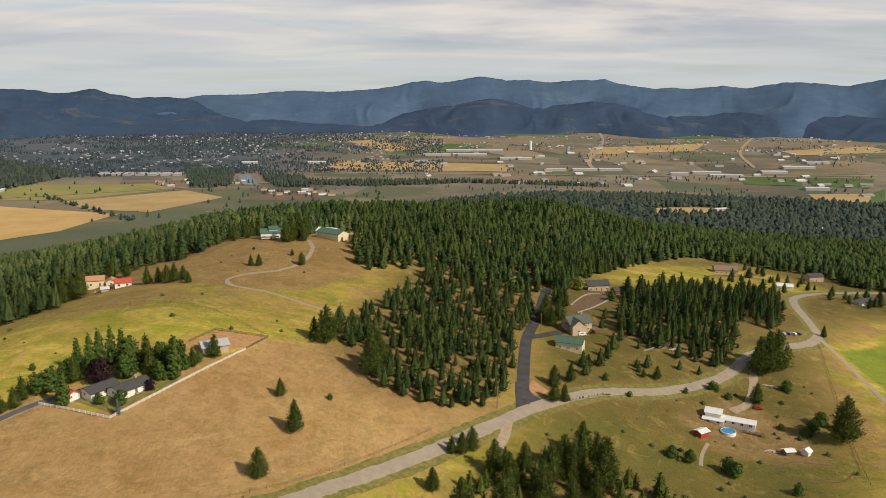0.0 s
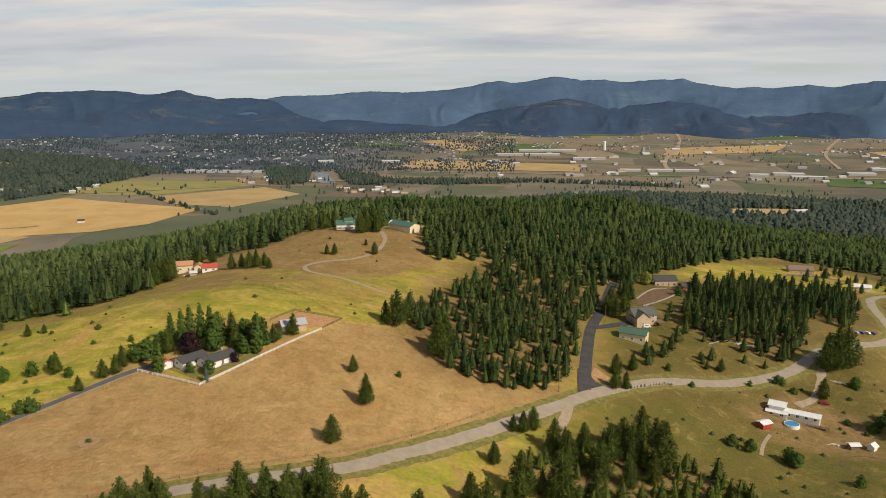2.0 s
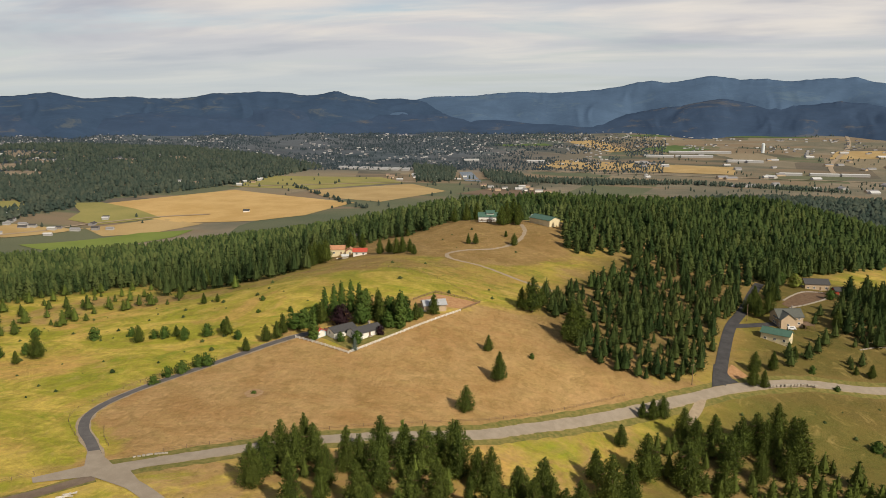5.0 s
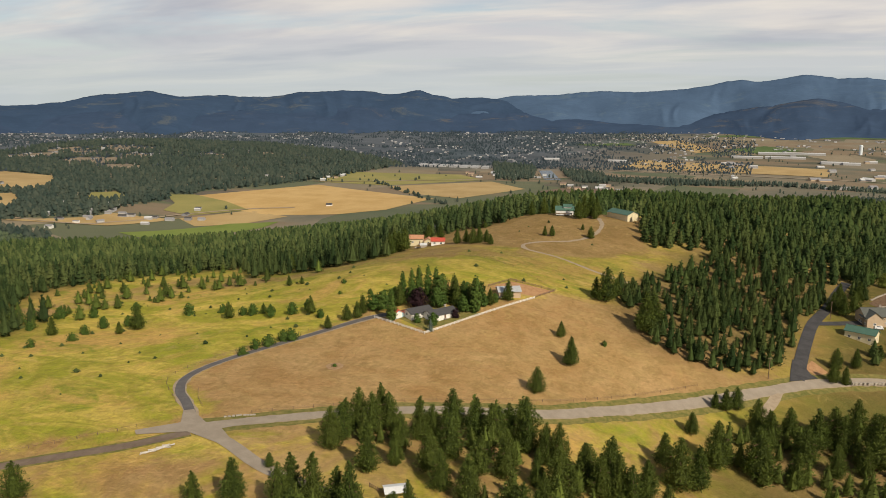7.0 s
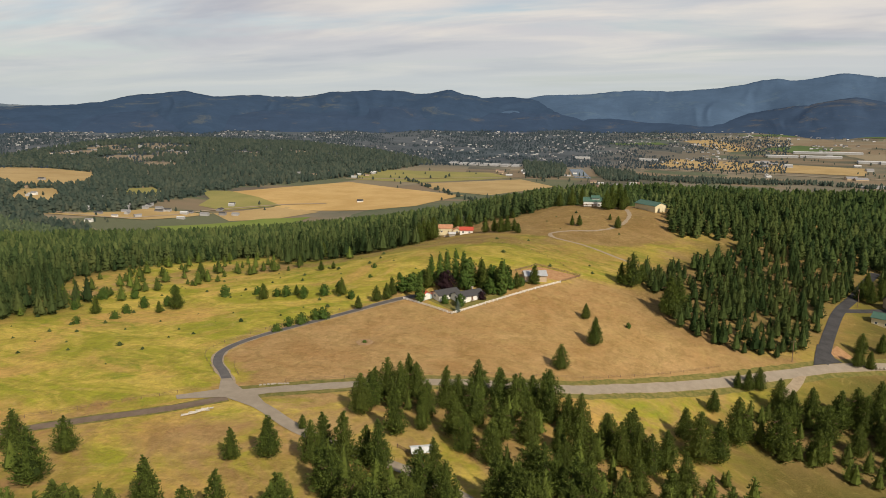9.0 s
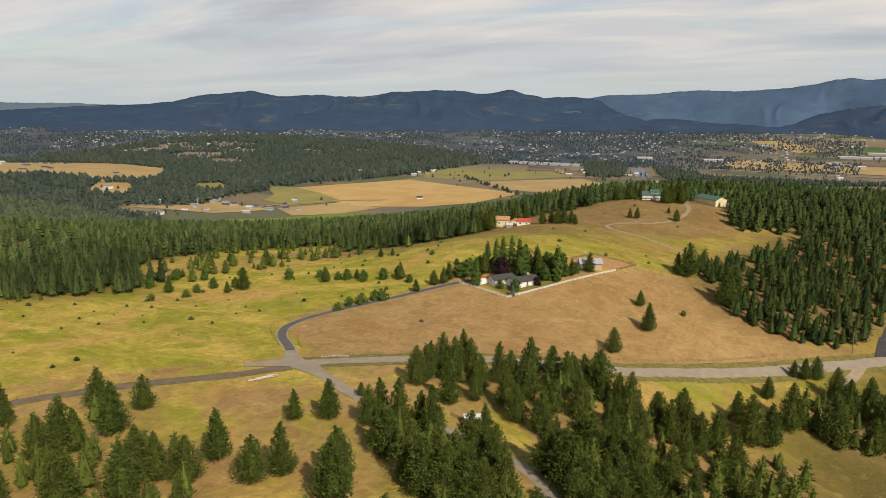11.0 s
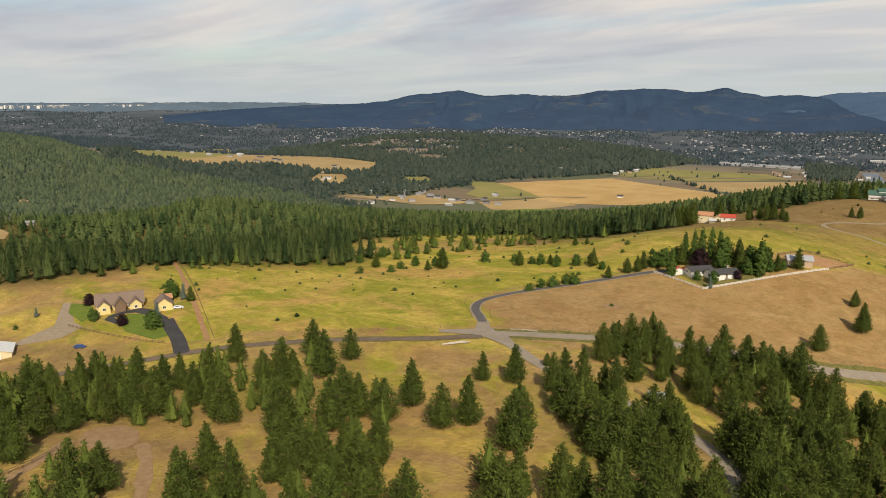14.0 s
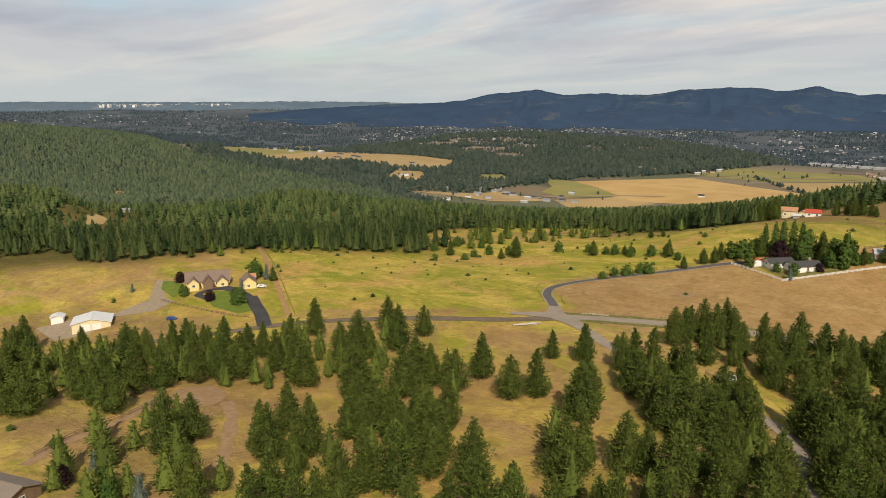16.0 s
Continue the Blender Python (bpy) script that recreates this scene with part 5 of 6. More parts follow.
def window(parent, m, w=1.3, h=1.2, frame_mat=None):
    """A framed window: frame with a recessed pane and a sill."""
    key = (w, h, (frame_mat or M_WHITE).name)
    if key not in WINDOWS:
        fr = bars((-w / 2, 0, 0, 0.12, 0.12, h + 0.12), (w / 2, 0, 0, 0.12, 0.12, h + 0.12), (0, 0, h / 2, w, 0.12, 0.12), (0, 0, -h / 2, w + 0.25, 0.2, 0.12), (0, 0, 0, 0.06, 0.08, h))
        pa = bars((0, 0.02, 0, w - 0.1, 0.04, h - 0.1))
        got = []
        for n, bm, mat in (("frame", fr, frame_mat or M_WHITE), ("pane", pa, M_GLASS)):
            me = bpy.data.meshes.new(n)
            bm.to_mesh(me)
            bm.free()
            me.materials.append(mat)
            got.append(me)
        WINDOWS[key] = got
    fr, pa = WINDOWS[key]
    win = piece("window", fr, parent, m)
    piece("pane", pa, win)
    return win


def house(name, label, x, y, turn, wings, wall, roof, category="house", z=None, windows=True, chimney=False, door=True, garage=0, trim=None):
    """A house of one or more gabled wings: (cx, cy, length, width, wall height, rise, turn)."""
    root = thing(name, label, category, x, y, turn, z)
    body = None
    for n, (cx, cy, L, W, h, rise, a) in enumerate(wings):
        bm = bmesh.new()
        gable(bm, L, W, h, rise, cx, cy, 0, a)
        body = part("wall", bm, wall, root)
        bm = bmesh.new()
        roof_slabs(bm, L, W, h, rise, cx, cy, 0, a)
        r = part("roof", bm, roof, root)
        bm = bars((0, 0, h + rise + 0.28, L + 1.1, 0.3, 0.12))
        ridge = part("ridge_cap", bm, roof, r)
        ridge.matrix_basis = pose(cx, cy, 0, 0, 0, a)
        if windows:
            m = pose(cx, cy, 0, 0, 0, a)
            floors = 2 if h > 4.6 else 1
            count = max(1, int(L / 3.6))
            for s in (-1, 1):
                for f in range(floors):
                    for i in range(count):
                        if door and n == 0 and s == -1 and f == 0 and i == count // 2:
                            continue
                        u = (i + 0.5) / count * L - L / 2
                        window(body, m @ pose(u, s * (W / 2 + 0.03), 1.5 + 2.7 * f, 0, 0, 0 if s < 0 else 180))
            for s in (-1, 1):
                window(body, m @ pose(s * (L / 2 + 0.03), 0, 1.6, 0, 0, 90 * s))
            if door and n == 0:
                u = (count // 2 + 0.5) / count * L - L / 2
                d = part("door", bars((0, 0, 1.05, 1.0, 0.1, 2.1), (0, -0.04, 0.6, 0.7, 0.1, 0.7), (0, -0.04, 1.55, 0.7, 0.1, 0.7)), M_TIMBER, root, "dark timber door")
                d.matrix_basis = m @ pose(u, -W / 2 - 0.05, 0)
                step = part("doorstep", bars((0, 0, 0.05, 1.8, 1.2, 0.3)), M_STONE, root)
                step.matrix_basis = m @ pose(u, -W / 2 - 0.6, 0)
        if n == 0 and chimney:
            bm = bars((L * 0.22, 0.6, h + rise + 0.4, 0.9, 0.7, 2.0), (L * 0.22, 0.6, h + rise + 1.42, 1.1, 0.9, 0.18))
            c = part("chimney", bm, M_STONE, root)
            c.matrix_basis = pose(cx, cy, 0, 0, 0, a)
        for g in range(garage if n == 0 else 0):
            bm = bars((0, 0, 1.4, 3.4, 0.14, 2.8), (0, -0.05, 0.7, 3.2, 0.08, 0.06), (0, -0.05, 1.4, 3.2, 0.08, 0.06), (0, -0.05, 2.1, 3.2, 0.08, 0.06))
            d = part("garage_door", bm, M_WHITE, root, "white roll-up door")
            d.matrix_basis = pose(cx, cy, 0, 0, 0, a) @ pose(-L / 2 - 0.06, (g - (garage - 1) / 2) * 4.2, 0, 0, 0, -90)
    return root


# the white-fenced ranch
house("ranch_house", "long low white ranch house with dark grey shingle roof", -120, 270.5, 58, [(0, 0, 14, 8, 2.3, 1.5, 0), (-7.5, 8, 12, 8, 2.3, 1.5, 0)], M_WHITE, M_GREYROOF, chimney=True)
house("ranch_garage", "small pale blue garage with bright red roof", -140, 263.5, 58, [(0, 0, 6, 5, 2.3, 1.4, 90)], paint("pale_blue_boards", (0.36, 0.50, 0.55), 0.7), paint("bright_red_roof", (0.60, 0.11, 0.06), 0.5), "garage", garage=1, door=False)
house("stable", "low tan stable with pale grey roof beside the pen", -99, 309, 30, [(0, 0, 11, 8, 2.6, 1.6, 0)], M_TANWALL, paint("pale_grey_sheet_roof", (0.42, 0.42, 0.42), 0.5), "stable", windows=False, door=False)
# houses on the hill
house("white_garage", "white garage with bright red metal roof on the hill", -188, 427, 20, [(0, 0, 9, 6.5, 2.9, 1.6, 0)], M_WHITE, M_REDROOF, "garage", door=False, garage=1)
house("terracotta_house", "cream house with terracotta roof among pines", -207, 444, 20, [(-5, 2, 10, 7, 4.0, 2.0, 0), (4, 0, 7, 6, 2.8, 1.8, 90)], M_CREAM, M_TILEROOF)
house("hilltop_house", "pale two-storey hilltop house with green roof", -122, 522, 15, [(0, 0, 14, 9, 4.2, 2.4, 0), (2, 1, 6, 7, 6.6, 1.4, 0)], M_WHITE, M_GREENROOF)
house("long_barn", "long cream barn with dark green metal roof", -78, 523, -38, [(0, 0, 22, 11, 4.4, 2.2, 0)], M_CREAM, M_GREENROOF, "barn", windows=False, door=False)
house("white_farmhouse", "white house behind the hilltop barn", -92, 590, -20, [(0, 0, 16, 9, 3.2, 2.0, 0)], M_WHITE, M_WHITEROOF)
# beside the black lane
house("gabled_house", "tan two-storey gabled house with grey-green roof", 76, 404, 20, [(0, 0, 14, 10, 5.2, 3.2, 0), (-3, -4, 8, 8, 4.8, 3.0, 90)], M_TANWALL, paint("grey_green_roof", (0.105, 0.108, 0.092), 0.75), chimney=True)
house("workshop", "cream workshop with dark green metal roof", 68, 377, -22, [(0, 0, 14, 7.5, 4.2, 2.0, 0)], M_CREAM, M_GREENROOF, "workshop", garage=1, door=False)
house("terraced_house", "brown house with dark roof above stone terraces", 105, 492, 10, [(0, 0, 15, 9, 4.0, 2.4, 0)], M_TANWALL, M_GREYROOF)
# the white house with the pool
house("white_house", "white two-storey house with a long low wing", 133.5, 326, -27, [(-6, 1, 7, 5.8, 4.3, 1.4, 0), (5, 0, 15, 5, 2.4, 1.0, 0), (-5.5, -3.6, 9, 2.6, 2.2, 0.5, 0)], M_WHITE, M_WHITEROOF)
house("red_shed", "small red board shed with white roof", 117, 312, 30, [(0, 0, 5, 4, 2.4, 0.6, 0)], M_REDWALL, M_WHITEROOF, "shed", windows=False)
house("lean_shed", "little open shelter with white sheet roof", 151.5, 301, 10, [(0, 0, 4, 3, 2.0, 0.5, 0)], M_TIMBER, M_WHITEROOF, "shed", windows=False, door=False)
house("play_shed", "tiny white shed in the rough garden", 159, 300.5, 40, [(0, 0, 3, 3, 2.0, 1.0, 0)], M_WHITE, M_WHITEROOF, "shed", windows=False)
# east
house("meadow_house", "brown farmhouse with a wide roof in the east meadow", 255, 655, -8, [(0, 0, 20, 11, 3.6, 3.0, 0)], M_TANWALL, M_BROWNROOF)
house("white_outbuilding", "white outbuilding at the edge of the wood", 285, 602, -20, [(0, 0, 12, 8, 3.0, 1.6, 0)], M_WHITE, M_WHITEROOF, "barn", windows=False)
house("far_east_house", "white house among pines by the bend", 330, 560, 15, [(0, 0, 16, 9, 3.0, 2.0, 0)], M_WHITE, M_GREYROOF)
house("far_east_house", "grey house among pines in the east", 338, 660, 10, [(0, 0, 14, 9, 4.6, 2.2, 0)], M_TANWALL, M_GREYROOF)
# the yellow house
house("yellow_house", "large pale yellow house with broad brown roof", -308, 62, 69, [(0, 2, 20, 11, 3.0, 3.6, 0), (-6.6, -3.6, 6, 5, 2.9, 2.2, 90), (6.6, -3.6, 6, 5, 2.9, 2.2, 90)], M_YELLOW, M_BROWNROOF, door=False)
house("yellow_garage", "pale yellow garage with brown roof", -289, 74, 69, [(0, 0, 9, 7, 3.0, 2.8, 90)], M_YELLOW, M_BROWNROOF, "garage", door=False, garage=0)
house("garden_shed", "small shed with rusty red roof", -300, 80, 69, [(0, 0, 5, 3.5, 2.2, 1.2, 0)], M_TIMBER, M_TILEROOF, "shed", windows=False)
house("white_barn", "wide cream barn with white sheet roof", -296, 6, 160, [(0, 0, 12, 15, 3.1, 1.8, 0)], M_CREAM, M_WHITEROOF, "barn", windows=False, door=False, garage=2)
house("small_white_shed", "small white shed beside the barn", -318, -3, 160, [(0, 0, 5, 5, 2.8, 0.8, 0)], M_WHITE, M_WHITEROOF, "shed", windows=False, door=False)


# ---- white board fence ----
def fence(name, label, line, mat, gap=2.4, tall=1.35, rails=(0.45, 0.8, 1.15), post=0.16, rail_t=0.16, category="fence"):
    root = thing(name, label, category, *line[0])
    base = Vector(root.matrix_basis.translation)
    inv = root.matrix_basis.inverted()
    pm = bpy.data.meshes.new("post")
    bm = bars((0, 0, tall / 2 - 0.15, post, post, tall + 0.3, 0.02))
    bm.to_mesh(pm)
    bm.free()
    pm.materials.append(mat)
    rm = bpy.data.meshes.new("rail")
    bm = bars((0.5, 0, 0, 1.0, 0.05, rail_t))
    bm.to_mesh(rm)
    bm.free()
    rm.materials.append(mat)
    pts = smooth_line(line, gap) if len(line) > 2 else np.array([np.array(line[0]) + (np.array(line[1]) - line[0]) * u for u in np.linspace(0, 1, max(2, int(np.hypot(*(np.array(line[1]) - line[0])) / gap)))])
    spots = [Vector((x, y, height(x, y))) for x, y in pts]
    for a, b in zip(spots, spots[1:] + [None]):
        piece("post", pm, root, inv @ Matrix.Translation(a))
        if b is None:
            continue
        d = b - a
        for h in rails:
            m = Matrix.Translation(a + Vector((0, 0, h))) @ d.to_track_quat("X", "Z").to_matrix().to_4x4() @ Matrix.Diagonal((d.length, 1, 1, 1))
            piece("rail", rm, root, inv @ m)
    return root


fence("white_fence", "white three-rail board fence round the ranch garden", [(-149, 259), (-119, 250)], M_WHITE)
fence("white_fence", "long white three-rail board fence along the dry field", [(-119, 250), (-86, 312)], M_WHITE)
fence("pen_fence", "weathered timber fence round the bare earth pen", [(-86, 313), (-80, 328)], M_TIMBER, 3.0)
fence("pen_fence", "weathered timber fence behind the earth pen", [(-80, 328), (-104, 328)], M_TIMBER, 3.0)
fence("pen_fence", "weathered timber fence beside the stable pen", [(-104, 328), (-111, 313)], M_TIMBER, 3.0)
patch("earth_pen", [(-87, 315), (-80, 328), (-103, 327), (-110, 314), (-97, 313)], M_SOIL, 0.06, "bare orange earth pen for horses", "pen", 5)

# ranch trees
for kind, x, y, tall, fat in [(POPLAR, -139.5, 258.5, 14, 1.35), (POPLAR, -146, 284, 15, 1), (POPLAR, -142, 286, 16, 1), (POPLAR, -139, 288, 17, 1), (POPLAR, -135, 290, 17, 1), (POPLAR, -131, 291, 16, 1), (PLUM, -134, 276, 11, 1), (LEAFY[0], -125, 280, 12, 1),
                              (LEAFY[1], -128, 290, 13, 1), (FIR, -117, 284, 13, 1), (FIR, -122, 293, 13, 1), (FIR, -112, 289, 11, 1), (POPLAR, -106.5, 282, 19, 1.2), (LEAFY[1], -108, 285, 8, 1), (LEAFY[0], -105, 290, 7, 1), (LEAFY[0], -110, 294, 12, 1), (FIR, -97, 303, 11, 1.3),
                              (SPRUCE, -117.5, 253.5, 6.5, 1), (LEAFY[0], -119, 260, 7, 1), (LEAFY[1], -127, 260, 5, 1), (PLUM, -113, 272, 5, 1), (LEAFY[1], -150, 270, 10, 1.2), (LEAFY[0], -154, 268, 9, 1.3), (FIR, -159, 266, 9, 1.2), (LEAFY[1], -102, 297, 5, 1.1), (FIR, -144, 276, 12, 1.2), (FIR, -120, 288, 13, 1.3), (LEAFY[1], -115, 291, 11, 1), (FIR, -126, 284, 12, 1.3), (LEAFY[0], -139, 281, 10, 1), (FIR, -110, 286, 12, 1.2), (LEAFY[0], -148, 278, 9, 1.1), (FIR, -103, 293, 9, 1.3), (LEAFY[0], -112, 280, 9, 1)]:
    plant(kind, x, y, tall, rnd, fat)
patch("ranch_lawn", [(-138, 262), (-120, 254), (-104, 281), (-112, 283), (-124, 281), (-134, 274)], M_VERGE, 0.07, "dry green lawn round the ranch house", "lawn", 5)
# yellow house garden
for kind, x, y, tall, fat in [(PLUM, -326, 55, 6, 1.2), (LEAFY[0], -300, 47, 6, 1.3), (PLUM, -281, 52, 5.5, 1.1), (LEAFY[1], -264, 58, 8, 1.3), (SPRUCE, -278, 66, 8, 1), (LEAFY[0], -303, 84, 10, 1.2), (SPRUCE, -296, 87, 9, 1), (FIR, -291, 88, 8, 1.2), (FIR, -306, 88, 7, 1.2), (SPRUCE, -330, 33, 5, 1), (SHRUB[0], -322, 22, 2.4, 1)]:
    plant(kind, x, y, tall, rnd, fat)
fence("garden_fence", "low grey rail fence in front of the yellow house", [(-303, 37.5), (-277, 42), (-252, 47), (-239, 51)], M_TIMBER, 3.2, 1.2, (0.5, 0.95))

# pool
pool = thing("round_pool", "round above-ground pool with bright blue water", "pool", 131, 317)
bm = bmesh.new()
for r0, z0 in ((3.4, -0.6), (3.4, 1.2), (3.2, 1.25), (3.2, 0.9)):
    bmesh.ops.create_circle(bm, radius=r0, segments=28, matrix=Matrix.Translation((0, 0, z0)))
bm.verts.ensure_lookup_table()
for j in range(3):
    for i in range(28):
        bm.faces.new([bm.verts[j * 28 + i], bm.verts[j * 28 + (i + 1) % 28], bm.verts[j * 28 + 28 + (i + 1) % 28], bm.verts[j * 28 + 28 + i]])
part("pool_wall", bm, M_WHITE, pool, "pale round pool wall")
bm = bmesh.new()
bmesh.ops.create_circle(bm, radius=3.19, segments=28, cap_ends=True, matrix=Matrix.Translation((0, 0, 1.05)))
part("water", bm, M_POOL, pool, "bright blue water")

# ---- the valley: town, works and water tower ----


def block_town(name, spots, low, high, tall, mats, seed, label, base=None):
    """Many small gabled buildings, one mesh for each wall and roof colour."""
    rng = np.random.RandomState(seed)
    group = rng.randint(0, len(mats), len(spots))
    for g, (wall, roof) in enumerate(mats):
        vw, fw, vr, fr = [], [], [], []
        for x, y in spots[group == g]:
            L, W, h, a = rng.uniform(low, high), rng.uniform(low * 0.6, high * 0.6), rng.uniform(*tall), rng.uniform(0, 3.14) if rng.uniform() < 0.3 else 0.35
            c, s, z, r = math.cos(a), math.sin(a), height(x, y) - 1 if base is None else base, W * 0.22
            at = lambda u, v, t: (x + u * c - v * s, y + u * s + v * c, z + t)
            n = len(vw)
            vw += [at(-L / 2, -W / 2, 0), at(L / 2, -W / 2, 0), at(L / 2, W / 2, 0), at(-L / 2, W / 2, 0), at(-L / 2, -W / 2, h), at(L / 2, -W / 2, h), at(L / 2, W / 2, h), at(-L / 2, W / 2, h), at(-L / 2, 0, h + r), at(L / 2, 0, h + r)]
            fw += [(n, n + 1, n + 5, n + 4), (n + 2, n + 3, n + 7, n + 6), (n + 1, n + 2, n + 6, n + 9, n + 5), (n + 3, n, n + 4, n + 8, n + 7)]
            n, o = len(vr), 0.5
            vr += [at(-L / 2 - o, -W / 2 - o, h - 0.1), at(L / 2 + o, -W / 2 - o, h - 0.1), at(L / 2 + o, 0, h + r + 0.2), at(-L / 2 - o, 0, h + r + 0.2), at(L / 2 + o, W / 2 + o, h - 0.1), at(-L / 2 - o, W / 2 + o, h - 0.1)]
            fr += [(n, n + 1, n + 2, n + 3), (n + 3, n + 2, n + 4, n + 5)]
        if vw:
            tagged(new(name, mesh_of(name, vw, fw, wall)), label, "town", kind="stuff")
            tagged(new(name + "_roofs", mesh_of(name, vr, fr, roof)), label + ", roofs", "town", kind="stuff")


TOWN_MATS = [(M_TOWNWALL, M_GREYROOF), (M_TOWNWALL, M_TOWNROOF), (M_TOWNROOF, M_GREYROOF), (M_TOWNWALL, M_TOWNROOF), (M_TOWNWALL, M_FARROOF)]


def sector(n, seed, az, far, power=1.0):
    rng = np.random.RandomState(seed)
    a, r = np.radians(rng.uniform(*az, n)), far[0] + (far[1] - far[0]) * rng.uniform(size=n) ** power
    return np.column_stack([-np.sin(a) * r, np.cos(a) * r])


homes = np.concatenate([sector(2000, 1, (4, 58), (2450, 4300)), sector(240, 4, (58, 86), (3300, 4500))])
keep = np.array([noise.noise(Vector((x / 260, y / 260, 3.3))) > -0.12 for x, y in homes])
homes = homes[keep]
block_town("valley_town", homes, 6, 10, (3, 5), TOWN_MATS, 2, "pale houses of a town across the valley")
town_trees = sector(46000, 3, (0, 88), (2250, 4750))
keep = np.array([noise.noise(Vector((x / 420, y / 260, 7.7))) + 0.8 * noise.noise(Vector((x / 70, y / 70, 2.2))) > -0.24 for x, y in town_trees])
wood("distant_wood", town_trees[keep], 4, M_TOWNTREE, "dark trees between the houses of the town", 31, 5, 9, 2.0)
homes = sector(900, 5, (-34, 8), (3000, 4000))
keep = np.array([noise.noise(Vector((x / 200, y / 200, 1.3))) > 0.12 for x, y in homes])
block_town("valley_suburb", homes[keep], 7, 14, (3, 5), TOWN_MATS, 6, "pale buildings on the dry valley floor")
works = sector(110, 8, (-32, 2), (1950, 3100))
keep = np.array([noise.noise(Vector((x / 180, y / 180, 5.3))) > 0.0 for x, y in works])
block_town("valley_works", works[keep], 14, 34, (4, 6), [(M_TOWNWALL, M_FARROOF), (M_TOWNWALL, M_TOWNROOF), (M_TANWALL, M_TOWNROOF)], 9, "long pale industrial sheds in the valley")
for x, y, L, W, a in [(243, 2675, 95, 40, 5), (290, 2660, 60, 30, 5), (351, 2312, 70, 26, 3), (440, 2317, 90, 26, 3), (520, 2320, 85, 28, 3), (-21, 2783, 120, 40, 4), (100, 2800, 150, 34, 4), (167, 2953, 160, 40, 4), (60, 2940, 110, 40, 4),
                       (792, 2245, 100, 40, -4), (820, 2160, 110, 36, -4), (700, 2210, 60, 30, -4), (1000, 2260, 90, 40, 0), (1130, 2380, 120, 40, 0), (1250, 2500, 90, 36, 0), (-640, 2480, 60, 30, 20), (-420, 2500, 70, 26, 10), (930, 1850, 70, 26, 0), (560, 1110, 40, 16, 10), (500, 1330, 30, 14, 20)]:
    house("warehouse", "long flat pale warehouse on the valley floor", x, y, a, [(0, 0, L * 0.85, W * 0.8, 6, 1.6, 0)], M_TOWNWALL, M_FARROOF, "warehouse", windows=False, door=False)
plain_trees = sector(2600, 11, (-40, 10), (1750, 4000))
keep = np.array([noise.noise(Vector((x / 240, y / 240, 2.1))) > 0.16 for x, y in plain_trees])
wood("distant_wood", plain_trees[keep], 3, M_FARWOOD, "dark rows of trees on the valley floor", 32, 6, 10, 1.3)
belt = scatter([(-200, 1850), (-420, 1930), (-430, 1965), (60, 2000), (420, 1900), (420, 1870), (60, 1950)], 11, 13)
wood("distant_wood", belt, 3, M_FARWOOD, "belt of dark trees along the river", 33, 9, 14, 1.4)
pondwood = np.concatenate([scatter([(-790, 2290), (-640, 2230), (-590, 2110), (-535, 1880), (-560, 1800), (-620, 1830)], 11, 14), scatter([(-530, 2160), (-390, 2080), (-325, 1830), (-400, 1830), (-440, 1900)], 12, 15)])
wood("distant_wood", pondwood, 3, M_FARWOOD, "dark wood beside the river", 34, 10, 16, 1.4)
villagers = np.random.RandomState(3).normal((-1020, 985), (70, 50), (26, 2))
block_town("valley_hamlet", villagers, 10, 16, (4, 6), TOWN_MATS, 12, "houses of a hamlet below the wooded hill")
meadowers = np.random.RandomState(8).normal((-1780, 960), (150, 60), (14, 2))
block_town("meadow_farms", meadowers, 10, 20, (4, 6), TOWN_MATS, 13, "farm buildings on the high meadow")
house("field_house", "white farmhouse with dark roof alone in the wheat", -742, 1190, 20, [(0, 0, 11, 7, 3.2, 2.4, 0)], M_WHITE, M_GREYROOF, windows=False, door=False)
patch("river_reach", [(-585, 2120), (-552, 2140), (-455, 1870), (-500, 1870)], M_WATER, 0.5, "grey reach of river between dark trees", "river", 20)
for i in range(7):
    g = house("greenhouse", "long pale greenhouse roof on the valley floor", -960 + i * 34, 2120 + i * 3, 8, [(0, 0, 22, 62, 4, 2, 0)], M_TOWNWALL, M_TOWNWALL, "greenhouse", windows=False, door=False)
    g["group"] = "greenhouses"

farms = np.concatenate([np.random.RandomState(21).normal((-640, 1930), (70, 45), (16, 2)), np.random.RandomState(22).normal((-360, 1720), (60, 40), (12, 2)), np.random.RandomState(23).normal((-1050, 1650), (70, 60), (12, 2)), np.random.RandomState(24).normal((520, 1120), (60, 40), (10, 2)),
                        np.random.RandomState(25).normal((-1230, 930), (90, 50), (16, 2)), np.random.RandomState(26).normal((-1900, 1750), (260, 160), (14, 2))])
block_town("valley_farms", farms, 9, 18, (4, 6), [(M_WHITE, M_TOWNROOF), (M_TOWNWALL, M_FARROOF), (M_TANWALL, M_BROWNROOF)], 27, "scattered farm buildings in the valley")
farm_trees = np.concatenate([farms + np.random.RandomState(28).normal(0, 24, farms.shape), farms + np.random.RandomState(29).normal(0, 40, farms.shape), sector(160, 30, (4, 40), (1350, 2100))])
for crop in ([(-1085, 1200), (-960, 1500), (-820, 1440), (-700, 1390), (-585, 1335), (-600, 1150), (-668, 1100), (-810, 1085), (-950, 1120)], [(-790, 1540), (-609, 1759), (-477, 1617), (-540, 1360), (-690, 1420)]):
    farm_trees = farm_trees[~inside(farm_trees[:, 0], farm_trees[:, 1], crop)]
wood("distant_wood", farm_trees, 2, M_FARWOOD, "dark trees round the valley farms", 37, 5, 10, 1.4)

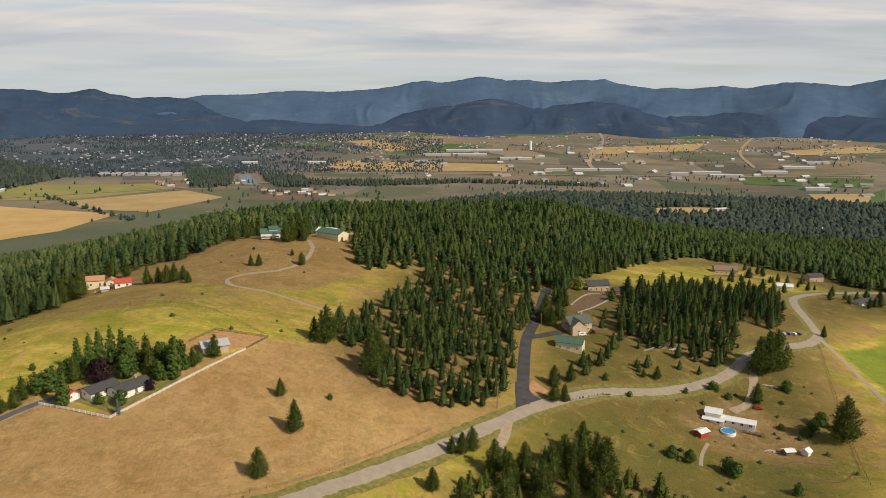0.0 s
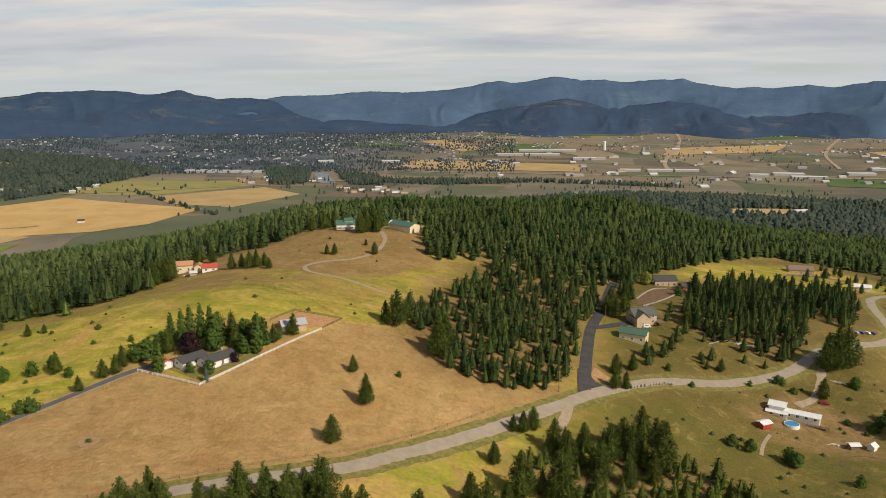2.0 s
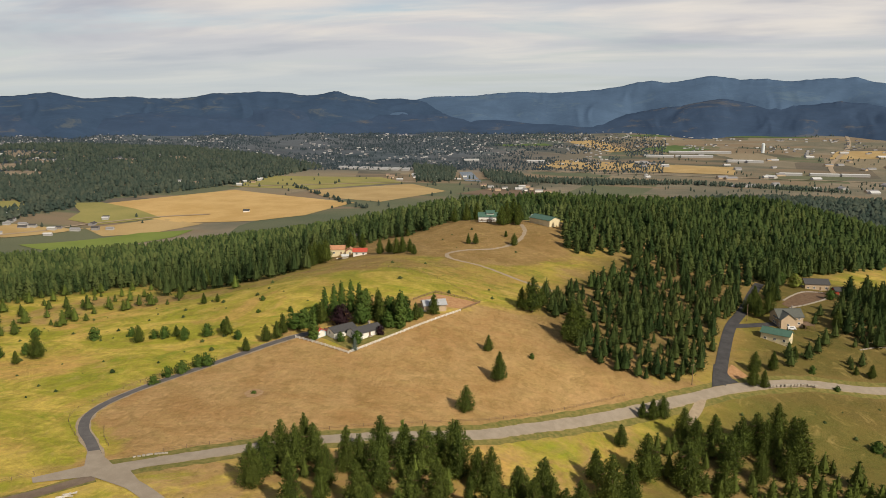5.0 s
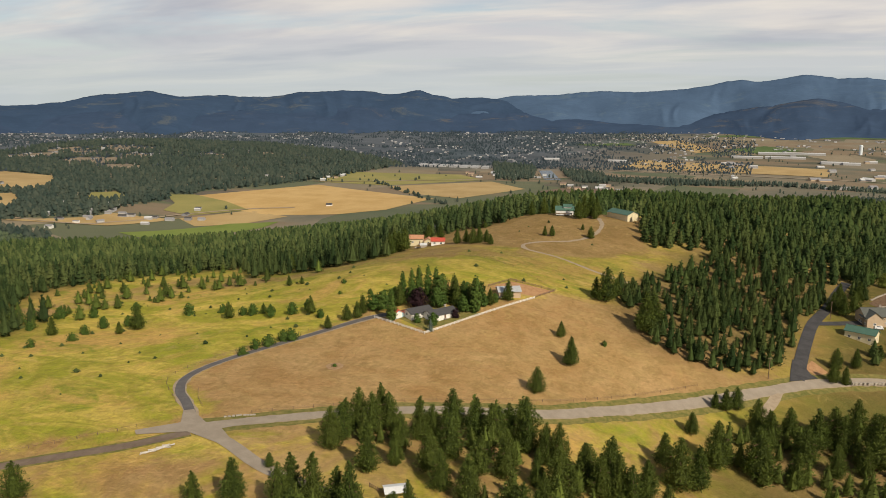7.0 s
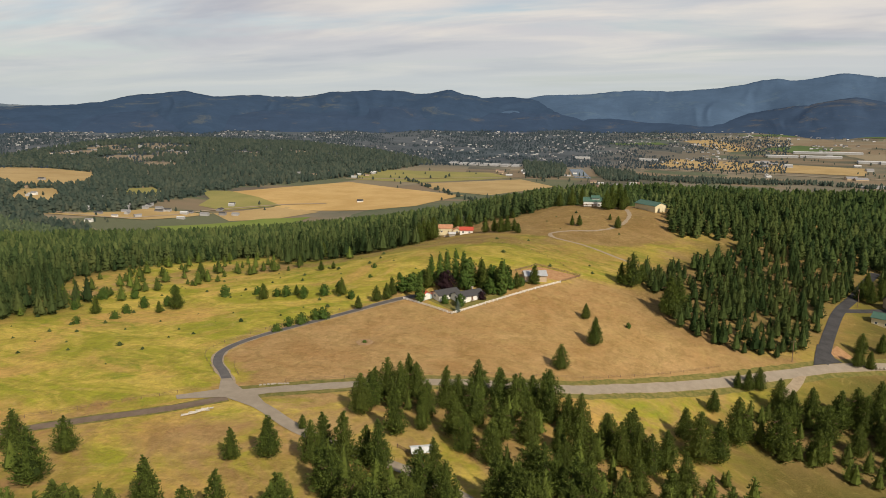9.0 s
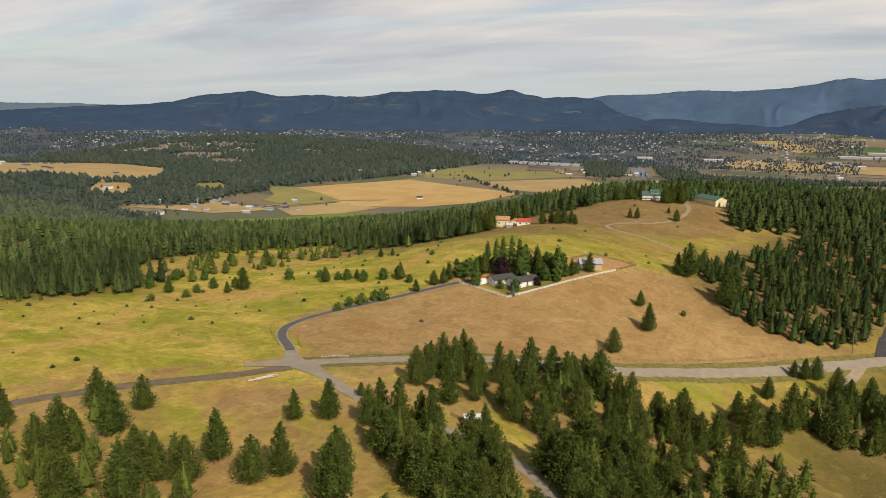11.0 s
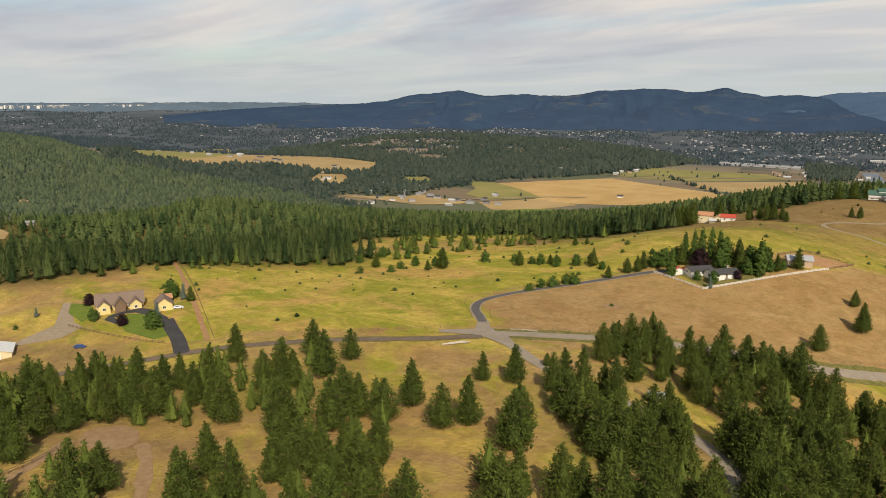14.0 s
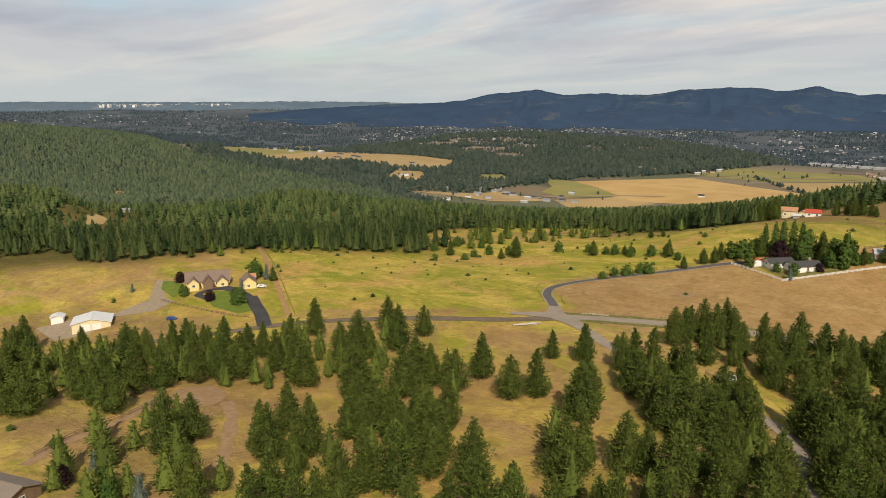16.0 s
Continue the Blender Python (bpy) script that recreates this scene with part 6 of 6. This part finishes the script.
city = np.random.RandomState(61).normal((73.0, 4770), (0.9, 25), (70, 2))
skyline = np.concatenate([city, np.column_stack([np.random.RandomState(62).uniform(67, 76, 40), np.random.RandomState(63).uniform(4700, 4790, 40)])])
skyline = np.column_stack([-np.sin(np.radians(skyline[:, 0])) * skyline[:, 1], np.cos(np.radians(skyline[:, 0])) * skyline[:, 1]])
block_town("distant_city", skyline, 8, 16, (12, 19), [(M_WHITE, M_FARROOF), (M_TOWNWALL, M_FARROOF)], 64, "pale towers of a city on the horizon", 33.0)

tower = thing("water_tower", "tall pale cylindrical water tower on the plain", "water tower", 350, 3000)
bm = bmesh.new()
prof = [(5.8, -2), (5.8, 33), (5.4, 34.4), (3.6, 35.4), (0.3, 36)]
last = None
for r, h in prof:
    ring = [bm.verts.new((math.cos(a) * r, math.sin(a) * r, h)) for a in np.arange(24) / 24 * 6.28318]
    if last:
        for i in range(24):
            bm.faces.new((last[i], last[(i + 1) % 24], ring[(i + 1) % 24], ring[i]))
    last = ring
bm.faces.new(last)
part("tank", bm, M_TANK, tower)
bm = bars((6.0, 0, 16, 0.4, 0.8, 34))
part("ladder", bm, M_TANK, tower)

# ---- gardens and yards ----
patch("house_lawn", [(-336, 50), (-327, 56), (-308, 51), (-303, 43), (-322, 44)], M_LAWN, 0.08, "bright mown lawn beside the yellow house", "lawn", 5)
patch("garden_lawn", [(-295, 60), (-283, 69), (-262, 62), (-248, 57), (-249, 51), (-271, 49), (-288, 53)], M_LAWN, 0.09, "green garden inside the drive loop", "lawn", 5)
patch("drive_apron", [(-301, 62), (-299, 68), (-290, 70), (-272, 68.5), (-270, 65.5), (-286, 64.5), (-294, 63), (-297.5, 58), (-295, 54), (-284, 54.5), (-284, 51), (-296, 50), (-300.5, 54)], M_BLACKTOP, 0.10, "dark asphalt apron before the yellow house", "driveway", 4)
patch("gravel_yard", [(-340, 48), (-336, 51), (-307, 41), (-296, 41), (-290, 30), (-300, 16), (-286, 2), (-292, -10), (-318, -12), (-316, 0), (-305, 17), (-310, 34)], M_GRAVEL, 0.07, "pale gravel yard round the barn", "yard", 5)
patch("bare_ring", [(-141.6, 203), (-141, 206.5), (-138, 208), (-135, 206.6), (-134.2, 203.6), (-135.5, 200.8), (-138.5, 200.2)], M_SAND, 0.06, "bare earth ring in the dry field", "bare patch", 2)
plant(SHRUB[1], -138, 204, 1.3, rnd, 1.5)
patch("sand_ring", [(-166, -6), (-170.5, -3), (-172, 1), (-168, 6), (-163, 7.5), (-158, 7), (-152.5, 4.5), (-150.5, 1), (-152, -3.5), (-157, -6), (-162, -7)], M_SAND, 0.06, "round bare sand ring among pines", "ring", 3)
patch("orange_cut", [(39, 322), (43, 333), (50, 325), (44, 319)], M_SOIL, 0.10, "bare orange earth bank by the black lane", "bank", 3)
ribbon("pine_path", PINE_PATHS[0], 3.4, M_SAND, 0.05, "bare sandy path between pines", "path", 5, 0.7)
ribbon("pine_path", PINE_PATHS[1], 3.6, M_SAND, 0.05, "bare sandy path beside dark posts", "path", 5, 0.7)
ribbon("field_track", [(-397, 130), (-318, 100), (-229, 64)], 2.4, M_SOIL, 0.06, "bare earth strip beside the meadow fence", "track", 3, 0.3)
fence("meadow_fence", "thin weathered rail fence beside the meadow", [(-395, 132), (-316, 102), (-228, 66)], M_TIMBER, 5.0, 1.3, (0.6, 1.1), 0.14, 0.07)
fence("pasture_fence", "thin weathered fence along green pasture", [(231, 437), (205, 370), (188, 322), (169, 269)], M_TIMBER, 4.0, 1.2, (0.6, 1.05), 0.14, 0.07)
fence("lane_fence", "short timber fence at the lane corner", [(-160, 152), (-166, 157), (-172, 164)], M_TIMBER, 2.5, 1.1, (0.6, 1.0), 0.10, 0.05)
fence("paddock_fence", "dark post fence by the sandy track", [(-146, -44), (-155, -31), (-159, -19), (-163, -12)], M_TIMBER, 3.0, 1.3, (0.6, 1.1))


def stone_row(name, label, line, size, seed, category="stone wall", rows=1):
    """Loose squared stones laid in a row."""
    rng = random.Random(seed)
    root = thing(name, label, category, *line[0])
    inv = root.matrix_basis.inverted()
    for r in range(rows):
        for x, y in smooth_line(line, size * 1.35):
            bm = bars((0, 0, 0, size * rng.uniform(1.0, 1.5), size * rng.uniform(0.6, 0.9), size * rng.uniform(0.55, 0.85), 0.08))
            s = part("stone", bm, M_STONE, root)
            s.matrix_basis = inv @ pose(x + rng.uniform(-0.2, 0.2), y - r * size * 0.7, height(x, y) + size * (0.25 + 0.5 * r), rng.uniform(-6, 6), rng.uniform(-6, 6), rng.uniform(0, 60))
    return root


stone_row("stone_wall", "low wall of pale stone blocks below the road", [(59, 321), (66, 326), (75, 332), (80, 334)], 1.3, 3, rows=2)
stone_row("rock_border", "row of small boulders at the lane corner", [(-146, 147), (-142, 150), (-138, 152)], 0.8, 4, "rocks")
stone_row("rock_terrace", "curved stone terrace wall below the brown house", [(80, 446), (88, 462), (96, 474), (107, 479)], 1.0, 5, "terrace wall")
stone_row("rock_terrace", "low stone terrace edge on the slope", [(82, 432), (92, 442), (102, 455), (112, 470)], 1.0, 6, "terrace wall")


def logs(name, label, x, y, turn, n, length, seed):
    """A heap of bleached logs."""
    rng = random.Random(seed)
    root = thing(name, label, "log pile", x, y, turn)
    for i in range(n):
        bm = bmesh.new()
        r0 = rng.uniform(0.16, 0.32)
        bmesh.ops.create_cone(bm, cap_ends=True, segments=8, radius1=r0, radius2=r0 * rng.uniform(0.5, 0.9), depth=length * rng.uniform(0.5, 1.1))
        for v in bm.verts:
            v.co.x += 0.2 * math.sin(v.co.z * 0.7 + i)
        s = part("log", bm, paint("bleached_log", (0.50, 0.45, 0.38), 0.9, 0.2), root)
        s.matrix_basis = pose(rng.uniform(-length * 0.7, length * 0.7), rng.uniform(-0.9, 0.9), 0.25 + 0.12 * (i % 3), 90 + rng.uniform(-4, 4), 0, 90 + rng.uniform(-30, 30))
    return root


logs("log_pile", "bleached fallen logs beside the road junction", -149.5, 119, 55, 11, 6, 1)
logs("log_pile", "heap of grey timber beside the gravel drive", 168, 361, -40, 9, 4, 2)
logs("log_pile", "grey branches heaped on the eastern slope", 118, 395, 10, 6, 4, 3)


def utility_pole(x, y, tall, turn):
    root = thing("utility_pole", "tall brown wooden utility pole beside the road", "utility pole", x, y, turn)
    bm = bmesh.new()
    bmesh.ops.create_cone(bm, cap_ends=True, segments=9, radius1=0.2, radius2=0.13, depth=tall + 1, matrix=Matrix.Translation((0, 0, tall / 2 - 0.5)))
    part("pole", bm, M_TIMBER, root)
    part("crossarm", bars((0, 0.14, tall - 0.7, 2.4, 0.12, 0.14)), M_TIMBER, root)
    for i in (-1, 0, 1):
        bm = bmesh.new()
        bmesh.ops.create_cone(bm, cap_ends=True, segments=6, radius1=0.09, radius2=0.05, depth=0.25, matrix=Matrix.Translation((i * 1.0, 0.14, tall - 0.5)))
        part("insulator", bm, M_STONE, root)
    return root


for x, y, tall, turn in ((24, 302, 10, 40), (55, 397, 10, 70)):
    utility_pole(x, y, tall, turn)


def car(label, x, y, turn, body, van=False):
    """A parked car: body with a glazed cabin, bumpers and four wheels."""
    root = thing("car", label, "car", x, y, turn)
    h = 1.9 if van else 1.45
    prof = [(-2.2, 0.35), (2.2, 0.35), (2.25, 0.75), (1.3 if not van else 2.0, 0.95), (0.6 if not van else 1.5, h), (-1.5 if not van else -2.1, h), (-2.15, 0.95)]
    bm = bmesh.new()
    sides = [[bm.verts.new((px, s * (0.9 if pz < 1 else 0.74), pz)) for px, pz in prof] for s in (-1, 1)]
    bm.faces.new(sides[0])
    bm.faces.new(sides[1][::-1])
    for i in range(len(prof)):
        k = (i + 1) % len(prof)
        bm.faces.new((sides[0][i], sides[1][i], sides[1][k], sides[0][k]))
    part("body", bm, body, root)
    part("side_glass", bars((-0.3, 0, h - 0.28, 2.0, 1.66, 0.34)), M_GLASS, root)
    part("bumper", bars((2.25, 0, 0.5, 0.12, 1.7, 0.2), (-2.22, 0, 0.5, 0.12, 1.7, 0.2)), M_GREYROOF, root)
    for wx in (-1.35, 1.4):
        for wy in (-0.85, 0.85):
            bm = bmesh.new()
            bmesh.ops.create_cone(bm, cap_ends=True, segments=14, radius1=0.34, radius2=0.34, depth=0.22)
            w = part("wheel", bm, M_BLACKTOP, root)
            w.matrix_basis = pose(wx, wy, 0.34, 90, 0, 0)
    return root


M_CARS = [paint("car_white", (0.75, 0.75, 0.74), 0.3, 0.03), paint("car_red", (0.30, 0.03, 0.03), 0.3, 0.05), paint("car_blue", (0.04, 0.08, 0.22), 0.3, 0.05), paint("car_silver", (0.42, 0.42, 0.43), 0.3, 0.04)]
for n, (label, x, y, turn, m, van) in enumerate([("white van parked before the gabled house", 78, 396, 10, 0, True), ("silver car on the loop by the wood", 209, 438, 120, 3, False), ("dark blue car on the loop by the wood", 214, 441.5, 120, 2, False),
                                               ("white car on the loop by the wood", 219, 445, 120, 0, False), ("dark blue car on the loop beside pines", 224, 448.5, 120, 2, False), ("dark red pickup beside the gravel drive", 154, 340, -10, 1, False),
                                               ("blue car standing on the gravel yard", -268, 30, 40, 2, False), ("white car beside the yellow garage", -283, 78, 60, 0, False), ("silver car on the black lane", 64, 446, 70, 3, False)]):
    car(label, x, y, turn, M_CARS[m], van)

# a brown-roofed house and garden close by
house("brown_roof_house", "low house with greyish brown roof among garden trees", -128.5, -54, 30, [(0, 0, 14, 9, 2.6, 1.6, 0)], M_TIMBER, paint("grey_brown_roof", (0.24, 0.19, 0.15), 0.8, 0.12))
for kind, x, y, tall, fat in [(PLUM, -126, -42.5, 4.8, 1.15), (WILLOW, -116, -39, 6.5, 1), (LEAFY[1], -112, -37, 6, 1), (LEAFY[0], -119, -36, 5.5, 1), (SPRUCE, -108.5, -32, 7, 1), (SPRUCE, -128.5, -35.5, 5.5, 1.1), (SHRUB[1], -150, -39, 2.2, 1.4), (SHRUB[0], -170, -45, 1.8, 1.4)]:
    plant(kind, x, y, tall, rnd, fat)
# overgrown ruin beside the white house
for kind, x, y, tall, fat in [(LEAFY[0], 172, 322, 6, 1.4), (LEAFY[1], 178, 327, 7, 1.3), (LEAFY[0], 184, 322, 6, 1.3), (SHRUB[1], 167, 318, 4, 1.3), (LEAFY[1], 187, 315, 6, 1.3), (LEAFY[0], 104, 288, 6, 1.2), (LEAFY[1], 97, 291, 5, 1.2), (LEAFY[0], 120, 280, 7, 1.4), (LEAFY[1], 176, 358, 6, 1.1), (LEAFY[0], 136, 354, 5, 1.3), (LEAFY[1], 109, 462, 7, 1.2)]:
    plant(kind, x, y, tall, rnd, fat)
house("forest_cabin", "brown cabin with dark roof in a forest clearing", -735, 128, 30, [(0, 0, 14, 10, 4, 3, 0)], M_TIMBER, M_GREYROOF)
house("forest_cabin", "tan cabin roof showing above the forest", -1215, 280, 10, [(0, 0, 18, 11, 5, 3, 0)], M_TANWALL, M_TILEROOF)
house("clearing_shed", "small grey sheds in the forest clearing", -690, 135, 60, [(0, 0, 9, 6, 2.5, 1.5, 0)], M_STONE, M_TOWNROOF, "shed")


# ---- decks, porches and small yard things ----
def deck(label, x, y, turn, L, W, h):
    """A raised timber deck with posts, boards and a rail."""
    root = thing("timber_deck", label, "deck", x, y, turn)
    for i in range(int(W / 0.3)):
        part("board", bars((0, -W / 2 + 0.15 + i * 0.3, h, L, 0.26, 0.06)), M_TIMBER, root)
    for i in range(max(2, int(L / 2.5)) + 1):
        u = -L / 2 + 0.1 + i * (L - 0.2) / max(2, int(L / 2.5))
        part("post", bars((u, -W / 2 + 0.08, h / 2 + 0.2, 0.16, 0.16, h + 1.6)), M_TIMBER, root)
    for z in (0.5, 0.95):
        part("rail", bars((0, -W / 2 + 0.08, h + z, L, 0.08, 0.1)), M_TIMBER, root)
    return root


for x, y, tall in ((61.8, 406.5, 13), (60.5, 420, 15), (68, 417, 13), (73.5, 442, 12), (57, 411.5, 12)):
    plant(PINES[rnd.randrange(6)], x, y, tall, rnd, 1.0)
plant(WILLOW, 92, 486, 10, rnd, 1.1)
plant(LEAFY[0], 84, 488, 9, rnd, 1.1)
deck("raised timber deck before the hilltop house", -121, 514, 15, 12, 4, 1.6)
deck("timber deck on the side of the gabled house", 86, 402, 20, 5, 8, 2.4)
deck("timber deck along the low white wing", 143, 318, -27, 9, 3, 0.6)
house("porch_gable", "timber-framed porch gable of the yellow house", -303.2, 60.2, 69, [(0, 0, 5, 4.5, 3.2, 3.0, 90)], M_TIMBER, M_BROWNROOF, "porch", windows=False)
house("chicken_shed", "small grey shed beside the red-roofed garage", -196, 420, 30, [(0, 0, 4, 3, 2.0, 0.8, 0)], M_STONE, M_FARROOF, "shed", windows=False)
house("garden_hut", "little red hut above the stone terraces", 117, 483, 20, [(0, 0, 6, 5, 2.6, 1.8, 0)], M_REDWALL, M_GREYROOF, "hut")
house("dark_roof_house", "house with dark roof hidden among pines", -232, 520, 40, [(0, 0, 13, 8, 3, 2, 0)], M_TANWALL, M_GREYROOF)
patch("meadow_drive", [(228, 626), (240, 640), (268, 648), (290, 640), (284, 634), (264, 640), (246, 634)], M_OLDTOP, 0.12, "looping asphalt drive in the east meadow", "driveway", 5)
patch("terrace_bed", [(78, 438), (88, 464), (98, 480), (112, 484), (112, 470), (100, 454), (90, 440), (83, 431)], M_BED, 0.06, "terraced garden beds of bare earth", "garden bed", 4)
logs("log_pile", "dark timber lying on the eastern slope", 128, 390, 30, 7, 4, 7)
logs("log_pile", "scrap timber beside the rough garden", 145, 303, 0, 7, 3, 8)
ribbon("garden_path", [(118, 306), (112, 296), (108, 286)], 1.6, M_GRAVEL, 0.06, "narrow pale path below the red shed", "path", 3)
ribbon("garden_track", [(170, 282), (160, 274), (146, 276), (140, 286), (150, 294), (164, 290)], 0.9, M_BED, 0.06, "faint looping footpath in the rough garden", "path", 3)
stone_row("rock_scatter", "grey rocks lying on the eastern slope", [(110, 385), (122, 392), (132, 388), (140, 396)], 0.9, 12, "rocks")

# dark posts along the dry field and the lanes
fence("field_fence", "thin wire fence posts along the dry field", [(-140, 153), (-118, 170), (-98, 186), (-56, 219), (-34, 242), (-4, 276)], M_TIMBER, 6.0, 1.2, (0.55, 1.05), 0.13, 0.04)
fence("field_fence", "thin wire fence posts beside the private lane", [(-172, 152), (-192, 170), (-193, 190), (-186, 212), (-172, 238)], M_TIMBER, 6.0, 1.2, (0.55, 1.05), 0.13, 0.04)
fence("field_fence", "thin wire fence posts beside the brown lane", [(-168, 130), (-184, 112), (-204, 90), (-212, 64)], M_TIMBER, 6.0, 1.2, (0.55, 1.05), 0.13, 0.04)
fence("field_fence", "thin wire fence posts across the hill", [(-80, 330), (-130, 360), (-200, 360)], M_TIMBER, 7.0, 1.2, (0.55, 1.05), 0.13, 0.04)


def trailer(label, x, y, turn):
    """A low flatbed trailer with wheels and a drawbar."""
    root = thing("trailer", label, "trailer", x, y, turn)
    part("bed", bars((0, 0, 0.75, 5.5, 2.2, 0.18), (0, 1.05, 0.95, 5.5, 0.08, 0.25), (0, -1.05, 0.95, 5.5, 0.08, 0.25)), M_GREYROOF, root)
    part("drawbar", bars((3.6, 0, 0.6, 2.0, 0.14, 0.12)), M_GREYROOF, root)
    for wx in (-0.7, 0.4):
        for wy in (-1.0, 1.0):
            bm = bmesh.new()
            bmesh.ops.create_cone(bm, cap_ends=True, segments=12, radius1=0.36, radius2=0.36, depth=0.24)
            w = part("wheel", bm, M_BLACKTOP, root)
            w.matrix_basis = pose(wx, wy, 0.36, 90, 0, 0)
    return root


trailer("dark flatbed trailer beside the stable", -103, 301, 30)
trailer("dark trailer standing by the red-roofed garage", -199, 428, 60)
logs("log_pile", "scattered timber beside the red-roofed garage", -200, 422, 20, 7, 3, 9)
car("white pickup before the terracotta house", -196, 438, 40, M_CARS[0])


def canopy(label, x, y, turn, L, W, tall):
    """An open shelter: a pitched sheet roof on four posts."""
    root = thing("canopy", label, "canopy", x, y, turn)
    bm = bmesh.new()
    roof_slabs(bm, L, W, tall, 0.6, over=0.3, thick=0.08)
    part("roof", bm, M_WHITEROOF, root)
    for px in (-L / 2, L / 2):
        for py in (-W / 2, W / 2):
            part("post", bars((px, py, tall / 2 - 0.2, 0.12, 0.12, tall + 0.4)), M_STONE, root)
    part("beam", bars((0, -W / 2, tall - 0.05, L, 0.1, 0.14), (0, W / 2, tall - 0.05, L, 0.1, 0.14)), M_STONE, root)
    return root


canopy("white sheet canopy on posts beside the pale lane", -71.5, 125, 35, 6, 4.5, 2.4)
fence("pen_fence", "short dark timber fence beside the white canopy", [(-80, 126), (-74, 124)], M_TIMBER, 2.0, 1.4)
